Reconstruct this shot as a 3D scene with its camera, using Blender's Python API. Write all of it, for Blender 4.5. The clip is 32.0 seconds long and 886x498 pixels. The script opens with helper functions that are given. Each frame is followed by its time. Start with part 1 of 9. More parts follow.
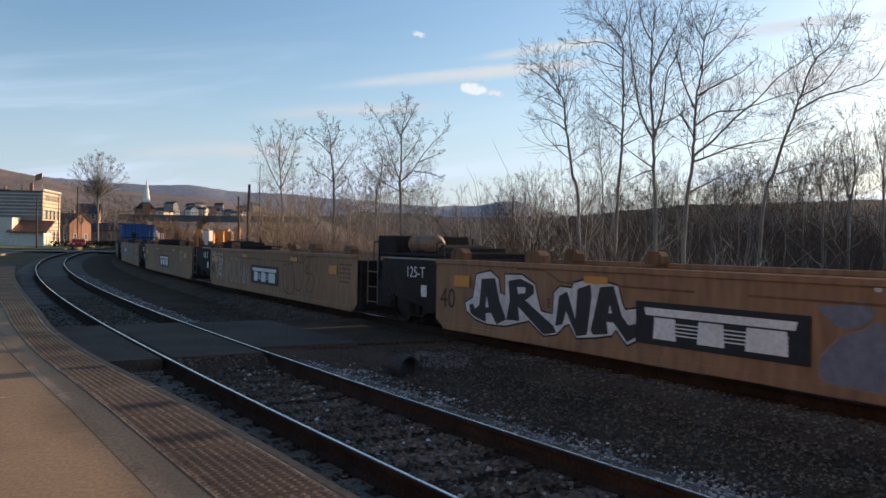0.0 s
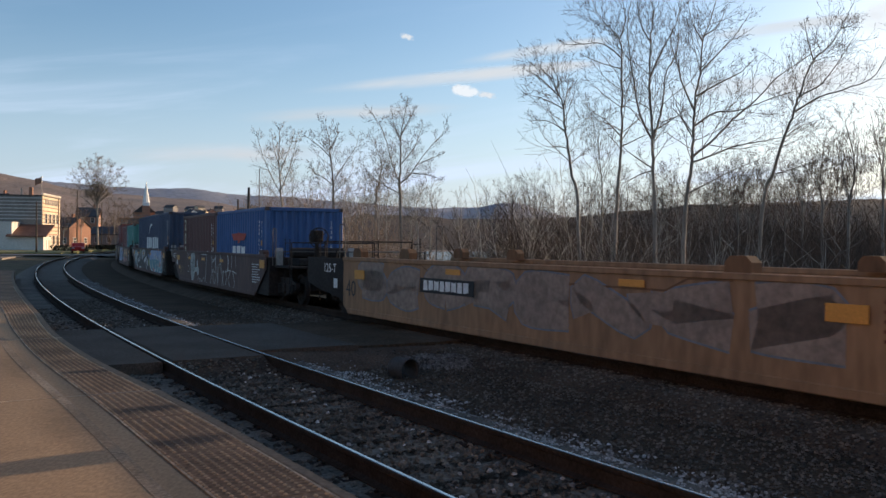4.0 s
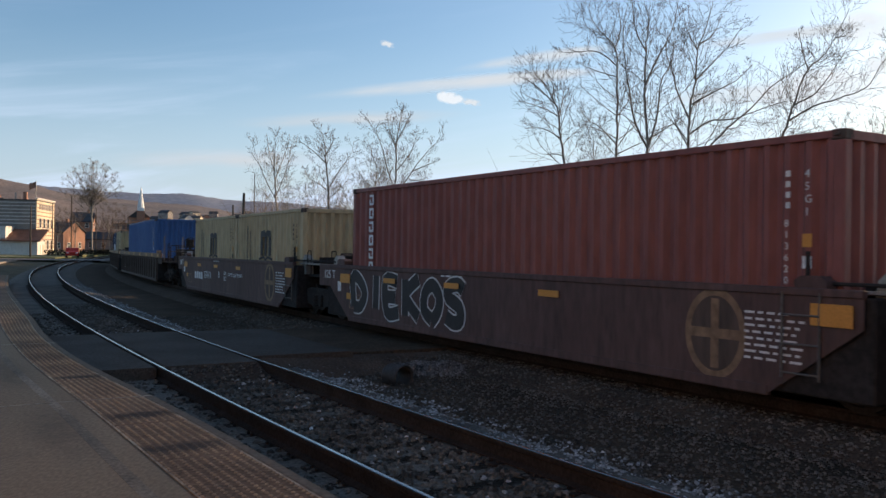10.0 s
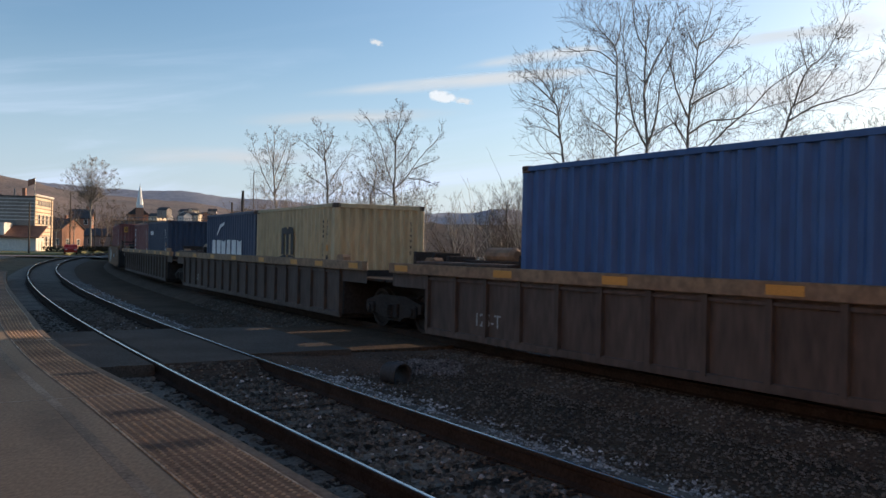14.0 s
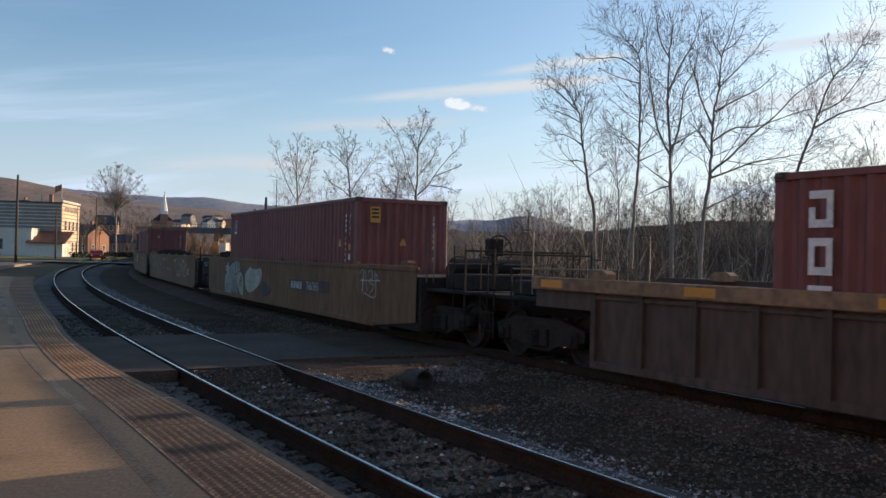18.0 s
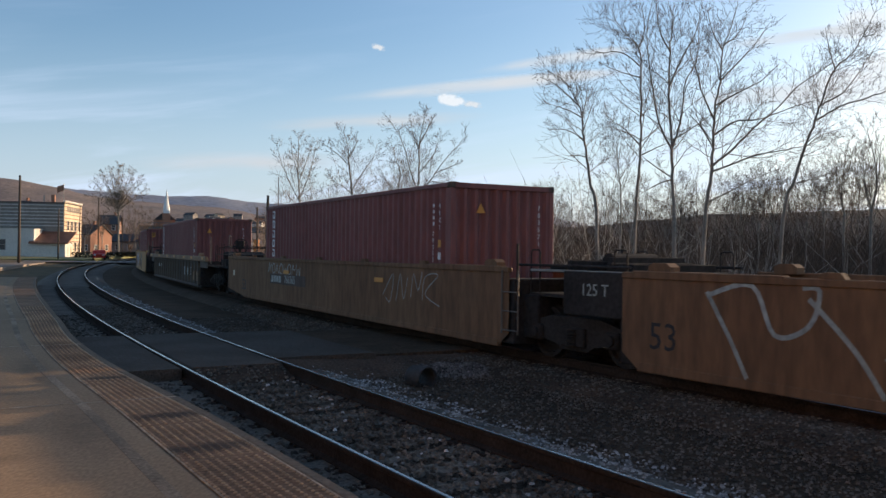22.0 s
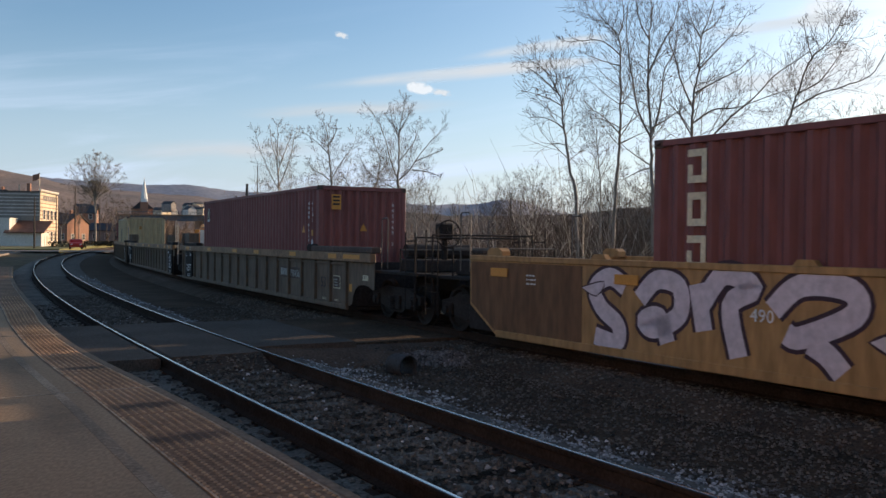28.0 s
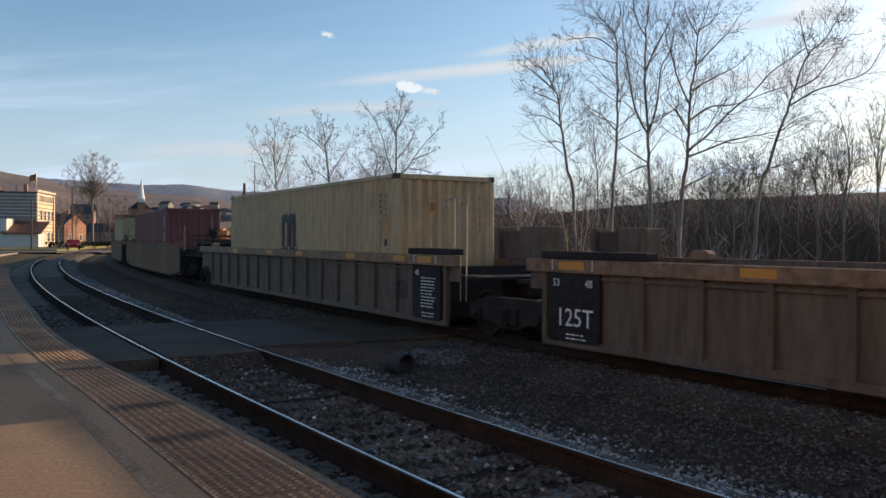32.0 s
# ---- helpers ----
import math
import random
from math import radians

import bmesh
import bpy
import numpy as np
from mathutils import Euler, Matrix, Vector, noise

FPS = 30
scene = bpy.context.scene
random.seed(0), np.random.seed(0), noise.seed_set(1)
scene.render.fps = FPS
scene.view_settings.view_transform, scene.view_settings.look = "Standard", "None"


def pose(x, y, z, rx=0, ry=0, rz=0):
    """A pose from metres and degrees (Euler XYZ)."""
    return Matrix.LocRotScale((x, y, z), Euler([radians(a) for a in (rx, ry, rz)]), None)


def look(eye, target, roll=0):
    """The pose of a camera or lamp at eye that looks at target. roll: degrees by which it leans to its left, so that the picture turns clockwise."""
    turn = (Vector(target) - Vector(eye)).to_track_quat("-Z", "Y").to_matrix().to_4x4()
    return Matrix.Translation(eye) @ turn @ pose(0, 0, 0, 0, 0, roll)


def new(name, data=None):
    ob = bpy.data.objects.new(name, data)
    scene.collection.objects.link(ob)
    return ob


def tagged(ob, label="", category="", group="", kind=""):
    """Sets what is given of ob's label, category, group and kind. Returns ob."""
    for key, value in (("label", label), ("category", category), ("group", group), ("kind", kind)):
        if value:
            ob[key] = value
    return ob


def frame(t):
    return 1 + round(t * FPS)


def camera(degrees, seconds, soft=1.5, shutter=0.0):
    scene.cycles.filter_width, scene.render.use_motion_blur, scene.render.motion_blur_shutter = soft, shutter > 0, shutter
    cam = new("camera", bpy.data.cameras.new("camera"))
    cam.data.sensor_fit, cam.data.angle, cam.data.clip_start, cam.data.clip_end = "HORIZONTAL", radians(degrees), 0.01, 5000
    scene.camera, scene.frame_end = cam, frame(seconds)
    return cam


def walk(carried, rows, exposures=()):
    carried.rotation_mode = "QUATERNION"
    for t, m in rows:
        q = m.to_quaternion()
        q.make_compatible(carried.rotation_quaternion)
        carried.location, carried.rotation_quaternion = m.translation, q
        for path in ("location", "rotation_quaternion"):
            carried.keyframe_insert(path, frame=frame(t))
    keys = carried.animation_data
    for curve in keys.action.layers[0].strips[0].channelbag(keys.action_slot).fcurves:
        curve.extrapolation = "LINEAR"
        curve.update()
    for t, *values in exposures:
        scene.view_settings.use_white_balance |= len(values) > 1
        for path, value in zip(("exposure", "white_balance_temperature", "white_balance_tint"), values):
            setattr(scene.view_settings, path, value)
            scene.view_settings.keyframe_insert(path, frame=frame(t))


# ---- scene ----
EXPO, KELVIN = 0.55, 6450
# ================= camera =================
FOV = 54.424
EYE = Vector((0.0, 0.0, 1.703))


def aim(yaw, pitch, roll):
    """Camera pose at EYE: yaw to the right of +y, pitch upwards, in degrees."""
    a, b = radians(yaw), radians(pitch)
    way = Vector((math.sin(a) * math.cos(b), math.cos(a) * math.cos(b), math.sin(b)))
    return look(EYE, EYE + way, roll)


PATH = [
    (0, 0.78, -0.43, 0.85), (0.5, 0.63, -0.37, 0.86), (1, 0.46, -0.43, 0.82), (1.5, 0.26, -0.43, 0.71), (2, 0.00, -0.34, 0.65), (2.5, 0.06, -0.41, 0.66), 
    (3, 0.32, -0.39, 0.62), (3.5, 0.52, -0.28, 0.57), (5.5, 1.71, -0.46, 0.67), (6, 1.71, -0.37, 0.99), (6.5, 1.72, -0.32, 1.15), (7, 1.64, -0.34, 1.14), 
    (7.5, 1.36, -0.35, 1.08), (8, 1.16, -0.52, 0.93), (8.5, 1.19, -0.46, 0.78), (9, 1.26, -0.20, 0.80), (9.5, 1.12, -0.00, 0.85), (10, 1.12, 0.14, 0.81), 
    (10.5, 1.36, 0.26, 0.79), (11, 1.39, 0.25, 0.83), (11.5, 1.39, 0.09, 0.95), (12, 1.58, 0.16, 1.09), (12.5, 1.63, 0.26, 1.15), (13, 1.64, 0.31, 1.17), 
    (13.5, 1.57, 0.21, 1.15), (14, 1.20, 0.05, 1.12), (14.5, 0.98, -0.07, 1.14), (16.5, 0.80, -0.09, 1.04), (17, 0.60, 0.13, 1.16), (17.5, 0.15, 0.33, 1.31), 
    (18, -0.26, 0.49, 1.34), (18.5, -0.43, 0.63, 1.19), (19, -0.55, 0.75, 1.04), (19.5, -0.74, 0.75, 0.98), (20, -1.02, 0.68, 0.88), (20.5, -1.08, 0.57, 0.76), 
    (21, -0.85, 0.40, 0.69), (21.5, -0.56, 0.29, 0.70), (22, -0.41, 0.24, 0.76), (22.5, -0.44, 0.31, 0.79), (23, -0.40, 0.29, 0.79), (23.5, -0.39, 0.26, 0.77), 
    (24, -0.28, 0.27, 0.72), (24.5, 0.17, 0.26, 0.67), (25, 0.47, 0.21, 0.65), (25.5, 0.44, 0.20, 0.64), (27.5, 0.73, -0.36, 0.64), (28, 0.91, -0.52, 0.61), 
    (28.5, 1.02, -0.67, 0.66), (29, 1.07, -0.69, 0.86), (29.5, 1.37, -0.88, 0.94), (30, 1.59, -0.92, 0.79), (30.5, 1.38, -0.78, 0.70), (31, 1.10, -1.01, 0.70), 
    (31.5, 0.98, -1.03, 0.58), (32, 1.06, -0.62, 0.30),
]
cam = camera(FOV, 32.0, soft=1.5, shutter=0.08)
walk(cam, [(t, aim(y, p, r)) for t, y, p, r in PATH], exposures=[(0, EXPO, KELVIN, 10), (32, EXPO, KELVIN, 10)])

# ================= world, sun =================
SUN_AZ, SUN_EL = 55.0, 9.5
world = bpy.data.worlds.new("sky_world")
scene.world = world
world.use_nodes = True
wn = world.node_tree.nodes
wl = world.node_tree.links
wn.clear()
w_out = wn.new("ShaderNodeOutputWorld")
w_bg = wn.new("ShaderNodeBackground")
w_sky = wn.new("ShaderNodeTexSky")
w_sky.sky_type = "NISHITA"
w_sky.sun_disc = False
w_sky.sun_elevation = radians(SUN_EL)
w_sky.sun_rotation = radians(SUN_AZ)
w_sky.air_density, w_sky.dust_density, w_sky.ozone_density = 1.0, 1.6, 3.0
w_bg.inputs[1].default_value = 0.15
# thin high cirrus: a milky veil that thickens towards the horizon, with combed streaks in it
w_tc = wn.new("ShaderNodeTexCoord")
w_sep = wn.new("ShaderNodeSeparateXYZ")
wl.new(w_tc.outputs["Generated"], w_sep.inputs[0])


def w_math(op, a, b, c=None):
    nd = wn.new("ShaderNodeMath")
    nd.operation = op
    for k, v in enumerate((a, b, c)):
        if v is None:
            continue
        if isinstance(v, (int, float)):
            nd.inputs[k].default_value = v
        else:
            wl.new(v, nd.inputs[k])
    return nd.outputs[0]


def w_range(v, a, b, c, d):
    nd = wn.new("ShaderNodeMapRange")
    nd.interpolation_type = "SMOOTHSTEP"
    for k, q in enumerate((a, b, c, d)):
        nd.inputs[k + 1].default_value = q
    wl.new(v, nd.inputs[0])
    return nd.outputs[0]


w_co = wn.new("ShaderNodeCombineXYZ")
wl.new(w_math("MULTIPLY", w_sep.outputs[0], 2.2), w_co.inputs[0])
wl.new(w_math("MULTIPLY", w_sep.outputs[1], 2.2), w_co.inputs[1])
wl.new(w_math("MULTIPLY_ADD", w_sep.outputs[2], 22.0, w_math("MULTIPLY", w_sep.outputs[0], -3.2)), w_co.inputs[2])
w_n1 = wn.new("ShaderNodeTexNoise")
w_n1.inputs["Scale"].default_value, w_n1.inputs["Detail"].default_value, w_n1.inputs["Roughness"].default_value, w_n1.inputs["Distortion"].default_value = 1.0, 7, 0.55, 0.5
wl.new(w_co.outputs[0], w_n1.inputs[0])
w_streak = w_math("MULTIPLY", w_range(w_n1.outputs[0], 0.45, 0.72, 0.0, 0.60), w_range(w_sep.outputs[2], 0.04, 0.26, 1.0, 0.14))
w_veil = w_range(w_sep.outputs[2], -0.02, 0.26, 0.60, 0.0)
w_fac = w_math("MINIMUM", w_math("ADD", w_streak, w_veil), 0.92)
w_mix = wn.new("ShaderNodeMix")
w_mix.data_type = "RGBA"
w_mix.inputs[7].default_value = (3.42, 4.02, 5.08, 1)
wl.new(w_fac, w_mix.inputs[0])
wl.new(w_sky.outputs[0], w_mix.inputs[6])
wl.new(w_mix.outputs[2], w_bg.inputs[0])
wl.new(w_bg.outputs[0], w_out.inputs[0])

sun_dir = Vector((math.sin(radians(SUN_AZ)) * math.cos(radians(SUN_EL)), math.cos(radians(SUN_AZ)) * math.cos(radians(SUN_EL)), math.sin(radians(SUN_EL))))
sun_data = bpy.data.lights.new("sun", "SUN")
sun_data.energy, sun_data.angle, sun_data.color = 5.0, radians(0.55), (1.0, 0.72, 0.47)
sun_ob = new("sun", sun_data)
sun_ob.matrix_world = look(sun_dir * 60, (0, 0, 0))

# ================= materials =================


def mat(name, col, rough=0.7, metal=0.0, vary=0.25, big=0.6, fine=14.0, bump=0.15, col2=None, stretch=(1, 1, 1), coord="Object", spec=0.3, island=0.0):
    """A surface with stains at a large scale, grain at a small one, and fine relief."""
    m = bpy.data.materials.new(name)
    m.use_nodes = True
    n, l = m.node_tree.nodes, m.node_tree.links
    b = n["Principled BSDF"]
    b.inputs["Metallic"].default_value = metal
    b.inputs["Specular IOR Level"].default_value = spec
    tc = n.new("ShaderNodeTexCoord")
    mp = n.new("ShaderNodeMapping")
    mp.inputs["Scale"].default_value = stretch
    l.new(tc.outputs[coord], mp.inputs[0])
    n1 = n.new("ShaderNodeTexNoise")
    n1.inputs["Scale"].default_value, n1.inputs["Detail"].default_value = big, 5
    n2 = n.new("ShaderNodeTexNoise")
    n2.inputs["Scale"].default_value, n2.inputs["Detail"].default_value = fine, 4
    l.new(mp.outputs[0], n1.inputs[0])
    l.new(mp.outputs[0], n2.inputs[0])
    c2 = col2 if col2 else tuple(c * 0.5 for c in col)
    r1 = n.new("ShaderNodeValToRGB")
    r1.color_ramp.elements[0].position, r1.color_ramp.elements[1].position = 0.35, 0.68
    l.new(n1.outputs[0], r1.inputs[0])
    mx = n.new("ShaderNodeMix")
    mx.data_type = "RGBA"
    mx.inputs[6].default_value, mx.inputs[7].default_value = (*col, 1), (*c2, 1)
    f1 = n.new("ShaderNodeMath")
    f1.operation = "MULTIPLY"
    f1.inputs[1].default_value = min(1.0, vary * 2)
    l.new(r1.outputs[0], f1.inputs[0])
    l.new(f1.outputs[0], mx.inputs[0])
    hv = n.new("ShaderNodeHueSaturation")
    mr = n.new("ShaderNodeMapRange")
    mr.inputs[1].default_value, mr.inputs[2].default_value = 0.3, 0.7
    mr.inputs[3].default_value, mr.inputs[4].default_value = 1 - vary, 1 + vary
    l.new(n2.outputs[0], mr.inputs[0])
    val = mr.outputs[0]
    if island:
        ge = n.new("ShaderNodeNewGeometry")
        mi = n.new("ShaderNodeMapRange")
        mi.inputs[3].default_value, mi.inputs[4].default_value = 1 - island, 1 + island
        l.new(ge.outputs["Random Per Island"], mi.inputs[0])
        mm = n.new("ShaderNodeMath")
        mm.operation = "MULTIPLY"
        l.new(val, mm.inputs[0])
        l.new(mi.outputs[0], mm.inputs[1])
        val = mm.outputs[0]
    l.new(val, hv.inputs["Value"])
    l.new(mx.outputs[2], hv.inputs["Color"])
    l.new(hv.outputs[0], b.inputs["Base Color"])
    rr = n.new("ShaderNodeMapRange")
    rr.inputs[3].default_value, rr.inputs[4].default_value = max(0.05, rough - 0.15), min(1, rough + 0.15)
    l.new(n1.outputs[0], rr.inputs[0])
    l.new(rr.outputs[0], b.inputs["Roughness"])
    if bump:
        bp = n.new("ShaderNodeBump")
        bp.inputs["Strength"].default_value, bp.inputs["Distance"].default_value = bump, 0.02
        l.new(n2.outputs[0], bp.inputs["Height"])
        l.new(bp.outputs[0], b.inputs["Normal"])
    return m


def stain(m, x, y, turn, rx, ry, depth=0.75):
    """A dark soft-edged stain on a material, at a place of the plan."""
    n, l = m.node_tree.nodes, m.node_tree.links
    b = n["Principled BSDF"]
    src = b.inputs["Base Color"].links[0].from_socket
    tc = n.new("ShaderNodeTexCoord")
    mp = n.new("ShaderNodeMapping")
    mp.vector_type = "TEXTURE"
    mp.inputs["Location"].default_value = (x, y, 0.2)
    mp.inputs["Rotation"].default_value = (0, 0, turn)
    mp.inputs["Scale"].default_value = (rx, ry, 1.0)
    l.new(tc.outputs["Object"], mp.inputs[0])
    gr = n.new("ShaderNodeTexGradient")
    gr.gradient_type = "SPHERICAL"
    l.new(mp.outputs[0], gr.inputs[0])
    nz = n.new("ShaderNodeTexNoise")
    nz.inputs["Scale"].default_value = 6
    l.new(tc.outputs["Object"], nz.inputs[0])
    mu = n.new("ShaderNodeMath")
    mu.operation = "MULTIPLY"
    l.new(gr.outputs[0], mu.inputs[0])
    l.new(nz.outputs[0], mu.inputs[1])
    mr = n.new("ShaderNodeMapRange")
    mr.inputs[1].default_value, mr.inputs[2].default_value = 0.05, 0.38
    mr.inputs[3].default_value, mr.inputs[4].default_value = 0.0, depth
    l.new(mu.outputs[0], mr.inputs[0])
    mx = n.new("ShaderNodeMix")
    mx.data_type = "RGBA"
    mx.inputs[7].default_value = (0.03, 0.026, 0.023, 1)
    l.new(mr.outputs[0], mx.inputs[0])
    l.new(src, mx.inputs[6])
    l.new(mx.outputs[2], b.inputs["Base Color"])


STREAK = (1.0, 1.0, 0.25)
M_yellow = mat("yellow_wagon_paint", (0.275, 0.158, 0.082), 0.65, 0, 0.22, 0.45, 7, 0.1, (0.165, 0.100, 0.060), STREAK)
M_bright = mat("bright_yellow_wagon_paint", (0.38, 0.215, 0.08), 0.55, 0, 0.25, 0.5, 9, 0.1, (0.25, 0.14, 0.055), STREAK)
M_maroon = mat("oxide_brown_wagon_paint", (0.100, 0.058, 0.050), 0.65, 0, 0.26, 0.6, 10, 0.1, (0.064, 0.040, 0.036), STREAK)
M_brown = mat("faded_brown_wagon_paint", (0.165, 0.090, 0.044), 0.75, 0, 0.28, 0.5, 8, 0.1, (0.115, 0.060, 0.032), STREAK)
M_dark = mat("grimy_dark_wagon_paint", (0.085, 0.062, 0.05), 0.75, 0, 0.3, 0.8, 8, 0.15, (0.07, 0.05, 0.04), STREAK)
M_chord = mat("tan_wagon_chord_paint", (0.24, 0.155, 0.09), 0.65, 0, 0.3, 0.9, 9, 0.1, (0.13, 0.078, 0.05))
M_tan = mat("dusty_tan_wagon_paint", (0.136, 0.104, 0.074), 0.75, 0, 0.28, 0.6, 9, 0.12, (0.098, 0.074, 0.054), STREAK)
M_grey = mat("weathered_grey_wagon_paint", (0.080, 0.066, 0.056), 0.75, 0, 0.28, 0.9, 9, 0.12, (0.052, 0.043, 0.037), STREAK)
M_black = mat("sooty_black_steel", (0.036, 0.032, 0.030), 0.8, 0.0, 0.3, 1.2, 14, 0.15, spec=0.12)
M_iron = mat("greasy_bogie_iron", (0.036, 0.031, 0.028), 0.8, 0.0, 0.3, 2, 18, 0.2, spec=0.12)
M_rung = mat("worn_grey_rungs", (0.13, 0.12, 0.11), 0.55, 0.4, 0.2, 2, 30, 0.05)
M_steel = mat("polished_steel", (0.56, 0.53, 0.50), 0.22, 1.0, 0.1, 2, 30, 0.02)
M_galv = mat("dull_grab_iron", (0.30, 0.29, 0.27), 0.5, 0.6, 0.2, 2, 30, 0.05)
M_amber = mat("amber_reflector", (0.58, 0.27, 0.05), 0.45, 0, 0.12, 2, 40, 0.05)
M_white = mat("white_stencil_paint", (0.72, 0.72, 0.70), 0.6, 0, 0.15, 1.5, 20, 0.02)
M_cream = mat("cream_stencil_paint", (0.66, 0.60, 0.42), 0.6, 0, 0.15, 1.5, 20, 0.02)
M_blackpaint = mat("black_stencil_paint", (0.02, 0.02, 0.022), 0.55, 0, 0.2, 1.5, 20, 0.02)

# ================= mesh helpers =================


class Geo:
    """Vertices and faces, gathered and then turned into one mesh."""

    def __init__(self):
        self.v, self.f = [], []

    def add(self, vs, fs):
        k = len(self.v)
        self.v.extend(vs)
        self.f.extend([tuple(i + k for i in f) for f in fs])

    def box(self, x0, x1, y0, y1, z0, z1):
        self.add([(x0, y0, z0), (x1, y0, z0), (x1, y1, z0), (x0, y1, z0), (x0, y0, z1), (x1, y0, z1), (x1, y1, z1), (x0, y1, z1)],
                 [(0, 3, 2, 1), (4, 5, 6, 7), (0, 1, 5, 4), (1, 2, 6, 5), (2, 3, 7, 6), (3, 0, 4, 7)])
        return self

    def cbox(self, x0, x1, y0, y1, z0, z1, c=0.01):
        """A box with chamfered edges."""
        vs, idx = [], {}
        lo, hi = (x0, y0, z0), (x1, y1, z1)
        for sx in (0, 1):
            for sy in (0, 1):
                for sz in (0, 1):
                    s = (sx, sy, sz)
                    for ax in range(3):
                        p = []
                        for k in range(3):
                            e = hi[k] if s[k] else lo[k]
                            p.append(e if k == ax else (e - c if s[k] else e + c))
                        idx[(s, ax)] = len(vs)
                        vs.append(tuple(p))
        fs = []

        def q(a, b, d, e):
            fs.append((a, b, d, e))
        for ax in range(3):
            u, w = (ax + 1) % 3, (ax + 2) % 3
            for side in (0, 1):
                ring = []
                for a, b in ((0, 0), (1, 0), (1, 1), (0, 1)):
                    s = [0, 0, 0]
                    s[ax], s[u], s[w] = side, a, b
                    ring.append(idx[(tuple(s), ax)])
                fs.append(tuple(ring if side else ring[::-1]))
            for a in (0, 1):
                for b in (0, 1):
                    s0, s1 = [0, 0, 0], [0, 0, 0]
                    s0[u], s0[w], s1[u], s1[w] = a, b, a, b
                    s1[ax] = 1
                    s0, s1 = tuple(s0), tuple(s1)
                    ring = (idx[(s0, u)], idx[(s1, u)], idx[(s1, w)], idx[(s0, w)])
                    fs.append(ring if a == b else ring[::-1])
        for s in {k[0] for k in idx}:
            ring = (idx[(s, 0)], idx[(s, 1)], idx[(s, 2)])
            fs.append(ring if (s[0] + s[1] + s[2]) % 2 else ring[::-1])
        self.add(vs, fs)
        return self

    def prism(self, poly, y0, y1):
        """A polygon in x and z, pushed from y0 to y1."""
        n = len(poly)
        vs = [(x, y0, z) for x, z in poly] + [(x, y1, z) for x, z in poly]
        fs = [tuple(range(n)), tuple(range(2 * n - 1, n - 1, -1))]
        fs += [(i, i + n, (i + 1) % n + n, (i + 1) % n) for i in range(n)]
        self.add(vs, fs)
        return self

    def tube(self, pts, rads, n=6, cap=True):
        pts = [Vector(p) for p in pts]
        vs, fs = [], []
        side = None
        for i, p in enumerate(pts):
            d = (pts[min(i + 1, len(pts) - 1)] - pts[max(i - 1, 0)]).normalized()
            if side is None:
                side = d.orthogonal().normalized()
            side = (side - d * side.dot(d))
            side = side.normalized() if side.length > 1e-6 else d.orthogonal().normalized()
            up = d.cross(side)
            r = rads[i] if isinstance(rads, (list, tuple)) else rads
            for k in range(n):
                a = 2 * math.pi * k / n
                vs.append(tuple(p + side * (r * math.cos(a)) + up * (r * math.sin(a))))
        for i in range(len(pts) - 1):
            for k in range(n):
                a, b = i * n + k, i * n + (k + 1) % n
                fs.append((a, b, b + n, a + n))
        if cap:
            fs.append(tuple(range(n - 1, -1, -1)))
            fs.append(tuple(range((len(pts) - 1) * n, len(pts) * n)))
        self.add(vs, fs)
        return self

    def ribbon(self, pts, w, y, closed=False):
        """A flat band of width w along points (x, z), facing +y."""
        P = [Vector((a, b)) for a, b in pts]
        n = len(P)
        vs = []
        for i, p in enumerate(P):
            a = P[(i - 1) % n] if closed or i else P[i]
            b = P[(i + 1) % n] if closed or i < n - 1 else P[i]
            d = b - a
            d = d.normalized() if d.length > 1e-6 else Vector((1, 0))
            o = Vector((-d.y, d.x)) * w / 2
            vs += [(p.x + o.x, y, p.y + o.y), (p.x - o.x, y, p.y - o.y)]
        fs = []
        for i in range(n if closed else n - 1):
            j = (i + 1) % n
            fs.append((2 * i, 2 * j, 2 * j + 1, 2 * i + 1))
        self.add(vs, fs)
        return self

    def flat(self, poly, y, t=0.004):
        """A thin plate of a polygon (x, z), its face towards +y."""
        return self.prism(poly, y, y + t)

    def mesh(self, name, smooth=False):
        me = bpy.data.meshes.new(name)
        me.from_pydata(self.v, [], self.f)
        if smooth:
            me.polygons.foreach_set("use_smooth", [True] * len(me.polygons))
        me.update()
        return me


def obj(name, g, material, parent=None, label="", m=None, smooth=False):
    """One mesh object, under a parent if one is given."""
    me = g.mesh(name, smooth) if isinstance(g, Geo) else g
    if material and not me.materials:
        me.materials.append(material)
    ob = new(name, me)
    if parent:
        ob.parent = parent
    if m:
        ob.matrix_basis = m
    if label:
        ob["label"] = label
    return ob


def part(name, g, material, parent, label="", m=None, smooth=False):
    return obj(name, g, material, parent, label, m, smooth)


def thing(name, label, category, group="", kind="", m=None):
    ob = new(name)
    ob.empty_display_size = 0.3
    if m:
        ob.matrix_basis = m
    return tagged(ob, label, category, group, kind)


LETTERS = {}


def letters(text, size, spacing=1.0):
    """The mesh of a word in the built-in font, its left end at 0, standing in x and y."""
    key = (text, size, spacing)
    if key not in LETTERS:
        cu = bpy.data.curves.new("letters", "FONT")
        cu.body, cu.size, cu.extrude, cu.space_character, cu.resolution_u = text, size, 0.002, spacing, 2
        tmp = bpy.data.objects.new("letters", cu)
        me = bpy.data.meshes.new_from_object(tmp)
        bpy.data.objects.remove(tmp)
        bpy.data.curves.remove(cu)
        me.name = "letters"
        LETTERS[key] = me
    return LETTERS[key]


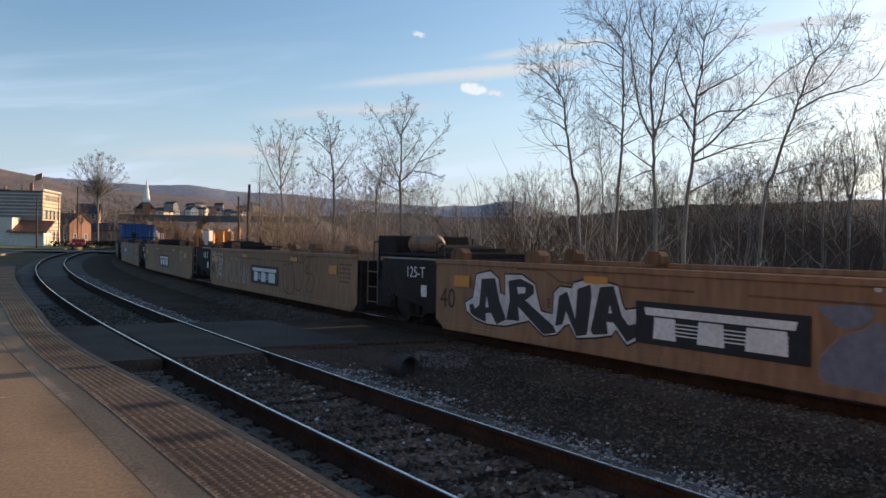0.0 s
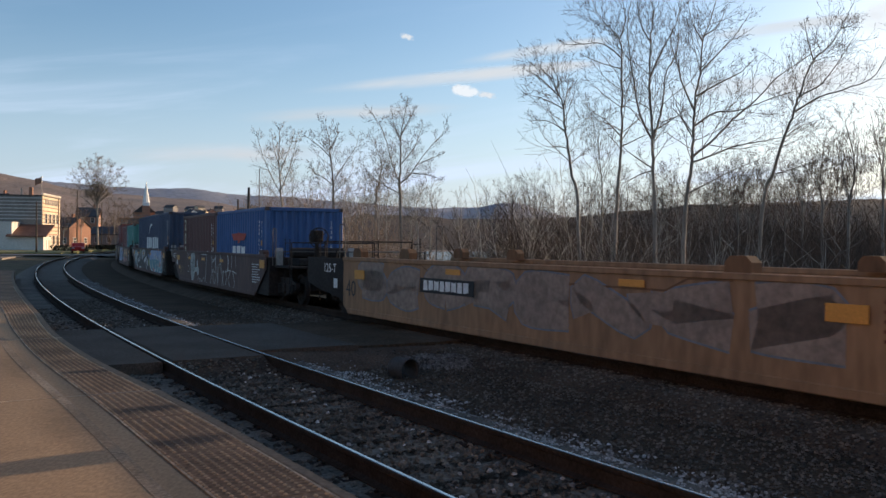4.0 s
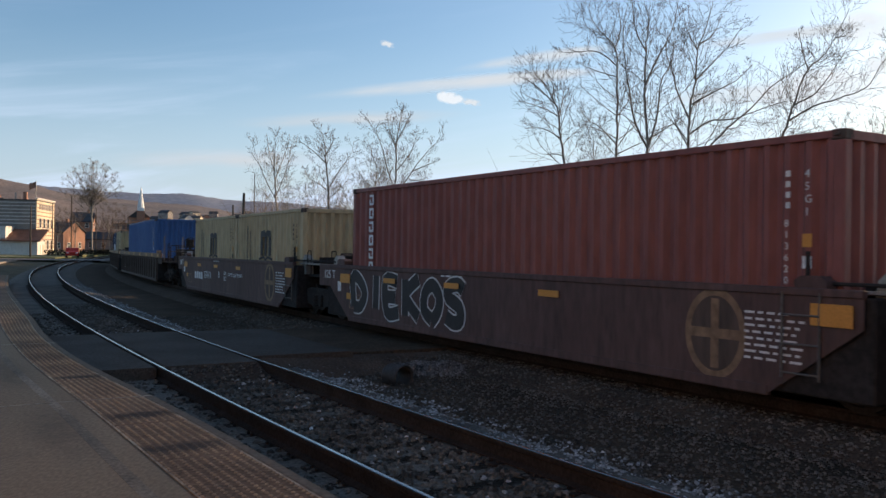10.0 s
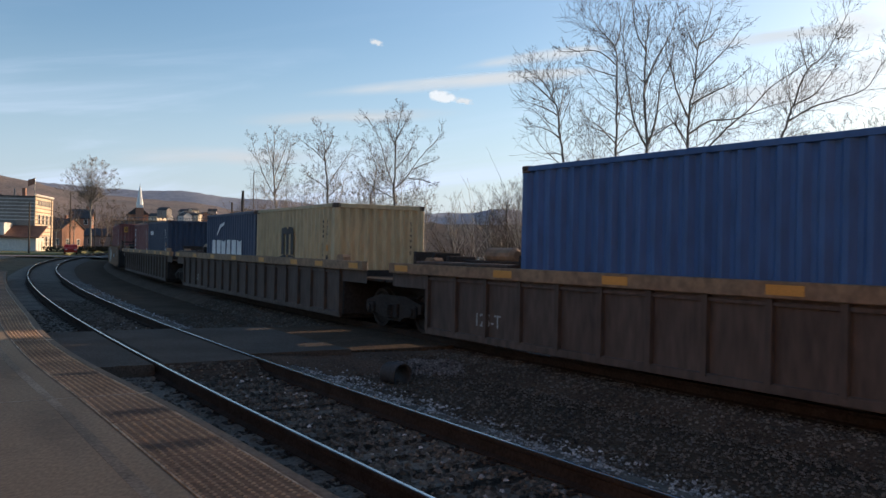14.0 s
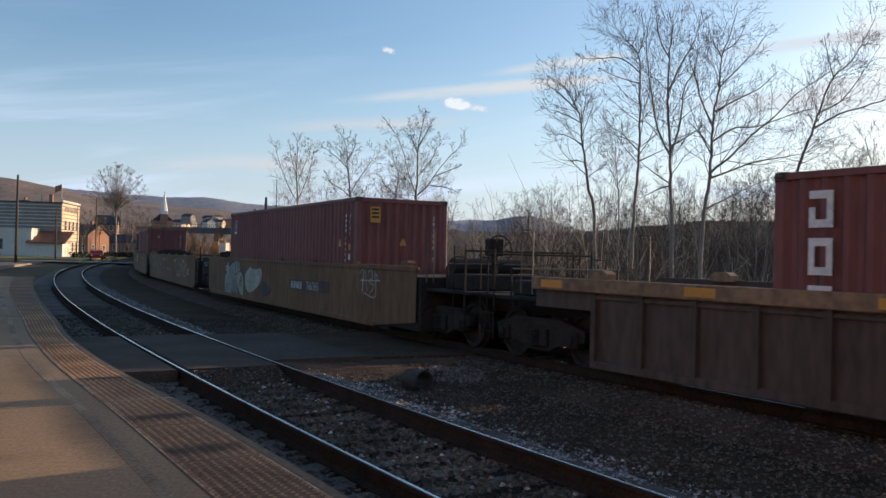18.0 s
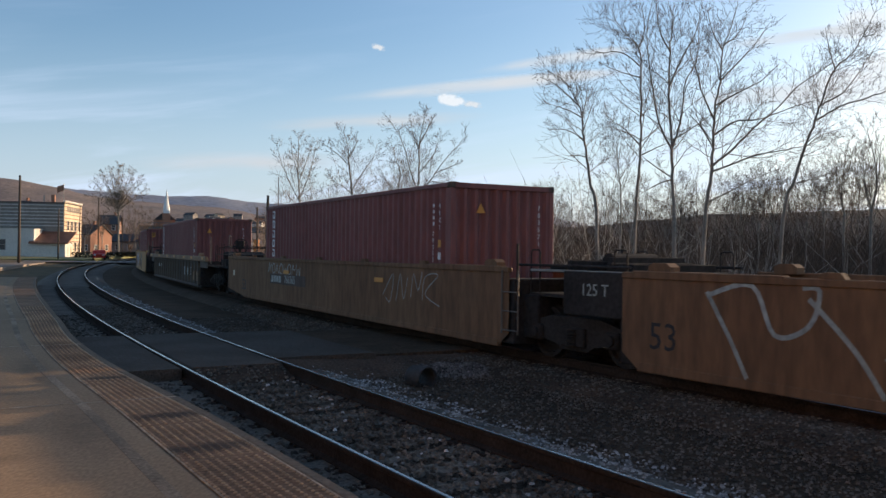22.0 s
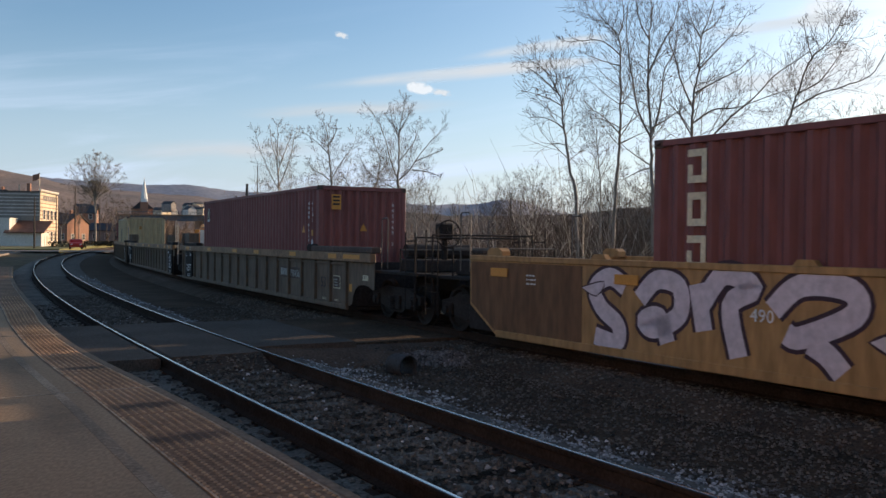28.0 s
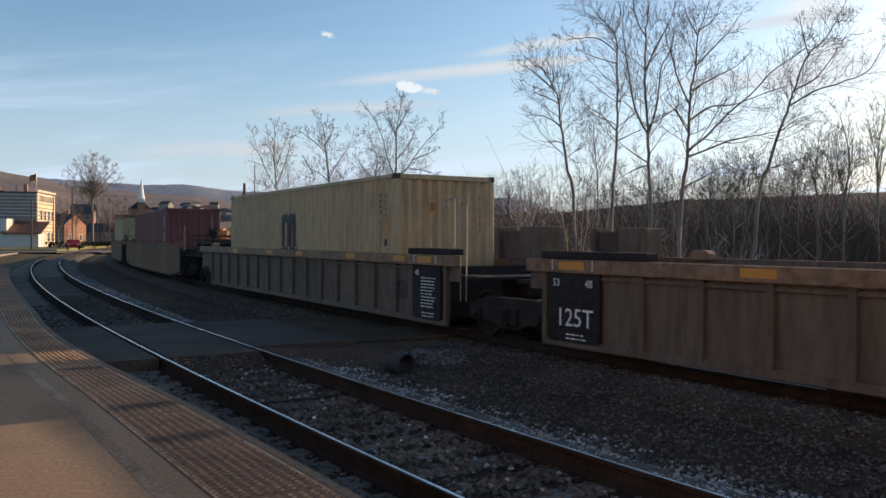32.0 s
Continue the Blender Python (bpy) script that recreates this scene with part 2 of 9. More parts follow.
SIDE = Matrix(((-1, 0, 0, 0), (0, 0, 1, 0), (0, 1, 0, 0), (0, 0, 0, 1)))


def word(text, size, x, y, z, material, parent, name="lettering", spacing=1.0, rot=0.0):
    """A word on the +y side of a thing: it begins at x and reads towards -x."""
    me = letters(text, size, spacing)
    m = Matrix.Translation((x, y, z)) @ SIDE @ Matrix.Rotation(radians(rot), 4, "Z")
    if size < 0.2:
        one = me.copy()
        one.materials.clear()
        one.materials.append(material)
        ob = part(name, one, material, parent, "", m)
        ob["kind"] = "stuff"
        return ob
    # each letter is a part of its own
    lead = list(range(len(me.vertices)))

    def find(a):
        while lead[a] != a:
            lead[a] = lead[lead[a]]
            a = lead[a]
        return a
    for e in me.edges:
        a, b = find(e.vertices[0]), find(e.vertices[1])
        lead[a] = b
    groups = {}
    for p in me.polygons:
        groups.setdefault(find(p.vertices[0]), []).append(tuple(p.vertices))
    for k, fs in groups.items():
        idx = {v: i for i, v in enumerate(sorted({v for f in fs for v in f}))}
        g = Geo()
        g.add([tuple(me.vertices[v].co) for v in idx], [tuple(idx[v] for v in f) for f in fs])
        ob = part("letter", g, material, parent, "", m)
    return ob


def stacked(text, size, x, y, z, material, parent, step=1.25, name="lettering"):
    """Letters one under another, from z downwards."""
    g = Geo()
    for i, ch in enumerate(text):
        if ch == " ":
            continue
        me = letters(ch, size)
        for_v = [(-(v.co.x) + x, y + v.co.z, v.co.y + z - i * size * step) for v in me.vertices]
        g.add(for_v, [tuple(p.vertices) for p in me.polygons])
    ob = part(name, g, material, parent)
    ob["kind"] = "stuff"
    return ob


def bars(x, z, w, h, n, y, material, parent, name="lettering", seed=0):
    """Lines of writing too small to read, as plain bars: n lines, from x towards -x."""
    rnd = random.Random(seed)
    g = Geo()
    lh = h / n
    for i in range(n):
        end = x - w * rnd.uniform(0.7, 1.0)
        zz, a = z - i * lh, x
        while a > end + 0.03:
            b = max(end, a - rnd.uniform(0.06, 0.2) * max(0.4, w))
            g.box(b, a, y, y + 0.003, zz - lh * 0.55, zz - lh * 0.18)
            a = b - 0.06 * max(0.4, w)
    ob = part(name, g, material, parent)
    ob["kind"] = "stuff"
    return ob


# ================= the line of the tracks =================
# near track: start, heading (radians right of +y) and curvature along s, in radians per 100 m
TR_X, TR_Y, TR_H = 3.435, 2.0, -0.5719
TR_K = (0.4223, -0.9305, 1.5315, -0.8330)
SPACING = 5.9          # between the two tracks' centre lines
STEP = 0.5


def line_table():
    n0, n1 = 900, 1000
    s = np.arange(-n0, n1 + 1) * STEP
    q = np.clip(s, 0, 120) / 100
    k = (TR_K[0] + TR_K[1] * q + TR_K[2] * q ** 2 + TR_K[3] * q ** 3) / 100
    k = np.where((s > 122) | (s < -40), 0.0, k)
    th = np.zeros_like(s)
    th[n0] = TR_H
    for i in range(n0 + 1, len(s)):
        th[i] = th[i - 1] + (k[i] + k[i - 1]) / 2 * STEP
    for i in range(n0 - 1, -1, -1):
        th[i] = th[i + 1] - (k[i] + k[i + 1]) / 2 * STEP
    x, y = np.zeros_like(s), np.zeros_like(s)
    x[n0], y[n0] = TR_X, TR_Y
    for i in range(n0 + 1, len(s)):
        x[i] = x[i - 1] + (math.sin(th[i]) + math.sin(th[i - 1])) / 2 * STEP
        y[i] = y[i - 1] + (math.cos(th[i]) + math.cos(th[i - 1])) / 2 * STEP
    for i in range(n0 - 1, -1, -1):
        x[i] = x[i + 1] - (math.sin(th[i]) + math.sin(th[i + 1])) / 2 * STEP
        y[i] = y[i + 1] - (math.cos(th[i]) + math.cos(th[i + 1])) / 2 * STEP
    return s, x, y, th


LS, LX, LY, LTH = line_table()
TX, TY = LX + SPACING * np.cos(LTH), LY - SPACING * np.sin(LTH)
TD = np.concatenate([[0], np.cumsum(np.hypot(np.diff(TX), np.diff(TY)))])
TD = TD - np.interp(0, LS, TD)


def at(s, o):
    """The place at s along the near track and o to the right of it."""
    x, y, th = np.interp(s, LS, LX), np.interp(s, LS, LY), np.interp(s, LS, LTH)
    return float(x + o * math.cos(th)), float(y - o * math.sin(th))


def heading(s):
    return float(np.interp(s, LS, LTH))


def on_train_line(d):
    """The place d metres along the train's track."""
    return float(np.interp(d, TD, TX)), float(np.interp(d, TD, TY))


def run(t):
    """How far the train has come at t seconds."""
    q = t / 32
    return 381.481 * q - 153.082 * q ** 2 + 326.183 * q ** 3 - 305.641 * q ** 4 + 104.716 * q ** 5


def along(s0, s1, step, fn):
    n = max(1, int(math.ceil((s1 - s0) / step)))
    return [fn(s0 + (s1 - s0) * i / n) for i in range(n + 1)]


def curved_block(s0, s1, o0, o1, z0, z1, step=1.0, c=0.0):
    """A slab that follows the tracks; o0 and o1 may be functions of s."""
    g = Geo()
    f0 = o0 if callable(o0) else (lambda s: o0)
    f1 = o1 if callable(o1) else (lambda s: o1)
    n = max(1, int(math.ceil((s1 - s0) / step)))
    vs = []
    for i in range(n + 1):
        s = s0 + (s1 - s0) * i / n
        a, b = f0(s), f1(s)
        ring = [(a, z0), (b, z0), (b, z1 - c), (b - c, z1), (a + c, z1), (a, z1 - c)] if c else [(a, z0), (b, z0), (b, z1), (a, z1)]
        for o, z in ring:
            vs.append((*at(s, o), z))
    k = 6 if c else 4
    fs = [tuple(range(k)), tuple(range(n * k + k - 1, n * k - 1, -1))]
    for i in range(n):
        for j in range(k):
            a, b = i * k + j, i * k + (j + 1) % k
            fs.append((a, a + k, b + k, b))
    g.add(vs, fs)
    return g


def swept(profile, s0, s1, off, step):
    """A profile of (o, z) swept along the tracks at the offset off."""
    g = Geo()
    n = int(math.ceil((s1 - s0) / step))
    k = len(profile)
    vs = []
    for i in range(n + 1):
        s = s0 + (s1 - s0) * i / n
        for o, z in profile:
            vs.append((*at(s, off + o), z))
    fs = []
    for i in range(n):
        for j in range(k):
            a, b = i * k + j, i * k + (j + 1) % k
            fs.append((a, a + k, b + k, b))
    g.add(vs, fs)
    return g

# ================= ground and tracks =================
M_ballast = mat("dark_ballast", (0.130, 0.112, 0.092), 0.95, 0, 0.4, 1.5, 30, 0.9, (0.070, 0.060, 0.050), spec=0.06, island=0.55)
M_soot = mat("sooty_track_bed", (0.072, 0.052, 0.038), 0.95, 0, 0.4, 1.5, 30, 0.6, (0.045, 0.033, 0.025), spec=0.04, island=0.7)
M_pale = mat("pale_fresh_ballast", (0.38, 0.365, 0.35), 0.85, 0, 0.4, 3, 30, 0.6, (0.13, 0.12, 0.11), spec=0.15, island=0.7)
M_greystone = mat("grey_spilt_stone", (0.17, 0.155, 0.145), 0.9, 0, 0.4, 2, 30, 0.6, (0.08, 0.07, 0.062), spec=0.1, island=0.6)
M_cinder = mat("cinder_ground", (0.098, 0.068, 0.046), 0.95, 0, 0.4, 0.9, 22, 0.9, (0.060, 0.044, 0.031), spec=0.04)
M_soil = mat("winter_ground", (0.12, 0.09, 0.058), 0.95, 0, 0.35, 0.05, 1.2, 0.4, (0.10, 0.085, 0.05), spec=0.05)
M_rail = mat("rusty_rail_web", (0.046, 0.033, 0.026), 0.95, 0.0, 0.3, 3, 30, 0.2, spec=0.04)
M_tie = mat("creosoted_oak", (0.075, 0.056, 0.044), 0.9, 0, 0.3, 2, 20, 0.4, stretch=(1, 6, 1), spec=0.06)
M_concrete = mat("worn_platform_concrete", (0.318, 0.216, 0.130), 0.9, 0, 0.2, 0.45, 40, 0.06, (0.148, 0.106, 0.069), (1, 0.45, 1), spec=0.12)
M_kerb = mat("kerb_concrete", (0.20, 0.142, 0.096), 0.9, 0, 0.25, 1.2, 20, 0.3, (0.16, 0.12, 0.088), spec=0.1)
M_tactile = mat("rust_red_tactile_tile", (0.255, 0.142, 0.078), 0.8, 0, 0.4, 1.1, 25, 0.2, (0.11, 0.068, 0.042), spec=0.12)
M_worn = mat("worn_bright_edge", (0.50, 0.38, 0.26), 0.8, 0, 0.4, 2.0, 12, 0.1, (0.15, 0.11, 0.08), spec=0.1)
# Domes paler than the tile between them
M_dome = mat("pale_tactile_domes", (0.46, 0.285, 0.155), 0.65, 0, 0.35, 1.1, 25, 0.1, (0.16, 0.10, 0.06))
M_border = mat("faded_pale_line", (0.36, 0.262, 0.176), 0.9, 0, 0.35, 1.1, 30, 0.15, (0.12, 0.088, 0.06), spec=0.1)
M_asphalt = mat("crossing_asphalt", (0.098, 0.082, 0.067), 0.95, 0, 0.35, 0.8, 40, 0.4, (0.064, 0.052, 0.042), spec=0.05)
M_road = mat("sunlit_old_asphalt", (0.24, 0.20, 0.165), 0.95, 0, 0.25, 0.3, 10, 0.2, (0.16, 0.135, 0.115), spec=0.08)
M_grass = mat("winter_lawn", (0.16, 0.15, 0.05), 0.95, 0, 0.3, 0.2, 6, 0.4, (0.12, 0.11, 0.05))
M_water = mat("river_water", (0.05, 0.06, 0.07), 0.12, 0, 0.1, 0.02, 0.6, 0.15, spec=0.6)


def smooth_step(a, b, x):
    q = np.clip((x - a) / (b - a), 0, 1)
    return q * q * (3 - 2 * q)


def ground_height(x, y):
    """Height of the land."""
    x, y = np.asarray(x, float), np.asarray(y, float)
    d2 = (x[..., None] - LX[::8]) ** 2 + (y[..., None] - LY[::8]) ** 2
    i = np.argmin(d2, -1) * 8
    o = (x - LX[i]) * np.cos(LTH[i]) - (y - LY[i]) * np.sin(LTH[i])
    r = np.hypot(x, y)
    right = np.where(o > 0, smooth_step(10, 26, o), 0)
    z = -0.45 - right * 3.2
    z = z - np.where(o > 0, smooth_step(90, 130, o) * 2.5, 0)
    z = z + np.where(o > 0, smooth_step(1350, 1600, o) * 7.5, 0)
    left = np.where(o < 0, smooth_step(3.0, 16, -o), 0)
    z = z + left * 0.38
    z = z + np.where(o < 0, smooth_step(60, 900, -o) * 12, 0)
    return z


def build_ground():
    az = np.concatenate([np.linspace(-50, 50, 201), np.linspace(53, 307, 90)])
    rad = np.concatenate([[0.6], np.geomspace(1.5, 4600, 110)])
    A, R = np.meshgrid(np.radians(az), rad)
    x, y = R * np.sin(A), R * np.cos(A)
    z = ground_height(x, y)
    for i in range(x.shape[0]):
        if rad[i] > 12:
            for j in range(x.shape[1]):
                z[i, j] += noise.noise((x[i, j] * 0.03, y[i, j] * 0.03, 0.3)) * min(0.35, (rad[i] - 12) * 0.004)
    g = Geo()
    n = x.shape[1]
    vs = [(float(x[i, j]), float(y[i, j]), float(z[i, j])) for i in range(x.shape[0]) for j in range(n)]
    fs = []
    for i in range(x.shape[0] - 1):
        for j in range(n):
            a, b = i * n + j, i * n + (j + 1) % n
            fs.append((a, b, b + n, a + n))
    fs.append(tuple(range(n - 1, -1, -1)))
    g.add(vs, fs)
    ob = obj("ground", g, M_soil, smooth=True)
    tagged(ob, "brown winter ground with dead grass", "ground", kind="structure")


build_ground()

# ballast beds
RAILP = [(-0.037, -0.004), (-0.03, 0.0), (0.03, 0.0), (0.037, -0.004), (0.035, -0.035), (0.012, -0.05), (0.012, -0.14), (0.07, -0.16), (0.07, -0.172), (-0.07, -0.172), (-0.07, -0.16), (-0.012, -0.14), (-0.012, -0.05), (-0.035, -0.035)]
HEADP = [(-0.017, 0.0005), (-0.013, 0.0035), (0.013, 0.0035), (0.017, 0.0005)]


def bed(off, name, label, material):
    prof = [(-2.2, -0.6), (-1.75, -0.32), (-1.45, -0.19), (-0.85, -0.175), (-0.6, -0.19), (0.6, -0.19), (0.85, -0.175), (1.45, -0.19), (1.8, -0.32), (2.4, -0.6)]
    g = swept(prof, -45, 320, off, 1.0)
    ob = obj(name, g, material, smooth=True)
    tagged(ob, label, "ballast", kind="structure")
    return ob


bed(0.0, "ballast_bed", "dark grey crushed-stone ballast bed under the rails", M_ballast)
bed(SPACING, "ballast_bed", "dark sooty ballast bed under the freight train", M_soot)
strip = obj("gravel_strip", swept([(-2.3, -0.7), (-1.6, -0.36), (1.5, -0.36), (2.2, -0.7)], -45, 250, SPACING / 2, 1.5), M_cinder, smooth=True)
tagged(strip, "dark cinder strip between the two tracks", "gravel", kind="structure")


def track(off, name, label, s_ties):
    tr = thing(name, label, "railway track", "the two tracks", "structure")
    for side in (-0.7525, 0.7525):
        r = part("rail", swept(RAILP, -45, 330, off + side, 1.0), M_rail, tr, "rail with a rusty web")
        part("rail_head", swept(HEADP, -45, 330, off + side, 1.0), M_steel, r, "shiny worn running surface")
    tie = Geo().cbox(-0.115, 0.115, -1.3, 1.3, -0.17, 0.0, 0.012).mesh("tie")
    tie.materials.append(M_tie)
    plate = Geo()
    for side in (-0.7525, 0.7525):
        plate.cbox(-0.09, 0.09, side - 0.19, side + 0.19, 0.0, 0.018, 0.004)
        for sx, sy in ((-0.05, -0.11), (0.05, -0.11), (-0.05, 0.11), (0.05, 0.11)):
            plate.cbox(sx - 0.015, sx + 0.015, side + sy - 0.015, side + sy + 0.015, 0.018, 0.04, 0.004)
    pl = plate.mesh("tie_plates")
    pl.materials.append(M_rail)
    for i in range(s_ties):
        s = -8 + i * 0.53
        x, y = at(s, off)
        m = pose(x, y, -0.19, 0, 0, -math.degrees(heading(s)) + 90)
        t = part("tie", tie, M_tie, tr, "", m)
        part("tie_plate", pl, M_rail, t)
    return tr


track(0.0, "railway_track", "empty curved railway track with shiny rails", 100)
track(SPACING, "railway_track", "curved railway track that carries the freight train", 70)


def stones(name, label, material, n, s0, s1, o0, o1, z, r0, r1, seed, patchy=False):
    rnd = random.Random(seed)
    g = Geo()
    for _ in range(n):
        s = s0 + (s1 - s0) * rnd.random() ** 1.5
        o = rnd.uniform(o0, o1)
        x, y = at(s, o)
        if patchy and noise.noise((x * 1.6, y * 1.6, 3.1)) < rnd.uniform(-0.5, 0.6):
            continue
        if abs(o) < 0.67 and abs((s + 8) / 0.53 - round((s + 8) / 0.53)) < 0.2 and rnd.random() < 0.5:
            continue
        r = rnd.uniform(r0, r1)
        zz = z(o) if callable(z) else z
        if -0.7 < o < 0.7 and 11.85 < s < 12.6:
            zz = zz + (s - 11.85) / 0.75 * (0.16 if o < 2.6 else 0.3)
        if 0.85 < o < SPACING - 0.85 and 12.6 < s < 13.28:
            u = (s - 12.6) / 0.68
            zz = max(zz, -0.33 - 0.01 * o + u * (0.28 - 0.02 * o))
        a = rnd.uniform(0, 6.28)
        ring = [(x + r * rnd.uniform(0.7, 1.2) * math.cos(a + k * 1.2566), y + r * rnd.uniform(0.7, 1.2) * math.sin(a + k * 1.2566), zz + rnd.uniform(-0.3, 0.3) * r) for k in range(5)]
        top = [(x + (px - x) * 0.55 + rnd.uniform(-.2, .2) * r, y + (py - y) * 0.55 + rnd.uniform(-.2, .2) * r, zz + r * rnd.uniform(0.5, 0.9)) for px, py, pz in ring]
        g.add(ring + top, [(0, 1, 6, 5), (1, 2, 7, 6), (2, 3, 8, 7), (3, 4, 9, 8), (4, 0, 5, 9), (5, 6, 7, 8, 9)])
    ob = obj(name, g, material)
    tagged(ob, label, "gravel", kind="stuff")


stones("ballast_stones", "loose angular dark ballast stones between the rails", M_ballast, 14000, -4.0, 30, -0.66, 0.66, -0.19, 0.014, 0.042, 11)
stones("ballast_stones", "pale fresh ballast stones along the outer rail", M_pale, 11000, 1.0, 17, 1.0, 2.3, lambda o: max(-0.345, -0.19 - max(0, o - 1.45) * 0.37), 0.010, 0.028, 12, True)
stones("ballast_stones", "thin trail of pale stones beyond the crossing", M_pale, 2600, 17.9, 46, 0.95, 2.0, lambda o: max(-0.345, -0.19 - max(0, o - 1.45) * 0.37), 0.014, 0.036, 17, True)
stones("ballast_stones", "scattered pale stones between the rails", M_pale, 900, 1.5, 22, -0.65, 0.65, -0.178, 0.012, 0.034, 16, True)
stones("ballast_stones", "dark cinders and stones between the tracks", M_ballast, 16000, 1.0, 26, 1.6, 4.3, -0.35, 0.010, 0.030, 13)
stones("ballast_stones", "sooty stones at the foot of the second track", M_ballast, 9000, 0.0, 30, 3.9, 5.1, lambda o: -0.35 if o < 4.06 else min(-0.185, -0.345 + (o - 4.06) * 0.41), 0.012, 0.034, 15)
stones("ballast_stones", "dark stones below the platform edge", M_ballast, 3000, -4.0, 26, -1.6, -0.85, -0.19, 0.02, 0.05, 14)

# ================= platform =================


EDGE_S, EDGE_O = (7.0, 8.0, 9.0, 10.5, 12.0, 14.0, 16.5, 19.0, 25.0, 40.0), (-1.60, -1.63, -1.68, -1.78, -1.86, -1.90, -1.88, -1.77, -1.70, -1.68)
INNER_S, INNER_O = (7.0, 9.0, 10.5, 12.5, 16.5, 20.0, 26.0, 40.0), (-2.345, -2.365, -2.43, -2.49, -2.48, -2.40, -2.42, -2.50)


def eased(s, xs, ys):
    """A value read between marks, its corners rounded off."""
    return float(np.mean(np.interp(s + np.linspace(-1.2, 1.2, 9), xs, ys)))


def edge(s):
    return eased(s, EDGE_S, EDGE_O)


def inner(s):
    return eased(s, INNER_S, INNER_O)


P_END = 48.0
KERB = 0.105
platform = thing("platform", "low concrete railway platform with a rust-red tactile strip", "platform", kind="structure")
part("foundation", curved_block(-30, P_END, -13.0, lambda s: edge(s) - 0.06, -0.6, 0.194, 1.0), M_kerb, platform)
SL = 5.47
k = -6
while -30 + 0.0 <= 9.0 + k * SL < P_END - 0.5:
    s0, s1 = 9.0 + k * SL + 0.008, min(9.0 + (k + 1) * SL, P_END) - 0.008
    part("kerb_stone", curved_block(s0, s1, lambda s: edge(s) - KERB + 0.01, edge, -0.35, 0.2, 0.8, 0.012), M_kerb, platform)
    for q in range(4):
        a0, a1 = s0 + (s1 - s0) * q / 4 + 0.003, s0 + (s1 - s0) * (q + 1) / 4 - 0.003
        tile = part("tactile_tile", curved_block(a0, a1, inner, lambda s: edge(s) - KERB, 0.12, 0.2 + 0.0015 * (q % 2), 0.7, 0.004), M_tactile, platform, "rust-red tactile paving")
        if not -1 <= s0 < 26:
            continue
        g = Geo()
        s = a0 + 0.03
        while s < min(a1, 24) - 0.02:
            for j in range(9):
                o = inner(s) + 0.03 + j * (edge(s) - KERB - 0.06 - inner(s)) / 8
                x, y = at(s, o)
                ring = [(x + 0.018 * math.cos(a), y + 0.018 * math.sin(a), 0.2) for a in (0.3, 1.556, 2.813, 4.07, 5.326)]
                top = [(x + 0.010 * math.cos(a), y + 0.010 * math.sin(a), 0.2095) for a in (0.3, 1.556, 2.813, 4.07, 5.326)]
                g.add(ring + top, [(0, 1, 6, 5), (1, 2, 7, 6), (2, 3, 8, 7), (3, 4, 9, 8), (4, 0, 5, 9), (5, 6, 7, 8, 9)])
            s += 0.0625
        if g.v:
            part("domes", g, M_dome, tile)["kind"] = "stuff"
        for o_in in (True, False):
            f = (lambda s: inner(s) + 0.002) if o_in else (lambda s: edge(s) - KERB - 0.016)
            part("worn_edge", curved_block(a0, a1, f, lambda s, f=f: f(s) + 0.014, 0.19, 0.2045, 0.7), M_worn, tile)
    # pale mortar across the slabs, and a faded line beside the tactile strip
    part("mortar_line", curved_block(s0 - 0.024, s0 + 0.004, -13.0, lambda s: edge(s) - 0.01, 0.15, 0.2025, 0.1), M_worn, platform)
    part("faded_line", curved_block(s0 + 0.02, s1 - 0.02, lambda s: inner(s) - 0.29, lambda s: inner(s) - 0.20, 0.18, 0.2022, 0.9), M_border, platform)
    for o0, o1 in ((-5.6, None), (-9.2, -5.616), (-13.0, -9.216)):
        oo = (lambda s: inner(s) - 0.012) if o1 is None else o1
        part("slab", curved_block(s0, s1, o0, oo, 0.12, 0.2, 0.9, 0.008), M_concrete, platform)
    k += 1

for s_m, o_m, rx, ry in ((8.0, -2.05, 0.62, 0.22), (6.6, -2.05, 0.62, 0.26), (4.4, -2.0, 0.7, 0.3), (10.6, -2.1, 0.6, 0.2)):
    xm, ym = at(s_m, o_m)
    for m_s in (M_tactile, M_dome):
        stain(m_s, xm, ym, -heading(s_m), rx, ry)
for s_m, o_m, rx, ry in ((7.6, -2.75, 0.35, 1.5), (11.5, -2.8, 0.3, 2.0), (6.9, -3.9, 1.2, 0.3), (9.9, -4.4, 1.6, 0.35)):
    xm, ym = at(s_m, o_m)
    for m_s in (M_concrete, M_border):
        stain(m_s, xm, ym, -heading(s_m), rx, ry, 0.32)

# unseen station house, added behind the viewer to bounce warm light
M_bounce_brick = mat("bounce_wall_tan_brick", (0.42, 0.29, 0.19), 0.85, 0, 0.2, 0.6, 8, 0.2, (0.34, 0.22, 0.14))
station = thing("unseen_station", "unseen tan brick station house added to bounce warm light", "building", kind="structure")
part("wall", curved_block(-40, 8, -19, -10.2, -0.5, 6.2, 2.0), M_bounce_brick, station)
part("roof", curved_block(-41, 9, -20, -9.4, 6.2, 6.5, 2.0), M_kerb, station)

# pedestrian crossing of asphalt
crossing = thing("track_crossing", "dark asphalt foot crossing over the rails", "crossing", kind="structure")
for s0, o0, o1, z in ((12.6, lambda s: edge(s), -0.80, -0.012), (12.6, -0.66, 0.70, -0.006), (13.3, 0.81, 2.6, -0.014)):
    part("panel", curved_block(s0, 17.8, o0, o1, -0.3, z, 0.8, 0.02), M_asphalt, crossing)
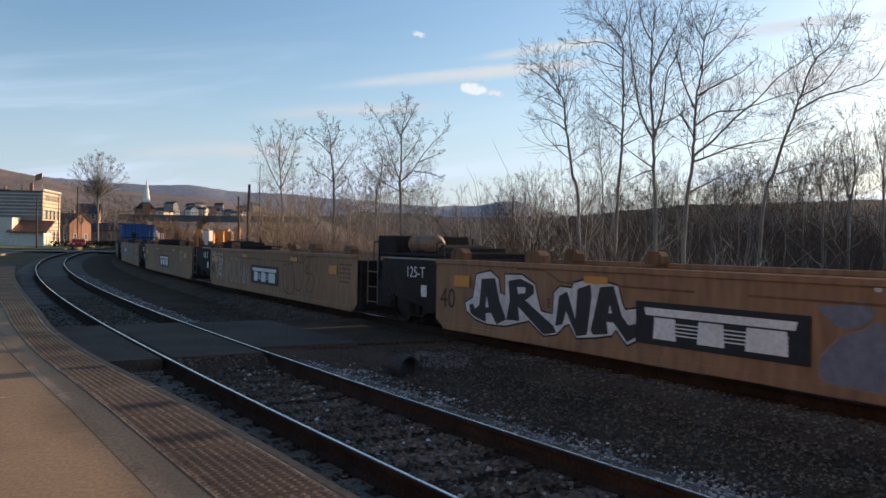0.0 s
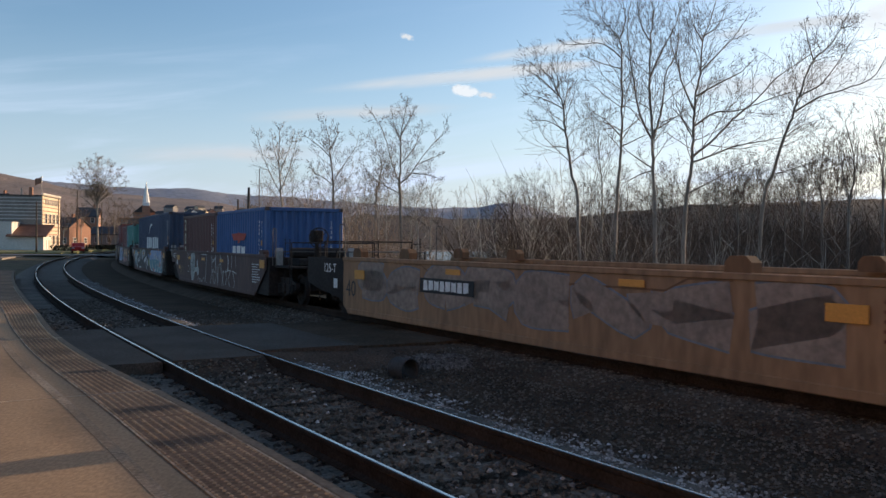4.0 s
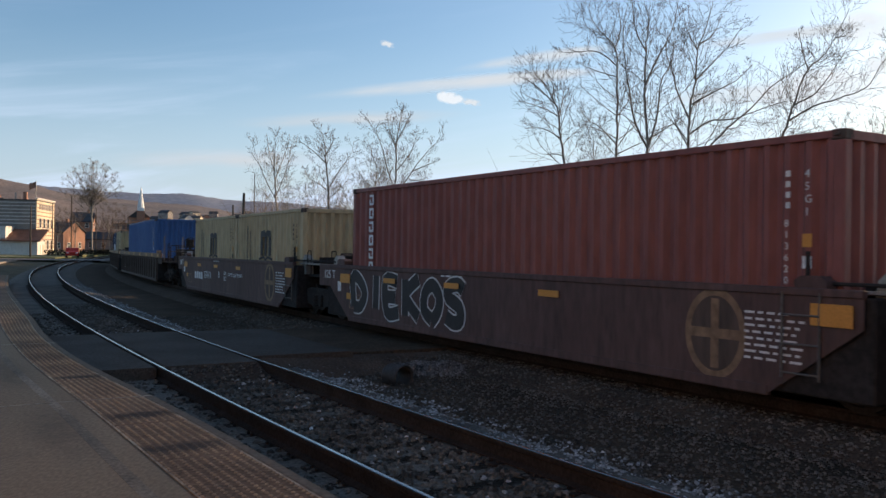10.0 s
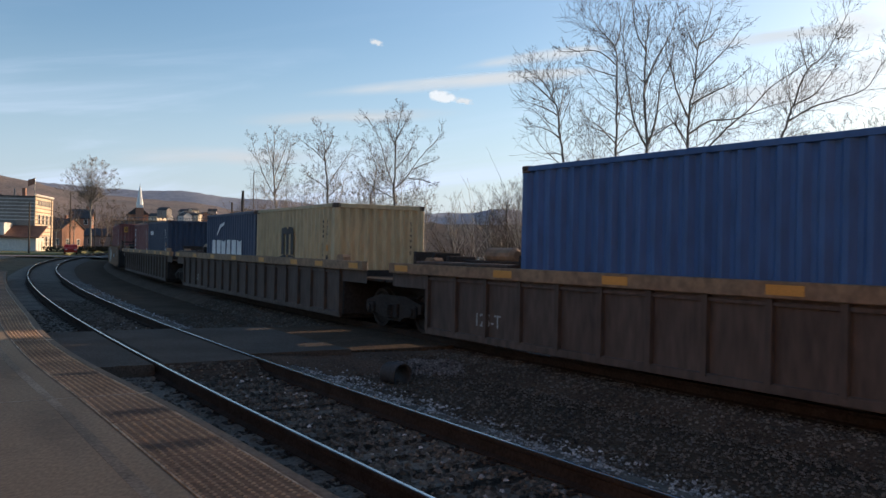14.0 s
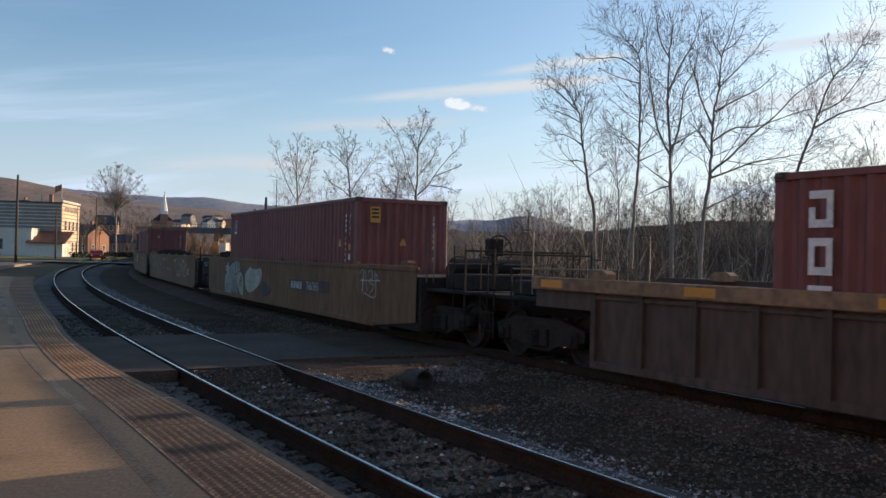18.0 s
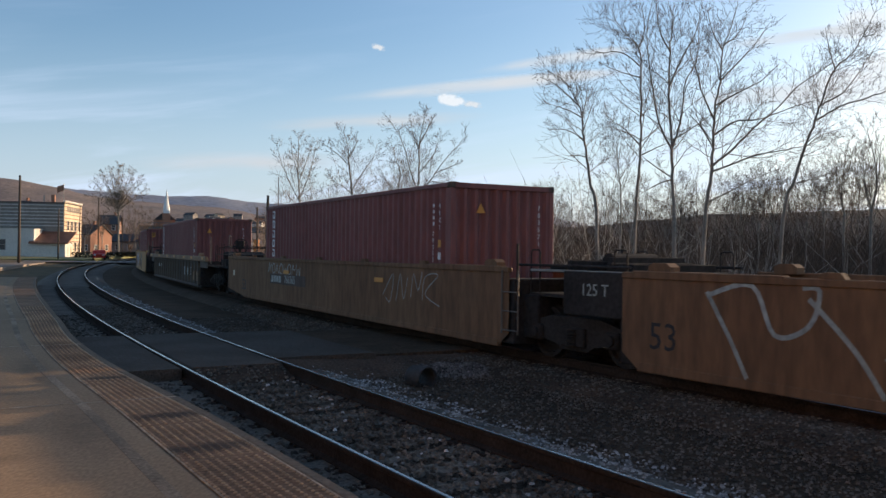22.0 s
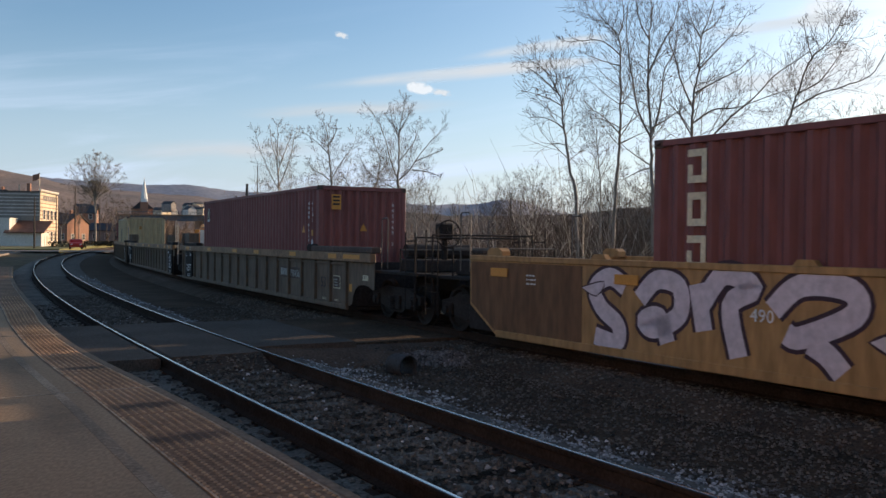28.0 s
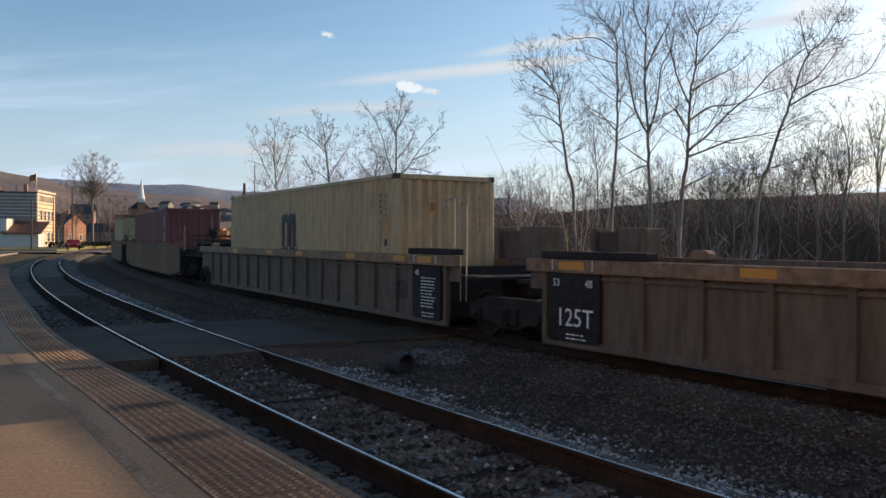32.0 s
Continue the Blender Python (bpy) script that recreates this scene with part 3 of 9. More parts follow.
part("panel", curved_block(13.9, 18.6, 2.605, SPACING - 0.82, -0.4, -0.12, 0.8, 0.06), M_cinder, crossing, "trodden cinder path")

ramp = Geo()
for o0, o1 in ((-0.66, 0.70),):
    for s_e, s_f in ((12.595, 11.85), (17.805, 18.6)):
        pts = [(*at(s_e, o0), -0.03), (*at(s_e, o1), -0.03), (*at(s_f, o1), -0.36 if o0 > 2 else -0.215), (*at(s_f, o0), -0.36 if o0 > 2 else -0.215)]
        ramp.add(pts + [(x, y, -0.5) for x, y, z in pts], [(0, 1, 2, 3), (4, 7, 6, 5), (0, 4, 5, 1), (1, 5, 6, 2), (2, 6, 7, 3), (3, 7, 4, 0)])
pts = [(*at(13.295, 0.81), -0.04), (*at(13.6, SPACING - 0.82), -0.16), (*at(12.7, SPACING - 0.82), -0.37), (*at(12.6, 0.81), -0.33)]
ramp.add(pts + [(x, y, -0.5) for x, y, z in pts], [(0, 1, 2, 3), (4, 7, 6, 5), (0, 4, 5, 1), (1, 5, 6, 2), (2, 6, 7, 3), (3, 7, 4, 0)])
tagged(obj("ballast_ramp", ramp, M_soot), "dark ballast banked up against the crossing", "ballast", kind="structure")

# corrugated drain pipe between the tracks
M_corr = mat("grey_corrugated_steel", (0.062, 0.058, 0.054), 0.7, 0.2, 0.3, 3, 20, 0.1, (0.05, 0.04, 0.035))


PIPE_TURN = 42


def build_pipe():
    x, y = at(11.62, 2.62)
    pipe = thing("drain_pipe", "short grey corrugated steel drain pipe half sunk in cinders", "pipe", m=pose(x, y, -0.23, 0, 0, PIPE_TURN))
    g = Geo()
    n, m = 20, 9
    vs = []
    for wall in (0.0, 0.02):
        for i in range(m + 1):
            r = 0.175 - wall + 0.010 * math.cos(i * math.pi)
            for j in range(n):
                b = 2 * math.pi * j / n
                vs.append((r * math.cos(b), i * 0.04 - 0.1, r * math.sin(b)))
    fs = []
    h = (m + 1) * n
    for i in range(m):
        for j in range(n):
            q, w = i * n + j, i * n + (j + 1) % n
            fs.append((q, w, w + n, q + n))
            fs.append((q + h, q + n + h, w + n + h, w + h))
    for j in range(n):
        w = (j + 1) % n
        fs.append((j, j + h, w + h, w))
        fs.append((m * n + j, m * n + w, m * n + w + h, m * n + j + h))
    g.add(vs, fs)
    part("pipe_wall", g, M_corr, pipe, smooth=True)
    rim = Geo()
    rim.tube([(0.177 * math.cos(2 * math.pi * k / 20), -0.1, 0.177 * math.sin(2 * math.pi * k / 20)) for k in range(21)], 0.008, 5, False)
    part("rim", rim, M_corr, pipe)


build_pipe()

MX, MY = at(12.75, 3.75)


def mound():
    """Spilt stones heaped over the buried end of the pipe."""
    rnd = random.Random(77)
    g = Geo()
    for _ in range(1500):
        a, q = rnd.uniform(0, 6.283), rnd.random() ** 0.6
        x, y = MX + 0.95 * q * math.cos(a), MY + 0.6 * q * math.sin(a)
        z = -0.37 + 0.18 * (1 - q * q) * (0.8 + 0.4 * noise.noise((x * 3, y * 3, 0)))
        r = rnd.uniform(0.02, 0.06)
        ring = [(x + r * rnd.uniform(0.7, 1.2) * math.cos(k * 1.2566), y + r * rnd.uniform(0.7, 1.2) * math.sin(k * 1.2566), z) for k in range(5)]
        top = [(x + (px - x) * 0.5, y + (py - y) * 0.5, z + r * rnd.uniform(0.6, 1.0)) for px, py, pz in ring]
        g.add(ring + top, [(0, 1, 6, 5), (1, 2, 7, 6), (2, 3, 8, 7), (3, 4, 9, 8), (4, 0, 5, 9), (5, 6, 7, 8, 9)])
    tagged(obj("stone_heap", g, M_greystone), "heap of spilt dark stones over the pipe", "gravel", kind="stuff")


mound()

# roads at the level crossing
road = obj("road", swept([(-70, -0.05), (-3, -0.03), (9, -0.03), (40, -0.6), (40, -0.9), (-70, -0.5)], 112, 124, 0, 3), M_road)
tagged(road, "pale sunlit asphalt road over the tracks", "road", kind="structure")
lot = obj("street", curved_block(36, 111, -42, -6.5, -0.6, -0.075, 3), M_road)
tagged(lot, "worn grey asphalt street beside the tracks", "road", kind="structure")
lawn = obj("lawn", curved_block(124.5, 240, -60, -4, -0.6, 0.12, 6), M_grass)
tagged(lawn, "dull green winter lawn", "grass", kind="stuff")
river = Geo()
river.add([(10, 160, -4.9), (22, 200, -4.9), (150, 1400, -4.9), (-150, 1400, -4.9), (-150, 640, -4.9)], [(0, 1, 2, 3, 4)])
tagged(obj("water", river, M_water), "pale grey river beyond the bare trees", "water", kind="structure")

# ================= containers =================
C_W = 2.438


def paint(name, col, col2=None):
    return mat(name, col, 0.55, 0, 0.16, 0.7, 8, 0.06, col2 or tuple(c * 0.62 for c in col), STREAK)


P_red = paint("brown_red_container_paint", (0.235, 0.085, 0.072))
P_brown = paint("brown_container_paint", (0.128, 0.058, 0.050))
P_dark = paint("dark_red_container_paint", (0.195, 0.072, 0.066))
P_blue = paint("blue_container_paint", (0.043, 0.108, 0.26))
P_navy = paint("navy_container_paint", (0.043, 0.064, 0.110))
P_sea = paint("steel_blue_container_paint", (0.032, 0.050, 0.086))
P_green = paint("sea_green_container_paint", (0.088, 0.245, 0.210))
P_sand = paint("sand_yellow_container_paint", (0.47, 0.355, 0.20))
P_redlogo = mat("red_logo_paint", (0.42, 0.06, 0.04), 0.6, 0, 0.15, 1.5, 20, 0.02)
P_bluelogo = mat("blue_logo_paint", (0.03, 0.07, 0.3), 0.6, 0, 0.15, 1.5, 20, 0.02)
CMESH = {}


def corrugated(length, z0, z1, pitch, depth, flat=0.072, slope=0.068):
    """A panel along x, its outer faces at y = 0, folded inwards by depth."""
    g = Geo()
    xs = []
    x = -length / 2
    n = max(1, round(length / pitch))
    p = length / n
    for i in range(n):
        xs += [(x, 0), (x + p * 0.26, 0), (x + p * 0.5, -depth), (x + p * 0.76, -depth)]
        x += p
    xs.append((length / 2, 0))
    vs = [(a, b, z0) for a, b in xs] + [(a, b, z1) for a, b in xs]
    k = len(xs)
    g.add(vs, [(i + 1, i, i + k, i + k + 1) for i in range(k - 1)])
    return g


def container(name, length, height, material, label, category="shipping container"):
    """A steel container, its base's centre at the origin, its long side along x."""
    root = thing(name, label, category, "containers on the train")
    key = (length, height, material.name)
    if key not in CMESH:
        me = {}
        L, H, Wd = length, height, C_W
        me["side_panel"] = corrugated(L - 0.28, 0.14, H - 0.09, 0.278, 0.06).mesh("side_panel")
        me["end_panel"] = corrugated(Wd - 0.26, 0.14, H - 0.10, 0.25, 0.06).mesh("end_panel")
        post = Geo().cbox(-0.07, 0.07, -0.06, 0.06, 0.11, H - 0.11, 0.012)
        me["corner_post"] = post.mesh("corner_post")
        cast = Geo().cbox(-0.089, 0.089, -0.081, 0.081, 0, 0.118, 0.012)
        cast.tube([(-0.03, 0.078, 0.06), (0.03, 0.078, 0.06)], 0.026, 6)
        me["corner_casting"] = cast.mesh("corner_casting")
        me["bottom_rail"] = Geo().cbox(-L / 2 + 0.09, L / 2 - 0.09, -0.03, 0.03, 0.012, 0.15, 0.006).mesh("bottom_rail")
        me["top_rail"] = Geo().cbox(-L / 2 + 0.09, L / 2 - 0.09, -0.03, 0.03, H - 0.095, H - 0.012, 0.006).mesh("top_rail")
        me["end_rail"] = Geo().cbox(-0.04, 0.04, -Wd / 2 + 0.09, Wd / 2 - 0.09, H - 0.12, H - 0.012, 0.008).mesh("end_rail")
        me["end_sill"] = Geo().cbox(-0.04, 0.04, -Wd / 2 + 0.09, Wd / 2 - 0.09, 0.012, 0.16, 0.008).mesh("end_sill")
        roof = Geo()
        n = round(L / 0.4)
        p = (L - 0.2) / n
        prof = []
        x = -L / 2 + 0.1
        for i in range(n):
            prof += [(x, H - 0.03), (x + p * 0.3, H - 0.03), (x + p * 0.5, H - 0.012), (x + p * 0.8, H - 0.012)]
            x += p
        prof.append((L / 2 - 0.1, H - 0.03))
        k = len(prof)
        roof.add([(a, -Wd / 2 + 0.06, b) for a, b in prof] + [(a, Wd / 2 - 0.06, b) for a, b in prof], [(i, i + 1, i + k + 1, i + k) for i in range(k - 1)])
        me["roof"] = roof.mesh("roof")
        me["floor"] = Geo().box(-L / 2 + 0.1, L / 2 - 0.1, -Wd / 2 + 0.05, Wd / 2 - 0.05, 0.1, 0.14).mesh("floor")
        me["door_leaf"] = Geo().cbox(-0.03, 0.03, -0.56, 0.56, 0.16, H - 0.12, 0.01).mesh("door_leaf")
        rod = Geo().tube([(0, 0, 0.1), (0, 0, H - 0.1)], 0.017, 6)
        me["lock_rod"] = rod.mesh("lock_rod")
        for nm, m in me.items():
            m.materials.append({"lock_rod": M_galv, "floor": M_black, "corner_casting": M_dark}.get(nm, material))
        CMESH[key] = me
    me = CMESH[key]
    L, H, Wd = length, height, C_W
    T = Matrix.Translation
    R = Matrix.Rotation
    for s in (1, -1):
        part("side_panel", me["side_panel"], material, root, "", T((0, s * (Wd / 2 - 0.012), 0)) @ (R(0, 4, "Z") if s > 0 else R(math.pi, 4, "Z")))
        part("bottom_rail", me["bottom_rail"], material, root, "", T((0, s * (Wd / 2 - 0.03), 0)))
        part("top_rail", me["top_rail"], material, root, "", T((0, s * (Wd / 2 - 0.03), 0)))
        part("end_rail", me["end_rail"], material, root, "", T((s * (L / 2 - 0.04), 0, 0)))
        part("end_sill", me["end_sill"], material, root, "", T((s * (L / 2 - 0.04), 0, 0)))
        for e in (1, -1):
            part("corner_post", me["corner_post"], material, root, "", T((e * (L / 2 - 0.075), s * (Wd / 2 - 0.068), 0)))
            for z in (0, H - 0.118):
                part("corner_casting", me["corner_casting"], material, root, "dark worn corner casting", T((e * (L / 2 - 0.089), s * (Wd / 2 - 0.081), z)) @ (R(0 if s > 0 else math.pi, 4, "Z")))
        d = part("door_leaf", me["door_leaf"], material, root, "", T((L / 2 - 0.05, s * 0.575, 0)))
        for q in (-0.3, 0.2):
            part("lock_rod", me["lock_rod"], M_galv, d, "", T((0.045, q, 0)))
    part("end_panel", me["end_panel"], material, root, "", T((-L / 2 + 0.02, 0, 0)) @ R(math.pi / 2, 4, "Z"))
    part("roof", me["roof"], material, root)
    part("floor", me["floor"], material, root)
    return root


def codes(root, length, height, kind, material=None, seed=0, end=True):
    """The owner's code as bars and the size code, at the leading end of the side and on the end wall."""
    m = material or M_white
    y = C_W / 2 + 0.0
    x = -length / 2 + 0.75
    z = height - 0.5
    g = Geo()
    for i in range(4):
        g.box(x - 0.075, x - 0.012, y, y + 0.003, z + 0.02 - i * 0.12, z + 0.09 - i * 0.12)
    part("lettering", g, m, root)["kind"] = "stuff"
    stacked(seed, 0.12, x, y, z - 0.55, m, root, 1.08)
    stacked(kind, 0.13, x - 0.26, y, z, m, root, 1.1)
    part("sticker", Geo().box(x - 0.36, x - 0.24, y, y + 0.004, 0.62 * height - 0.18, 0.62 * height - 0.03), M_amber, root, "small yellow notice")
    part("sticker", Geo().box(x - 0.36, x - 0.24, y, y + 0.004, 0.62 * height - 0.42, 0.62 * height - 0.28), m, root, "small white notice")
    if end:
        g = Geo()
        for i, ch in enumerate(seed):
            if ch != " ":
                me = letters(ch, 0.13)
                g.add([(-length / 2 - v.co.z, -0.80 - v.co.x, v.co.y + height - 0.5 - i * 0.145) for v in me.vertices], [tuple(q.vertices) for q in me.polygons])
        part("lettering", g, m, root)


def notice(root, length, z, y, size=0.3):
    """A yellow height notice on the end wall."""
    x = -length / 2
    part("notice", Geo().box(x - 0.006, x + 0.002, y - size * 0.3, y + size * 0.3, z - size * 0.5, z + size * 0.4), M_amber, root, "yellow height notice")
    tx = Geo()
    for k in range(3):
        tx.box(x - 0.0085, x - 0.005, y - size * 0.22, y + size * 0.22, z + size * (0.2 - 0.22 * k), z + size * (0.31 - 0.22 * k))
    part("notice_text", tx, G_black, root)


def triangle(root, length, z, y, side=False):
    x = -length / 2
    g = Geo()
    if side:
        g.flat([(x + 1.2, z), (x + 1.0, z), (x + 1.1, z + 0.2)], C_W / 2)
    else:
        g.add([(x - 0.004, y - 0.1, z), (x - 0.004, y + 0.1, z), (x - 0.004, y, z + 0.2), (x, y - 0.1, z), (x, y + 0.1, z), (x, y, z + 0.2)], [(0, 2, 1), (3, 4, 5), (0, 1, 4, 3), (1, 2, 5, 4), (2, 0, 3, 5)])
    part("warning_triangle", g, M_amber, root, "yellow warning triangle")


def logo_blocks(root, x, z, w, h, n, material, y, seed=0, name="logo"):
    """A brand's name as plain upright blocks of its colour, from x towards -x."""
    rnd = random.Random(seed)
    g = Geo()
    p = w / n
    for i in range(n):
        a = x - i * p
        b = a - p * 0.8
        k = rnd.uniform(-0.12, 0.12) * p
        c = (a + b) / 2
        wd = a - b
        if i % 3 == 0:
            poly = [(a, z), (b, z), (b + 0.1 * wd, z + h), (a - 0.1 * wd, z + h)]
        elif i % 3 == 1:
            poly = [(a - 0.12 * wd, z), (b, z + 0.1 * h), (b, z + h), (a, z + h), (a, z + 0.1 * h)]
        else:
            poly = [(a, z), (c + 0.1 * wd, z + 0.12 * h), (b, z), (b, z + h), (c - 0.1 * wd, z + 0.88 * h), (a, z + h)]
        if n <= 8 and h > 0.3:
            last = part(name, Geo().flat(poly, y), material, root)
        else:
            g.flat(poly, y)
    return part(name, g, material, root) if g.v else last


def column_blocks(root, x, z, w, h, n, material, y, name="logo"):
    """A brand's name down a side: plain blocks one under another."""
    p = h / n
    for i in range(n):
        t = z - i * p
        q = t - p * 0.78
        b, e = w * 0.26, p * 0.17
        poly = [(x, t), (x - w, t), (x - w, q), (x, q), (x, q + (t - q) * 0.55), (x - b, q + (t - q) * 0.55), (x - b, q + e), (x - w + b, q + e), (x - w + b, t - e), (x, t - e)]
        if i % 2:
            poly = [(x, t), (x - w, t), (x - w, q), (x, q), (x, t - e * 0.4), (x - b, t - e), (x - b, q + e), (x - w + b, q + e), (x - w + b, t - e), (x - b * 0.98, t - e), (x, t - e * 0.38)]
        last = part(name, Geo().flat(poly, y), material, root)
    return last


def arches(root, x, z, w, h, material, y):
    """A dark emblem of two arches on a wavy base."""
    q = w / 2
    poly = [(x, z), (x, z + h * 0.95), (x - q * 0.75, z + h), (x - q, z + h * 0.9), (x - q * 1.25, z + h), (x - 2 * q + 0.03, z + h * 0.97), (x - 2 * q, z + h * 0.8), (x - 2 * q, z)]
    t = q * 0.42
    poly += [(x - 2 * q + t, z), (x - 2 * q + t, z + h * 0.74), (x - q - t / 2, z + h * 0.74), (x - q - t / 2, z), (x - q + t / 2, z), (x - q + t / 2, z + h * 0.74), (x - t, z + h * 0.74), (x - t, z)]
    part("emblem", Geo().flat(poly, y), material, root, "black arched emblem")
    part("wave", Geo().ribbon(bend([(x + 0.15, z - 0.1), (x - q * 0.6, z - 0.04), (x - q, z - 0.12), (x - q * 1.4, z - 0.04), (x - w - 0.15, z - 0.1)], 6), 0.07, y + 0.004), material, root)


# ================= well wagons =================
G_sky = mat("pale_blue_spray_paint", (0.27, 0.39, 0.58), 0.5, 0, 0.3, 1.2, 12, 0.02, (0.16, 0.25, 0.44))
G_dark = mat("dark_slate_spray_paint", (0.03, 0.045, 0.07), 0.5, 0, 0.2, 1.5, 12, 0.02)
G_white = mat("white_spray_paint", (0.62, 0.62, 0.60), 0.55, 0, 0.2, 1.5, 12, 0.02)
G_silver = mat("silver_spray_paint", (0.34, 0.36, 0.345), 0.45, 0.1, 0.3, 1.2, 12, 0.02, (0.15, 0.18, 0.17))
G_lilac = mat("lilac_white_spray_paint", (0.60, 0.52, 0.55), 0.5, 0, 0.15, 1.2, 12, 0.02, (0.42, 0.36, 0.4))
G_char = mat("charcoal_spray_paint", (0.03, 0.029, 0.03), 0.55, 0, 0.2, 1.5, 12, 0.02)
G_aqua = mat("aqua_spray_paint", (0.10, 0.27, 0.31), 0.5, 0, 0.2, 1.2, 12, 0.02, (0.06, 0.18, 0.23))
G_lime = mat("lime_spray_paint", (0.33, 0.42, 0.10), 0.5, 0, 0.2, 1.5, 12, 0.02)
G_blue = mat("blue_spray_paint", (0.06, 0.16, 0.34), 0.5, 0, 0.2, 1.5, 12, 0.02)
G_pink = mat("dusty_pink_spray_paint", (0.45, 0.19, 0.17), 0.5, 0, 0.2, 1.5, 12, 0.02)
G_peach = mat("peach_spray_paint", (0.62, 0.38, 0.20), 0.5, 0, 0.2, 1.0, 12, 0.02, (0.55, 0.22, 0.13))
G_fade = mat("faded_graffiti_paint", (0.26, 0.20, 0.16), 0.6, 0, 0.25, 1.2, 10, 0.02, (0.16, 0.12, 0.10))
G_black = M_blackpaint
G_rust = mat("dark_red_spray_paint", (0.13, 0.035, 0.025), 0.55, 0, 0.2, 1.5, 12, 0.02)
G_plum = mat("plum_spray_paint", (0.055, 0.025, 0.035), 0.55, 0, 0.2, 1.5, 12, 0.02)
G_sage = mat("tarnished_silver_spray_paint", (0.255, 0.275, 0.245), 0.5, 0.1, 0.3, 1.2, 12, 0.02, (0.12, 0.14, 0.125))
G_tarnish = mat("dull_sage_spray_paint", (0.15, 0.175, 0.165), 0.5, 0, 0.3, 1.2, 12, 0.02, (0.10, 0.115, 0.11))
G_ivory = mat("ivory_spray_paint", (0.34, 0.32, 0.26), 0.5, 0, 0.3, 1.2, 12, 0.02, (0.2, 0.19, 0.16))
G_slate = mat("grey_blue_spray_paint", (0.16, 0.18, 0.22), 0.55, 0, 0.2, 1.5, 12, 0.02)

WELL_Y = 1.45
FLOOR_Z = 0.19
S_TOP, S_BOT = 1.42, 0.15


def chamfer_poly(L, top, bot, cut_lo, cut_f, cut_r):
    return [(-L / 2, top), (-L / 2, cut_lo), (-L / 2 + cut_f, bot), (L / 2 - cut_r, bot), (L / 2, cut_lo), (L / 2, top)]


BOGIE = {}
WHEELS = []


def bogie(parent, x):
    """A two-axle freight bogie: side frames, wheels, axles, bolster."""
    if not BOGIE:
        f = Geo()
        f.prism([(-1.15, 0.42), (-1.15, 0.58), (-0.55, 0.72), (0.55, 0.72), (1.15, 0.58), (1.15, 0.42), (0.95, 0.36), (0.45, 0.28), (0.3, 0.2), (-0.3, 0.2), (-0.45, 0.28), (-0.95, 0.36)], -0.06, 0.06)
        f.cbox(-0.28, 0.28, 0.04, 0.12, 0.26, 0.56, 0.02)
        for q in (-0.89, 0.89):
            f.cbox(q - 0.14, q + 0.14, -0.08, 0.13, 0.3, 0.56, 0.03)
        BOGIE["side_frame"] = f.mesh("side_frame")
        w = Geo()
        n = 24
        prof = [(0.14, -0.07), (0.40, -0.07), (0.455, -0.06), (0.455, -0.035), (0.425, -0.03), (0.42, 0.07), (0.36, 0.07), (0.33, 0.02), (0.14, 0.035)]
        vs = []
        for r, yy in prof:
            for j in range(n):
                a = 2 * math.pi * j / n
                vs.append((r * math.cos(a), yy, r * math.sin(a)))
        fs = []
        k = len(prof)
        for i in range(k):
            for j in range(n):
                a, b = i * n + j, i * n + (j + 1) % n
                c, d = ((i + 1) % k) * n + (j + 1) % n, ((i + 1) % k) * n + j
                fs.append((a, b, c, d))
        w.add(vs, fs)
        # two wheels pressed on one axle turn together
        ws = Geo()
        ws.add([(x, y + 0.7525, z) for x, y, z in w.v], w.f)
        ws.add([(-x, -y - 0.7525, z) for x, y, z in w.v], w.f)
        ws.tube([(0, -1.0, 0), (0, -0.6, 0), (0, 0.6, 0), (0, 1.0, 0)], [0.08, 0.1, 0.1, 0.08], 10)
        BOGIE["wheelset"] = ws.mesh("wheelset")
        BOGIE["cap"] = Geo().tube([(0, 0, 0), (0, 0.07, 0)], [0.09, 0.075], 10).mesh("bearing_cap")
        BOGIE["bolster"] = Geo().cbox(-0.2, 0.2, -1.0, 1.0, 0.42, 0.66, 0.03).mesh("bolster")
        sp = Geo()
        sp.tube([(0.1 * math.cos(k * 0.6), 0.1 * math.sin(k * 0.6), 0.27 + k * 0.0045) for k in range(60)], 0.018, 5)
        BOGIE["spring"] = sp.mesh("spring")
        for nm, m in BOGIE.items():
            m.materials.append(M_iron)
    T = Matrix.Translation
    b = part("bogie", BOGIE["bolster"], M_iron, parent, "greasy black two-axle bogie", T((x, 0, 0)))
    for s in (1, -1):
        part("side_frame", BOGIE["side_frame"], M_iron, b, "", T((0, s * 1.0, 0)) @ (Matrix.Rotation(0 if s > 0 else math.pi, 4, "Z")))
        part("spring", BOGIE["spring"], M_iron, b, "", T((0, s * 1.09, 0)))
        for q in (-0.89, 0.89):
            part("bearing_cap", BOGIE["cap"], M_iron, b, "", T((q, s * 1.1, 0.43)) @ Matrix.Rotation(0 if s > 0 else math.pi, 4, "Z"))
    for q in (-0.89, 0.89):
        WHEELS.append((part("wheelset", BOGIE["wheelset"], M_iron, b, "", T((q, 0, 0.421))), parent, x + q, q))


def ladder(parent, x, y, z0, z1, w=0.42):
    g = Geo()
    for q in (x - w / 2, x + w / 2):
        g.tube([(q, y, z0), (q, y, z1)], 0.014, 6)
    z = z0 + 0.12
    while z < z1:
        g.tube([(x - w / 2, y, z), (x + w / 2, y, z)], 0.011, 6)
        z += 0.32
    part("ladder", g, M_iron, parent)


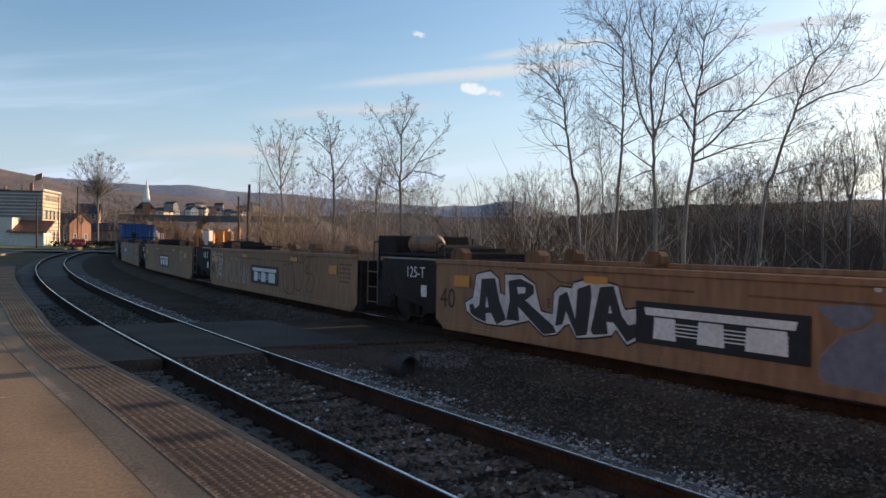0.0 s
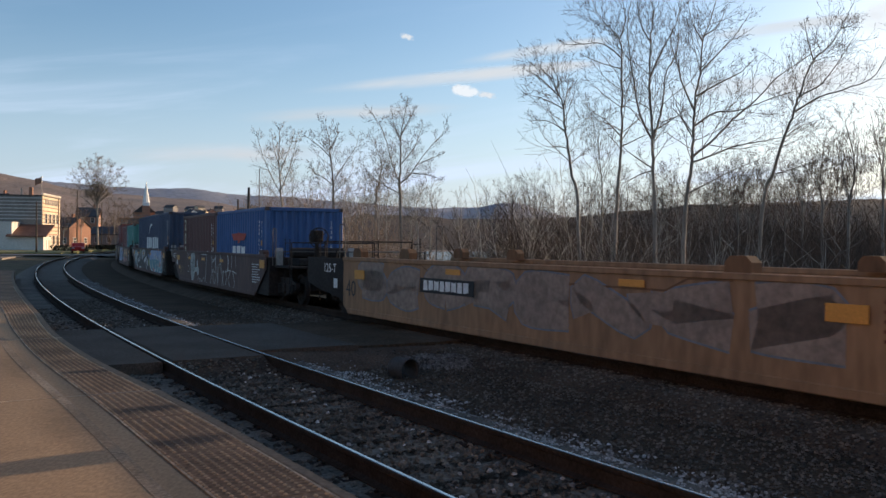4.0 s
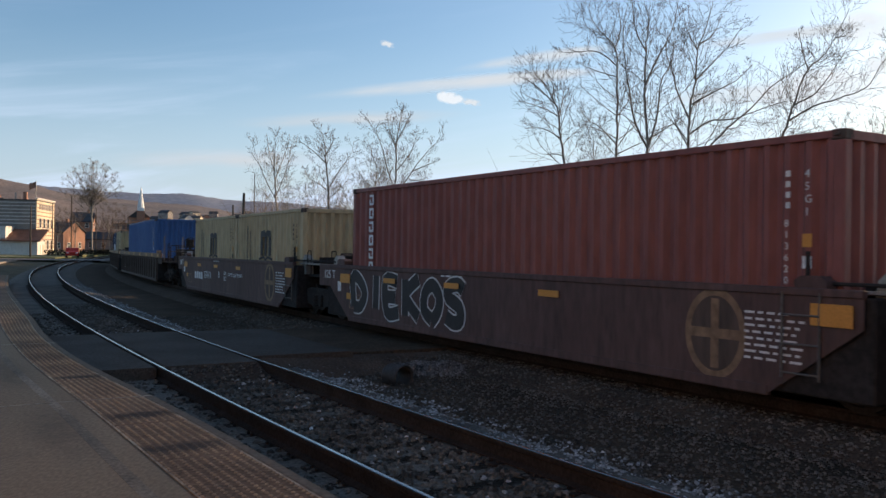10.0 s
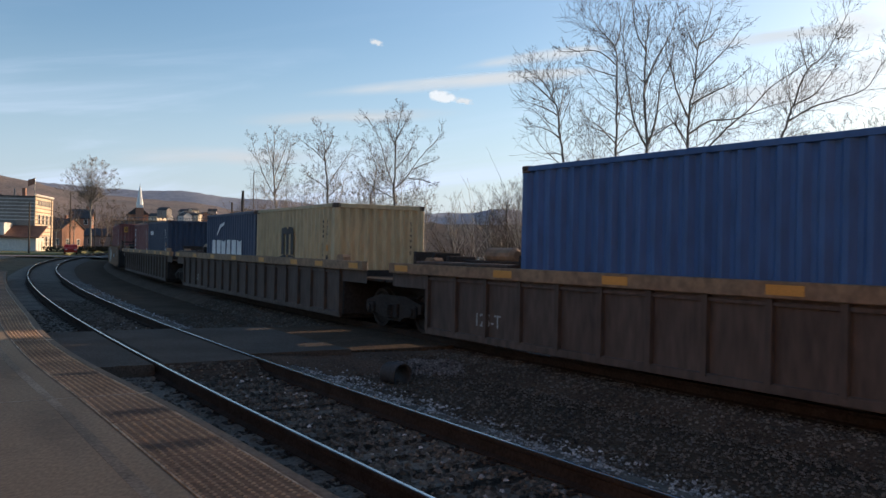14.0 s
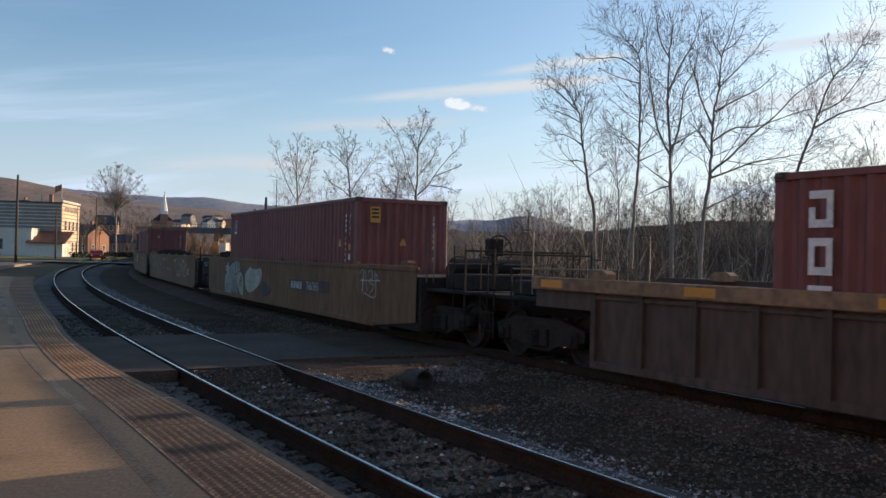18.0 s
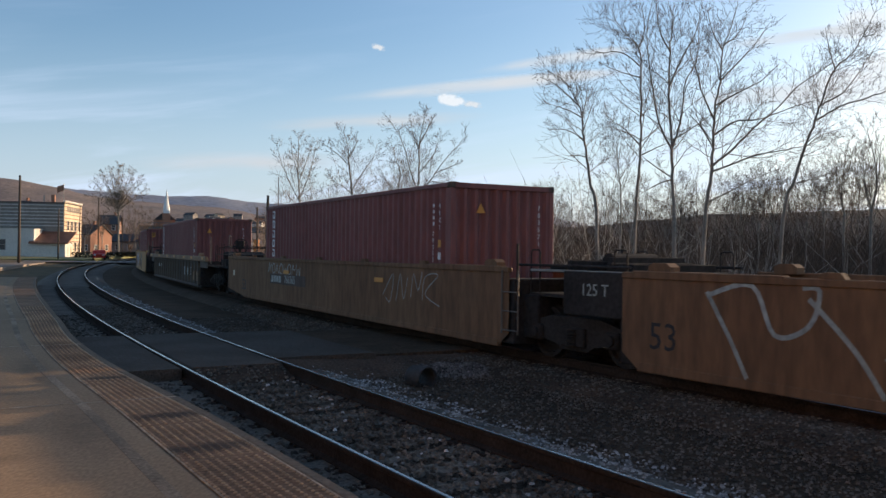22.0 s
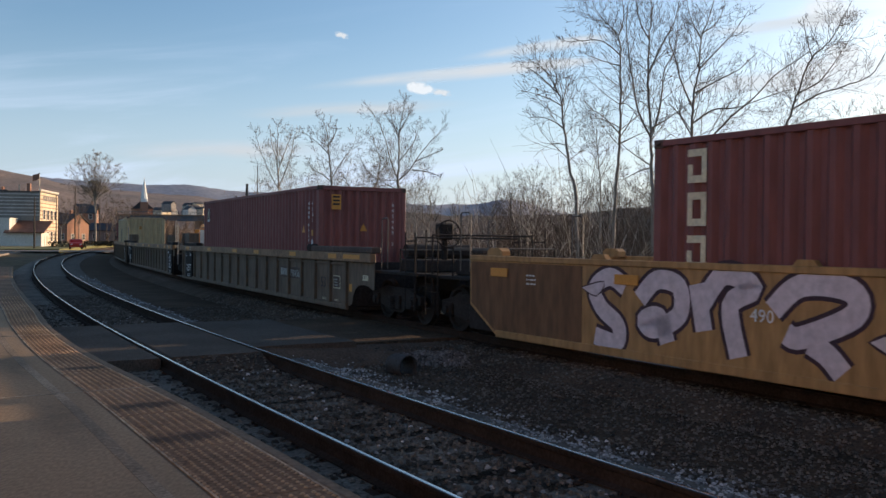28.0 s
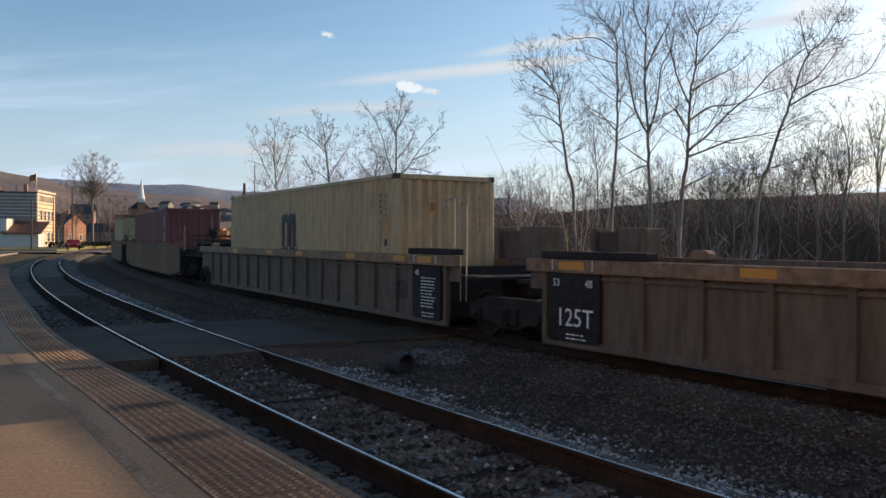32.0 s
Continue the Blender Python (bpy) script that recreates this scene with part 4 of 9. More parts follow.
def grab(parent, x, y, z0, z1, w=0.3, name="grab_iron", material=None):
    g = Geo()
    g.tube([(x - w / 2, y, z0), (x - w / 2, y, z1 - 0.04), (x - w / 2 + 0.04, y, z1), (x + w / 2 - 0.04, y, z1), (x + w / 2, y, z1 - 0.04), (x + w / 2, y, z0)], 0.013, 6)
    part(name, g, material or M_galv, parent)


def brake_wheel(parent, x, y, z):
    g = Geo()
    g.tube([(x, y + 0.28 * math.cos(a), z + 0.28 * math.sin(a)) for a in [k * math.pi / 10 for k in range(21)]], 0.016, 6, False)
    for k in range(5):
        a = k * 2 * math.pi / 5
        g.tube([(x, y, z), (x, y + 0.28 * math.cos(a), z + 0.28 * math.sin(a))], 0.011, 5)
    g.tube([(x - 0.05, y, z), (x + 0.12, y, z)], 0.05, 8)
    part("brake_wheel", g, M_iron, parent)
    st = Geo().cbox(x + 0.06, x + 0.3, y - 0.16, y + 0.16, z - 0.12, z + 0.22, 0.03)
    st.cbox(x + 0.12, x + 0.22, y - 0.05, y + 0.05, 0.95, z - 0.1, 0.01)
    part("brake_stand", st, M_iron, parent)


def reflector(parent, x, z, w=0.45, h=0.12, y=None):
    part("reflector", Geo().cbox(x - w / 2, x + w / 2, y or WELL_Y + 0.024, (y or WELL_Y + 0.024) + 0.006, z - h / 2, z + h / 2, 0.004), M_amber, parent, "amber reflector plate")


def end_platform(parent, x0, x1, y_w, deck=1.0, material=None):
    """The deck over a bogie, with its beams."""
    m = material or M_black
    g = Geo().cbox(x0, x1, -y_w, y_w, deck - 0.06, deck, 0.01)
    g.cbox(x0, x1, -0.28, 0.28, 0.68, deck - 0.06, 0.02)
    part("end_deck", g, m, parent, "black steel end deck")


def wagon(kind, u0, u1, front="joint", rear="joint", label="", group=""):
    """A well wagon body from u0 (leading end) to u1 along the train; +x runs to its trailing end."""
    L = u1 - u0
    side_m, chord_m, ribbed = {
        "yellow": (M_yellow, M_yellow, False), "bright": (M_bright, M_bright, False), "maroon": (M_maroon, M_maroon, False), "brown": (M_brown, M_brown, False),
        "dark": (M_dark, M_chord, True), "grey": (M_grey, M_chord, True), "tan": (M_tan, M_chord, True)}[kind]
    w = thing("well_wagon", label, "railway wagon", group)
    top = {"yellow": 1.40, "maroon": 1.36, "brown": 1.47, "bright": 1.47}.get(kind, 1.42)
    cut_lo, cut_x = {"yellow": (0.30, 0.25), "brown": (0.36, 0.30), "maroon": (0.95, 1.15)}.get(kind, (0.62, 0.75))
    if ribbed:
        cut_lo, cut_x = 0.95, 0.02
    cut_f, cut_r = [2.1 if kind == "brown" and q == "coupler" else cut_x for q in (front, rear)]
    inset = {"tan": 0.35, "grey": 1.9, "dark": 1.35}.get(kind, 0.0)
    in_f, in_r = [1.44 if kind == "tan" and q == "coupler" else inset for q in (front, rear)]
    for s in (1, -1):
        y0, y1 = (WELL_Y - 0.012, WELL_Y) if s > 0 else (-WELL_Y, -WELL_Y + 0.012)
        if ribbed:
            poly = [(-L / 2, top), (-L / 2, 0.95), (-L / 2 + in_f, 0.95), (-L / 2 + in_f + 0.02, S_BOT), (L / 2 - in_r - 0.02, S_BOT), (L / 2 - in_r, 0.95), (L / 2, 0.95), (L / 2, top)]
            for e, q in ((-1, in_f), (1, in_r)):
                if q > inset and kind == "tan":
                    # the sheet over the bogie, arched round its wheel
                    arch = [(0, 1.2), (0, 0.64), (0.1, 0.64), (0.3, 0.7), (0.55, 0.72), (0.85, 0.7), (1.05, 0.6), (1.16, 0.46), (1.22, 0.26), (q + 0.01, 0.2), (q + 0.01, 1.2)]
                    arch = [(e * (L / 2 - a), z) for a, z in arch]
                    part("bogie_cover", Geo().prism(arch if e < 0 else arch[::-1], *((y0 - 0.05, y1 - 0.055) if s > 0 else (y0 + 0.055, y1 + 0.05))), side_m, w)
            y0, y1 = (y0 - 0.06, y1 - 0.06) if s > 0 else (y0 + 0.06, y1 + 0.06)
        else:
            poly = chamfer_poly(L, top, S_BOT, cut_lo, cut_f, cut_r)
        part("side_sheet", Geo().prism(poly, y0, y1), side_m, w)
        ch = Geo()
        if ribbed:
            ch.cbox(-L / 2, L / 2, s * WELL_Y - 0.085, s * WELL_Y + 0.045, top - 0.2, top, 0.012)
        else:
            ch.cbox(-L / 2, L / 2, s * WELL_Y - 0.07, s * WELL_Y + 0.025, top - 0.09, top, 0.012)
        part("top_chord", ch, chord_m, w)
        sill = Geo().cbox(-L / 2 + max(in_f, cut_f), L / 2 - max(in_r, cut_r), s * WELL_Y - 0.07, s * WELL_Y + (0.0 if ribbed else 0.02), S_BOT - 0.03, S_BOT + 0.09, 0.012)
        part("bottom_sill", sill, side_m, w)
        if ribbed:
            span = L - in_f - in_r
            n = round(span / (1.03 if kind == "tan" else 0.93))
            rib = Geo().prism([(-0.045, S_BOT + 0.05), (0.045, S_BOT + 0.05), (0.045, top - 0.2), (-0.045, top - 0.2)], -0.05, 0.04)
            me = rib.mesh("rib")
            me.materials.append(M_tan if kind == "grey" else side_m)
            for i in range(n + 1):
                part("rib", me, side_m, w, "", Matrix.Translation((-L / 2 + in_f + 0.06 + (span - 0.12) * i / n, s * (WELL_Y - 0.03), 0)))
            if s > 0:
                # a rail along the tops of the ribs
                part("stiffener", Geo().cbox(-L / 2 + in_f, L / 2 - in_r, WELL_Y - 0.06, WELL_Y - 0.015, top - 0.29, top - 0.24, 0.004), side_m, w)
    # well floor: cross beams and bulkheads
    for i in range(5):
        x = -L / 2 + 1.7 + (L - 3.4) * i / 4
        part("cross_beam", Geo().cbox(x - 0.25, x + 0.25, -WELL_Y + 0.05, WELL_Y - 0.05, 0.09, FLOOR_Z, 0.02), M_black, w)
    for e in (-1, 1):
        x = e * (L / 2 - (max(1.0, in_f if e < 0 else in_r) if ribbed else 0.55))
        part("bulkhead", Geo().cbox(x - 0.04, x + 0.04, -WELL_Y + 0.08, WELL_Y - 0.08, 0.2, 1.2, 0.01), M_black, w)
        for s in (1, -1):
            gx = x - e * 0.1
            gh = 0.2 if kind == "yellow" else 0.13
            for qx in ((gx, gx - e * 2.2) if kind == "yellow" else (gx,)):
                gd = Geo()
                gd.prism([(qx - 0.2, top - 0.02), (qx + 0.2, top - 0.02), (qx + 0.2, top + gh * 0.6), (qx + 0.12, top + gh), (qx - 0.12, top + gh), (qx - 0.2, top + gh * 0.6)], s * 1.33 - 0.09, s * 1.33 + 0.09)
                part("container_guide", gd, M_brown if kind == "yellow" else chord_m, w, "rusty brown corner guide" if kind == "yellow" else "")
            if kind == "maroon":
                pd = Geo().prism([(gx + e * 0.75 - 0.16, top - 0.3), (gx + e * 0.75 + 0.16, top - 0.3), (gx + e * 0.75 + 0.11, top + 0.1), (gx + e * 0.75, top + 0.2), (gx + e * 0.75 - 0.11, top + 0.1)], s * 1.1 - 0.1, s * 1.1 + 0.1)
                part("guide_pad", pd, M_galv, w, "pale grey guide pad")
    if kind in ("brown", "bright"):
        for i in range(5):
            x = -L / 2 + 3.2 + (L - 6.4) * i / 4
            for s in (1, -1):
                part("cleat", Geo().prism([(x - 0.16, top), (x + 0.16, top), (x + 0.1, top + 0.07), (x - 0.1, top + 0.07)], s * WELL_Y - 0.07, s * WELL_Y + 0.02), chord_m, w)
    if not ribbed:
        for e in (-1, 1):
            c0, c1 = sorted((e * (L / 2 - (cut_f if e < 0 else cut_r) - 0.1), e * (L / 2 + 0.1)))
            # Added black fill, so the space under the cut corners stays dark
            part("end_fill", Geo().cbox(c0, c1, -WELL_Y + 0.05, WELL_Y - 0.05, 0.18, 1.28, 0.02), M_black, w, "black fill in the inner end of the well")
    # ends
    for e, what in ((-1, front), (1, rear)):
        x = e * L / 2
        if what == "joint":
            ext = 1.2
        elif what == "coupler":
            ext = 1.75
        else:
            ext = 0.55
        a, b = sorted((x - e * (inset if ribbed else 0.5), x + e * ext))
        end_platform(w, a, b, 1.1 if what == "joint" else 1.25, 1.06)
        if what == "coupler":
            cp = Geo().cbox(*sorted((x + e * (ext - 0.15), x + e * (ext + 0.55))), -0.11, 0.11, 0.76, 0.98, 0.03)
            cp.cbox(*sorted((x + e * (ext + 0.4), x + e * (ext + 0.72))), -0.2, 0.12, 0.7, 1.02, 0.04)
            part("coupler", cp, M_iron, w)
            hose = Geo().tube([(x + e * (ext + 0.1), 0.32, 0.85), (x + e * (ext + 0.35), 0.34, 0.6), (x + e * (ext + 0.6), 0.3, 0.45), (x + e * (ext + 0.75), 0.2, 0.55)], 0.022, 6)
            part("brake_hose", hose, M_black, w)
            for s in (1, -1):
                ladder(w, x + e * (ext - 0.25), s * 1.3, 0.3, top + 0.45)
                grab(w, x + e * 0.35, s * 1.32, top - 0.3, top + 0.75, 0.3, material=M_rung)
            hs = Geo().tube([(x + e * 0.9, -1.2, top + 0.1), (x + e * 0.9, 1.2, top + 0.1)], 0.016, 6)
            part("hand_rail", hs, M_rung, w)
            up_g = Geo()
            for yy in (-1.22, 1.22):
                up_g.tube([(x + e * 0.9, yy, 1.0), (x + e * 0.9, yy, top + 0.12)], 0.018, 6)
                up_g.tube([(x + e * 1.6, yy, 0.5), (x + e * 1.6, yy, top + 0.35)], 0.018, 6)
            up_g.tube([(x + e * 1.6, -1.22, top + 0.35), (x + e * 1.6, 1.22, top + 0.35)], 0.018, 6)
            up_g.cbox(*sorted((x + e * 0.2, x + e * 1.3)), -1.0, 0.9, 1.06, top - 0.1, 0.03)
            part("end_frame", up_g, M_black, w, "black frame and gear on the end deck")
            if e < 0:
                brake_wheel(w, x - 1.35, 0.35, 1.85)
                tk = Geo().tube([(x - 0.3, -0.75, top + 0.05), (x - 0.3, 0.8, top + 0.05)], 0.16, 14)
                for q in (-0.6, 0.6):
                    tk.cbox(x - 0.34, x - 0.26, q - 0.03, q + 0.03, 1.06, top - 0.05, 0.008)
                part("air_tank", tk, M_black, w)
            bogie(w, x + e * 0.35)
        elif what == "joint":
            for s in (1, -1):
                grab(w, x + e * 0.35, s * 1.15, 1.06, top + 0.3, 0.26, material=M_black)
            if e > 0:
                bogie(w, x + 1.45)
                pan = Geo().cbox(x + 0.55, x + 2.2, -1.0, 1.0, 1.0, 1.05, 0.01)
                pan.tube([(x + 1.3, -0.5, top + 0.1), (x + 1.3, 0.5, top + 0.1)], 0.16, 12)
                pan.cbox(x + 0.9, x + 1.0, -0.8, 0.8, 1.05, top + 0.2, 0.01)
                part("joint_gear", pan, M_black, w, "sooty brake gear over the joint")
                # rails, plates and pipes over the joint, and the rungs beside it
                fr = Geo()
                for yy in (-1.2, 1.2):
                    fr.tube([(x + 0.1, yy, top + 0.05), (x + 2.7, yy, top + 0.05)], 0.022, 6)
                    fr.tube([(x + 2.75, yy, 0.9), (x + 2.75, yy, top + 0.4)], 0.025, 6)
                fr.cbox(x + 0.2, x + 2.5, -1.15, 1.15, top - 0.06, top - 0.02, 0.008)
                for q in (0.35, 0.8, 1.25, 1.7, 2.15):
                    fr.cbox(x + q, x + q + 0.12, -0.9, 0.9, top - 0.02, top + 0.05 + 0.1 * ((q * 7) % 1), 0.01)
                part("joint_frame", fr, M_black, w, "sooty rails and plates over the joint")
                # Pale strip stands in for the sun's gleam on the deck edge
                part("deck_gleam", Geo().cbox(x + 0.2, x + 2.4, 1.16, 1.2, top - 0.05, top - 0.01, 0.006), M_galv, w, "pale strip for the sun gleam along the deck")
                rg = Geo()
                for zz in (0.42, 0.74, 1.06):
                    rg.tube([(x + 2.5, 1.38, zz), (x + 2.95, 1.38, zz)], 0.012, 6)
                for q in (2.5, 2.95):
                    rg.tube([(x + q, 1.37, 0.36), (x + q, 1.37, top - 0.05)], 0.016, 6)
                part("ladder", rg, M_rung, w, "worn grey rungs")
                # dark skirts that close the space round the bogie
                sk = Geo()
                sk.cbox(x + 0.05, x + 2.9, -0.6, 0.6, 0.62, 1.0, 0.02)
                sk.cbox(x + 2.3, x + 3.0, -1.1, 1.1, 0.3, 1.02, 0.02)
                part("joint_skirt", sk, M_black, w)
    return w


GLYPH = {
    "A": [[(0, 0), (.4, 1), (.6, 1), (1, 0)], [(.2, .35), (.8, .35)]], "R": [[(0, 0), (0, 1), (.7, .98), (.95, .75), (.7, .5), (.08, .48)], [(.4, .5), (1, 0)]],
    "N": [[(0, 0), (.05, 1), (.95, 0), (1, 1)]], "S": [[(.95, .85), (.6, 1), (.12, .88), (.15, .6), (.8, .42), (.9, .12), (.5, 0), (.05, .12)]],
    "E": [[(.95, 1), (.05, 1), (.05, 0), (.95, 0)], [(.05, .5), (.75, .5)]], "D": [[(0, 0), (0, 1), (.6, .95), (1, .5), (.6, .05), (0, 0)]],
    "I": [[(.5, 0), (.5, 1)]], "K": [[(0, 0), (0, 1)], [(.95, 1), (.05, .5), (1, 0)]], "O": [[(.5, 0), (.95, .3), (.95, .7), (.5, 1), (.05, .7), (.05, .3), (.5, 0)]],
    "C": [[(.95, .85), (.5, 1), (.05, .7), (.05, .3), (.5, 0), (.95, .15)]], "T": [[(0, 1), (1, 1)], [(.5, 1), (.5, 0)]], "M": [[(0, 0), (.1, 1), (.5, .3), (.9, 1), (1, 0)]],
    "P": [[(0, 0), (0, 1), (.8, .95), (.9, .65), (.6, .45), (.05, .45)]], "W": [[(0, 1), (.2, 0), (.5, .7), (.8, 0), (1, 1)]], "Z": [[(0, 1), (1, 1), (0, 0), (1, 0)]],
    "U": [[(0, 1), (.05, .2), (.5, 0), (.95, .2), (1, 1)]], "X": [[(0, 0), (1, 1)], [(0, 1), (1, 0)]], "2": [[(.05, .8), (.5, 1), (.95, .75), (.5, .4), (.05, 0), (1, 0.02)]],
}


def spray(parent, x, z, w, h, text, fill, line, seed, y=None, lw=0.05, fat=0.30):
    """A sprayed piece: fat outlined letters from x towards -x."""
    rnd = random.Random(seed)
    y = y or WELL_Y
    n = len(text)
    p = w / n
    t = p * fat
    for i, ch in enumerate(text):
        tilt, dz, sc = rnd.uniform(-0.12, 0.12), rnd.uniform(-0.06, 0.06) * h, rnd.uniform(0.9, 1.08)
        gf, go = Geo(), Geo()
        for j, sk in enumerate(GLYPH.get(ch, GLYPH["O"])):
            q = []
            for a, b in sk:
                zz = t / 2 + (h - t) * b * sc
                q.append((x - p * i - t / 2 - (p * 1.06 - t) * a - tilt * zz + rnd.uniform(-.03, .03) * p, z + zz + dz + rnd.uniform(-.03, .03) * h))
            q = bend(q, 4)
            o = y + 0.0035 + 0.0012 * j + 0.0005 * (i % 2)
            gf.ribbon(q, t, o + 0.004)
            go.ribbon(q, t + 2 * lw, o - 0.001)
        f = part("graffiti_letter", gf, fill, parent)
        part("graffiti_outline", go, line, f)


def bend(q, n):
    """A smooth line through or near three or more points."""
    P = [Vector(a) for a in q]
    out = []
    for i in range(len(P) - 1):
        p0, p1, p2, p3 = P[max(i - 1, 0)], P[i], P[i + 1], P[min(i + 2, len(P) - 1)]
        for k in range(n):
            t = k / n
            v = 0.5 * ((2 * p1) + (p2 - p0) * t + (2 * p0 - 5 * p1 + 4 * p2 - p3) * t * t + (3 * p1 - p0 - 3 * p2 + p3) * t ** 3)
            out.append((v.x, v.y))
    out.append((P[-1].x, P[-1].y))
    return out


def scrawl(parent, x, z, w, h, n, material, seed, lw=0.035, y=None):
    """A quick sprayed line that loops over a space; it spells nothing."""
    rnd = random.Random(seed)
    g = Geo()
    p = w / n
    for i in range(n):
        cx = x - p * (i + 0.5)
        kind = rnd.random()
        if kind < 0.35:
            q = [(cx + p * 0.4, z + h * rnd.uniform(0, .2)), (cx + p * 0.1, z + h * rnd.uniform(.8, 1)), (cx - p * 0.05, z + h * rnd.uniform(0.2, 0.5)), (cx - p * 0.4, z + h * rnd.uniform(0, 1))]
        elif kind < 0.7:
            q = [(cx + p * 0.42 * math.cos(a) * rnd.uniform(0.8, 1.1), z + h * (0.5 + 0.45 * math.sin(a))) for a in [0.4 + k * 0.9 for k in range(8)]]
        else:
            q = [(cx + p * 0.35, z + h * 0.95), (cx + p * 0.3, z + h * 0.05), (cx - p * 0.1, z + h * 0.55), (cx - p * 0.4, z + h * 0.02), (cx - p * 0.5, z + h * 0.7)]
        g.ribbon(bend(q, 6), lw, (y or WELL_Y) + 0.004 + 0.0006 * (i % 3))
    part("graffiti_line", g, material, parent)


LAYER = {}


def layer(parent):
    LAYER[parent.name] = LAYER.get(parent.name, 0) + 1
    return WELL_Y + 0.003 + 0.00035 * LAYER[parent.name]


def blob(parent, poly, fill, line=None, lw=0.03, n=3):
    """A sprayed patch with a soft rounded outline, in another colour where one is given."""
    q = bend(poly + [poly[0]], n)[:-1] if n > 1 else poly
    if line:
        part("graffiti_outline", Geo().ribbon(q, lw * 2, layer(parent), True), line, parent)
    return part("graffiti_patch", Geo().flat(q, layer(parent), 0.0002), fill, parent)


def strokes(parent, many, material, w):
    """Sprayed lines, each through a few points."""
    for q in many:
        part("graffiti_line", Geo().ribbon(bend(q, 5) if len(q) > 2 else q, w, layer(parent)), material, parent)


def plate_logo(parent, x, z, w, h, y, back, ink, n=3):
    """A dark plate with a brand's mark as plain blocks under a bar, with thin stripes between them."""
    part("logo_plate", Geo().flat([(x, z), (x, z + h), (x - w, z + h), (x - w, z)][::-1], y), back, parent)
    if n > 3:
        return logo_blocks(parent, x - w * 0.07, z + h * 0.16, w * 0.86, h * 0.68, n, ink, y + 0.005, 5, "logo")
    a, q = x - w * 0.06, w * 0.88
    part("logo", Geo().flat([(a, z + h * 0.86), (a - 0.03, z + h * 0.68), (a - q + 0.03, z + h * 0.68), (a - q, z + h * 0.86)], y + 0.005), ink, parent)
    for f0, f1 in ((0.07, 0.24), (0.39, 0.57), (0.70, 0.95)):
        part("logo", Geo().flat([(a - q * f0 - 0.02, z + h * 0.64), (a - q * f0, z + h * 0.14), (a - q * f1, z + h * 0.14), (a - q * f1 + 0.02, z + h * 0.64)], y + 0.005), ink, parent)
    st = Geo()
    for k in range(4):
        zz = z + h * (0.26 + 0.085 * k)
        st.box(a - q * 0.95, a - q * 0.10, y + 0.004, y + 0.0062, zz, zz + h * 0.03)
    return part("stripes", st, ink, parent)


# ================= the train =================
MOVERS = []


def place_wagon(kind, u0, u1, front, rear, label, group):
    w = wagon(kind, u0, u1, front, rear, label, group)
    MOVERS.append((w, (u0 + u1) / 2, (u1 - u0) * 0.46, 0.0))
    return w


def place_container(u0, u1, height, material, label, name="container"):
    c = container(name, 12.192 if u1 - u0 > 9 else 6.058, height, material, label)
    MOVERS.append((c, (u0 + u1) / 2, (u1 - u0) * 0.4, FLOOR_Z))
    return c


HC, STD = 2.896, 2.591

# five-unit yellow wagon, empty
GA = "yellow five-unit well wagon"
A = []
for i, (u0, u1, fr, re) in enumerate(((-32.2, -19.0, "coupler", "joint"), (-15.9, -2.7, "joint", "joint"), (0.4, 13.58, "joint", "joint"), (17.03, 30.19, "joint", "joint"), (33.31, 46.56, "joint", "joint"), (49.73, 63.7, "joint", "coupler"))):
    A.append(place_wagon("yellow", u0, u1, fr, re, "empty faded-yellow well wagon covered in graffiti", GA))


def yellow_marks(w, L, seed, graf):
    y = WELL_Y + 0.001
    h = L / 2
    # black end panel with its stencil, at the trailing end
    part("end_panel", Geo().prism([(h + 0.02, 0.4), (h + 1.5, 0.6), (h + 2.2, 0.75), (h + 2.2, 1.36), (h + 0.02, 1.36)], WELL_Y - 0.08, WELL_Y - 0.03), M_black, w, "sooty black panel over the joint")
    word("125-T", 0.30, h + 1.2, WELL_Y - 0.028, 1.02, M_white, w)
    part("notice", Geo().box(h + 0.4, h + 0.6, WELL_Y - 0.03, WELL_Y - 0.024, 0.66, 0.88), M_white, w, "small white notice")
    word("40", 0.52, h - 0.15, y, 0.52, G_black, w)
    reflector(w, h - 0.9, 1.02, 0.5, 0.2)
    reflector(w, -h + 1.4, 1.02, 0.5, 0.2)
    for q in (-2.4, 2.2):
        reflector(w, q, 1.2, 0.5, 0.1)
    # raised edges of the pressed panel
    g = Geo()
    for q in (-1, 1):
        g.ribbon([(q * 4.1, 1.3), (q * 3.4, 1.3), (q * 3.0, 1.13), (q * 0.4, 1.13)], 0.03, y + 0.004)
    part("panel_seam", g, M_brown, w)
    bars(-h + 1.0, 1.2, 0.75, 0.5, 5, y, G_rust, w, seed=seed)


yellow_marks(A[2], 13.18, 1, "")
yellow_marks(A[1], 13.2, 1, "")
yellow_marks(A[3], 13.16, 2, "")
yellow_marks(A[4], 13.25, 3, "")
yellow_marks(A[5], 13.97, 4, "")
plate_logo(A[2], 1.4, 0.40, 2.65, 0.56, WELL_Y + 0.012, G_black, M_white)
plate_logo(A[3], 1.52, 0.41, 2.6, 0.54, WELL_Y + 0.012, G_black, M_white)
scrawl(A[3], 5.2, 0.3, 3.4, 0.85, 6, G_silver, 31)
plate_logo(A[4], 1.52, 0.41, 2.6, 0.54, WELL_Y + 0.012, G_black, M_white)
spray(A[5], 6.3, 0.45, 12.0, 0.85, "SCORENK2", G_fade, G_slate, 35, lw=0.03)
plate_logo(A[5], 3.4, 0.78, 1.9, 0.28, WELL_Y + 0.02, G_black, M_white, 8)

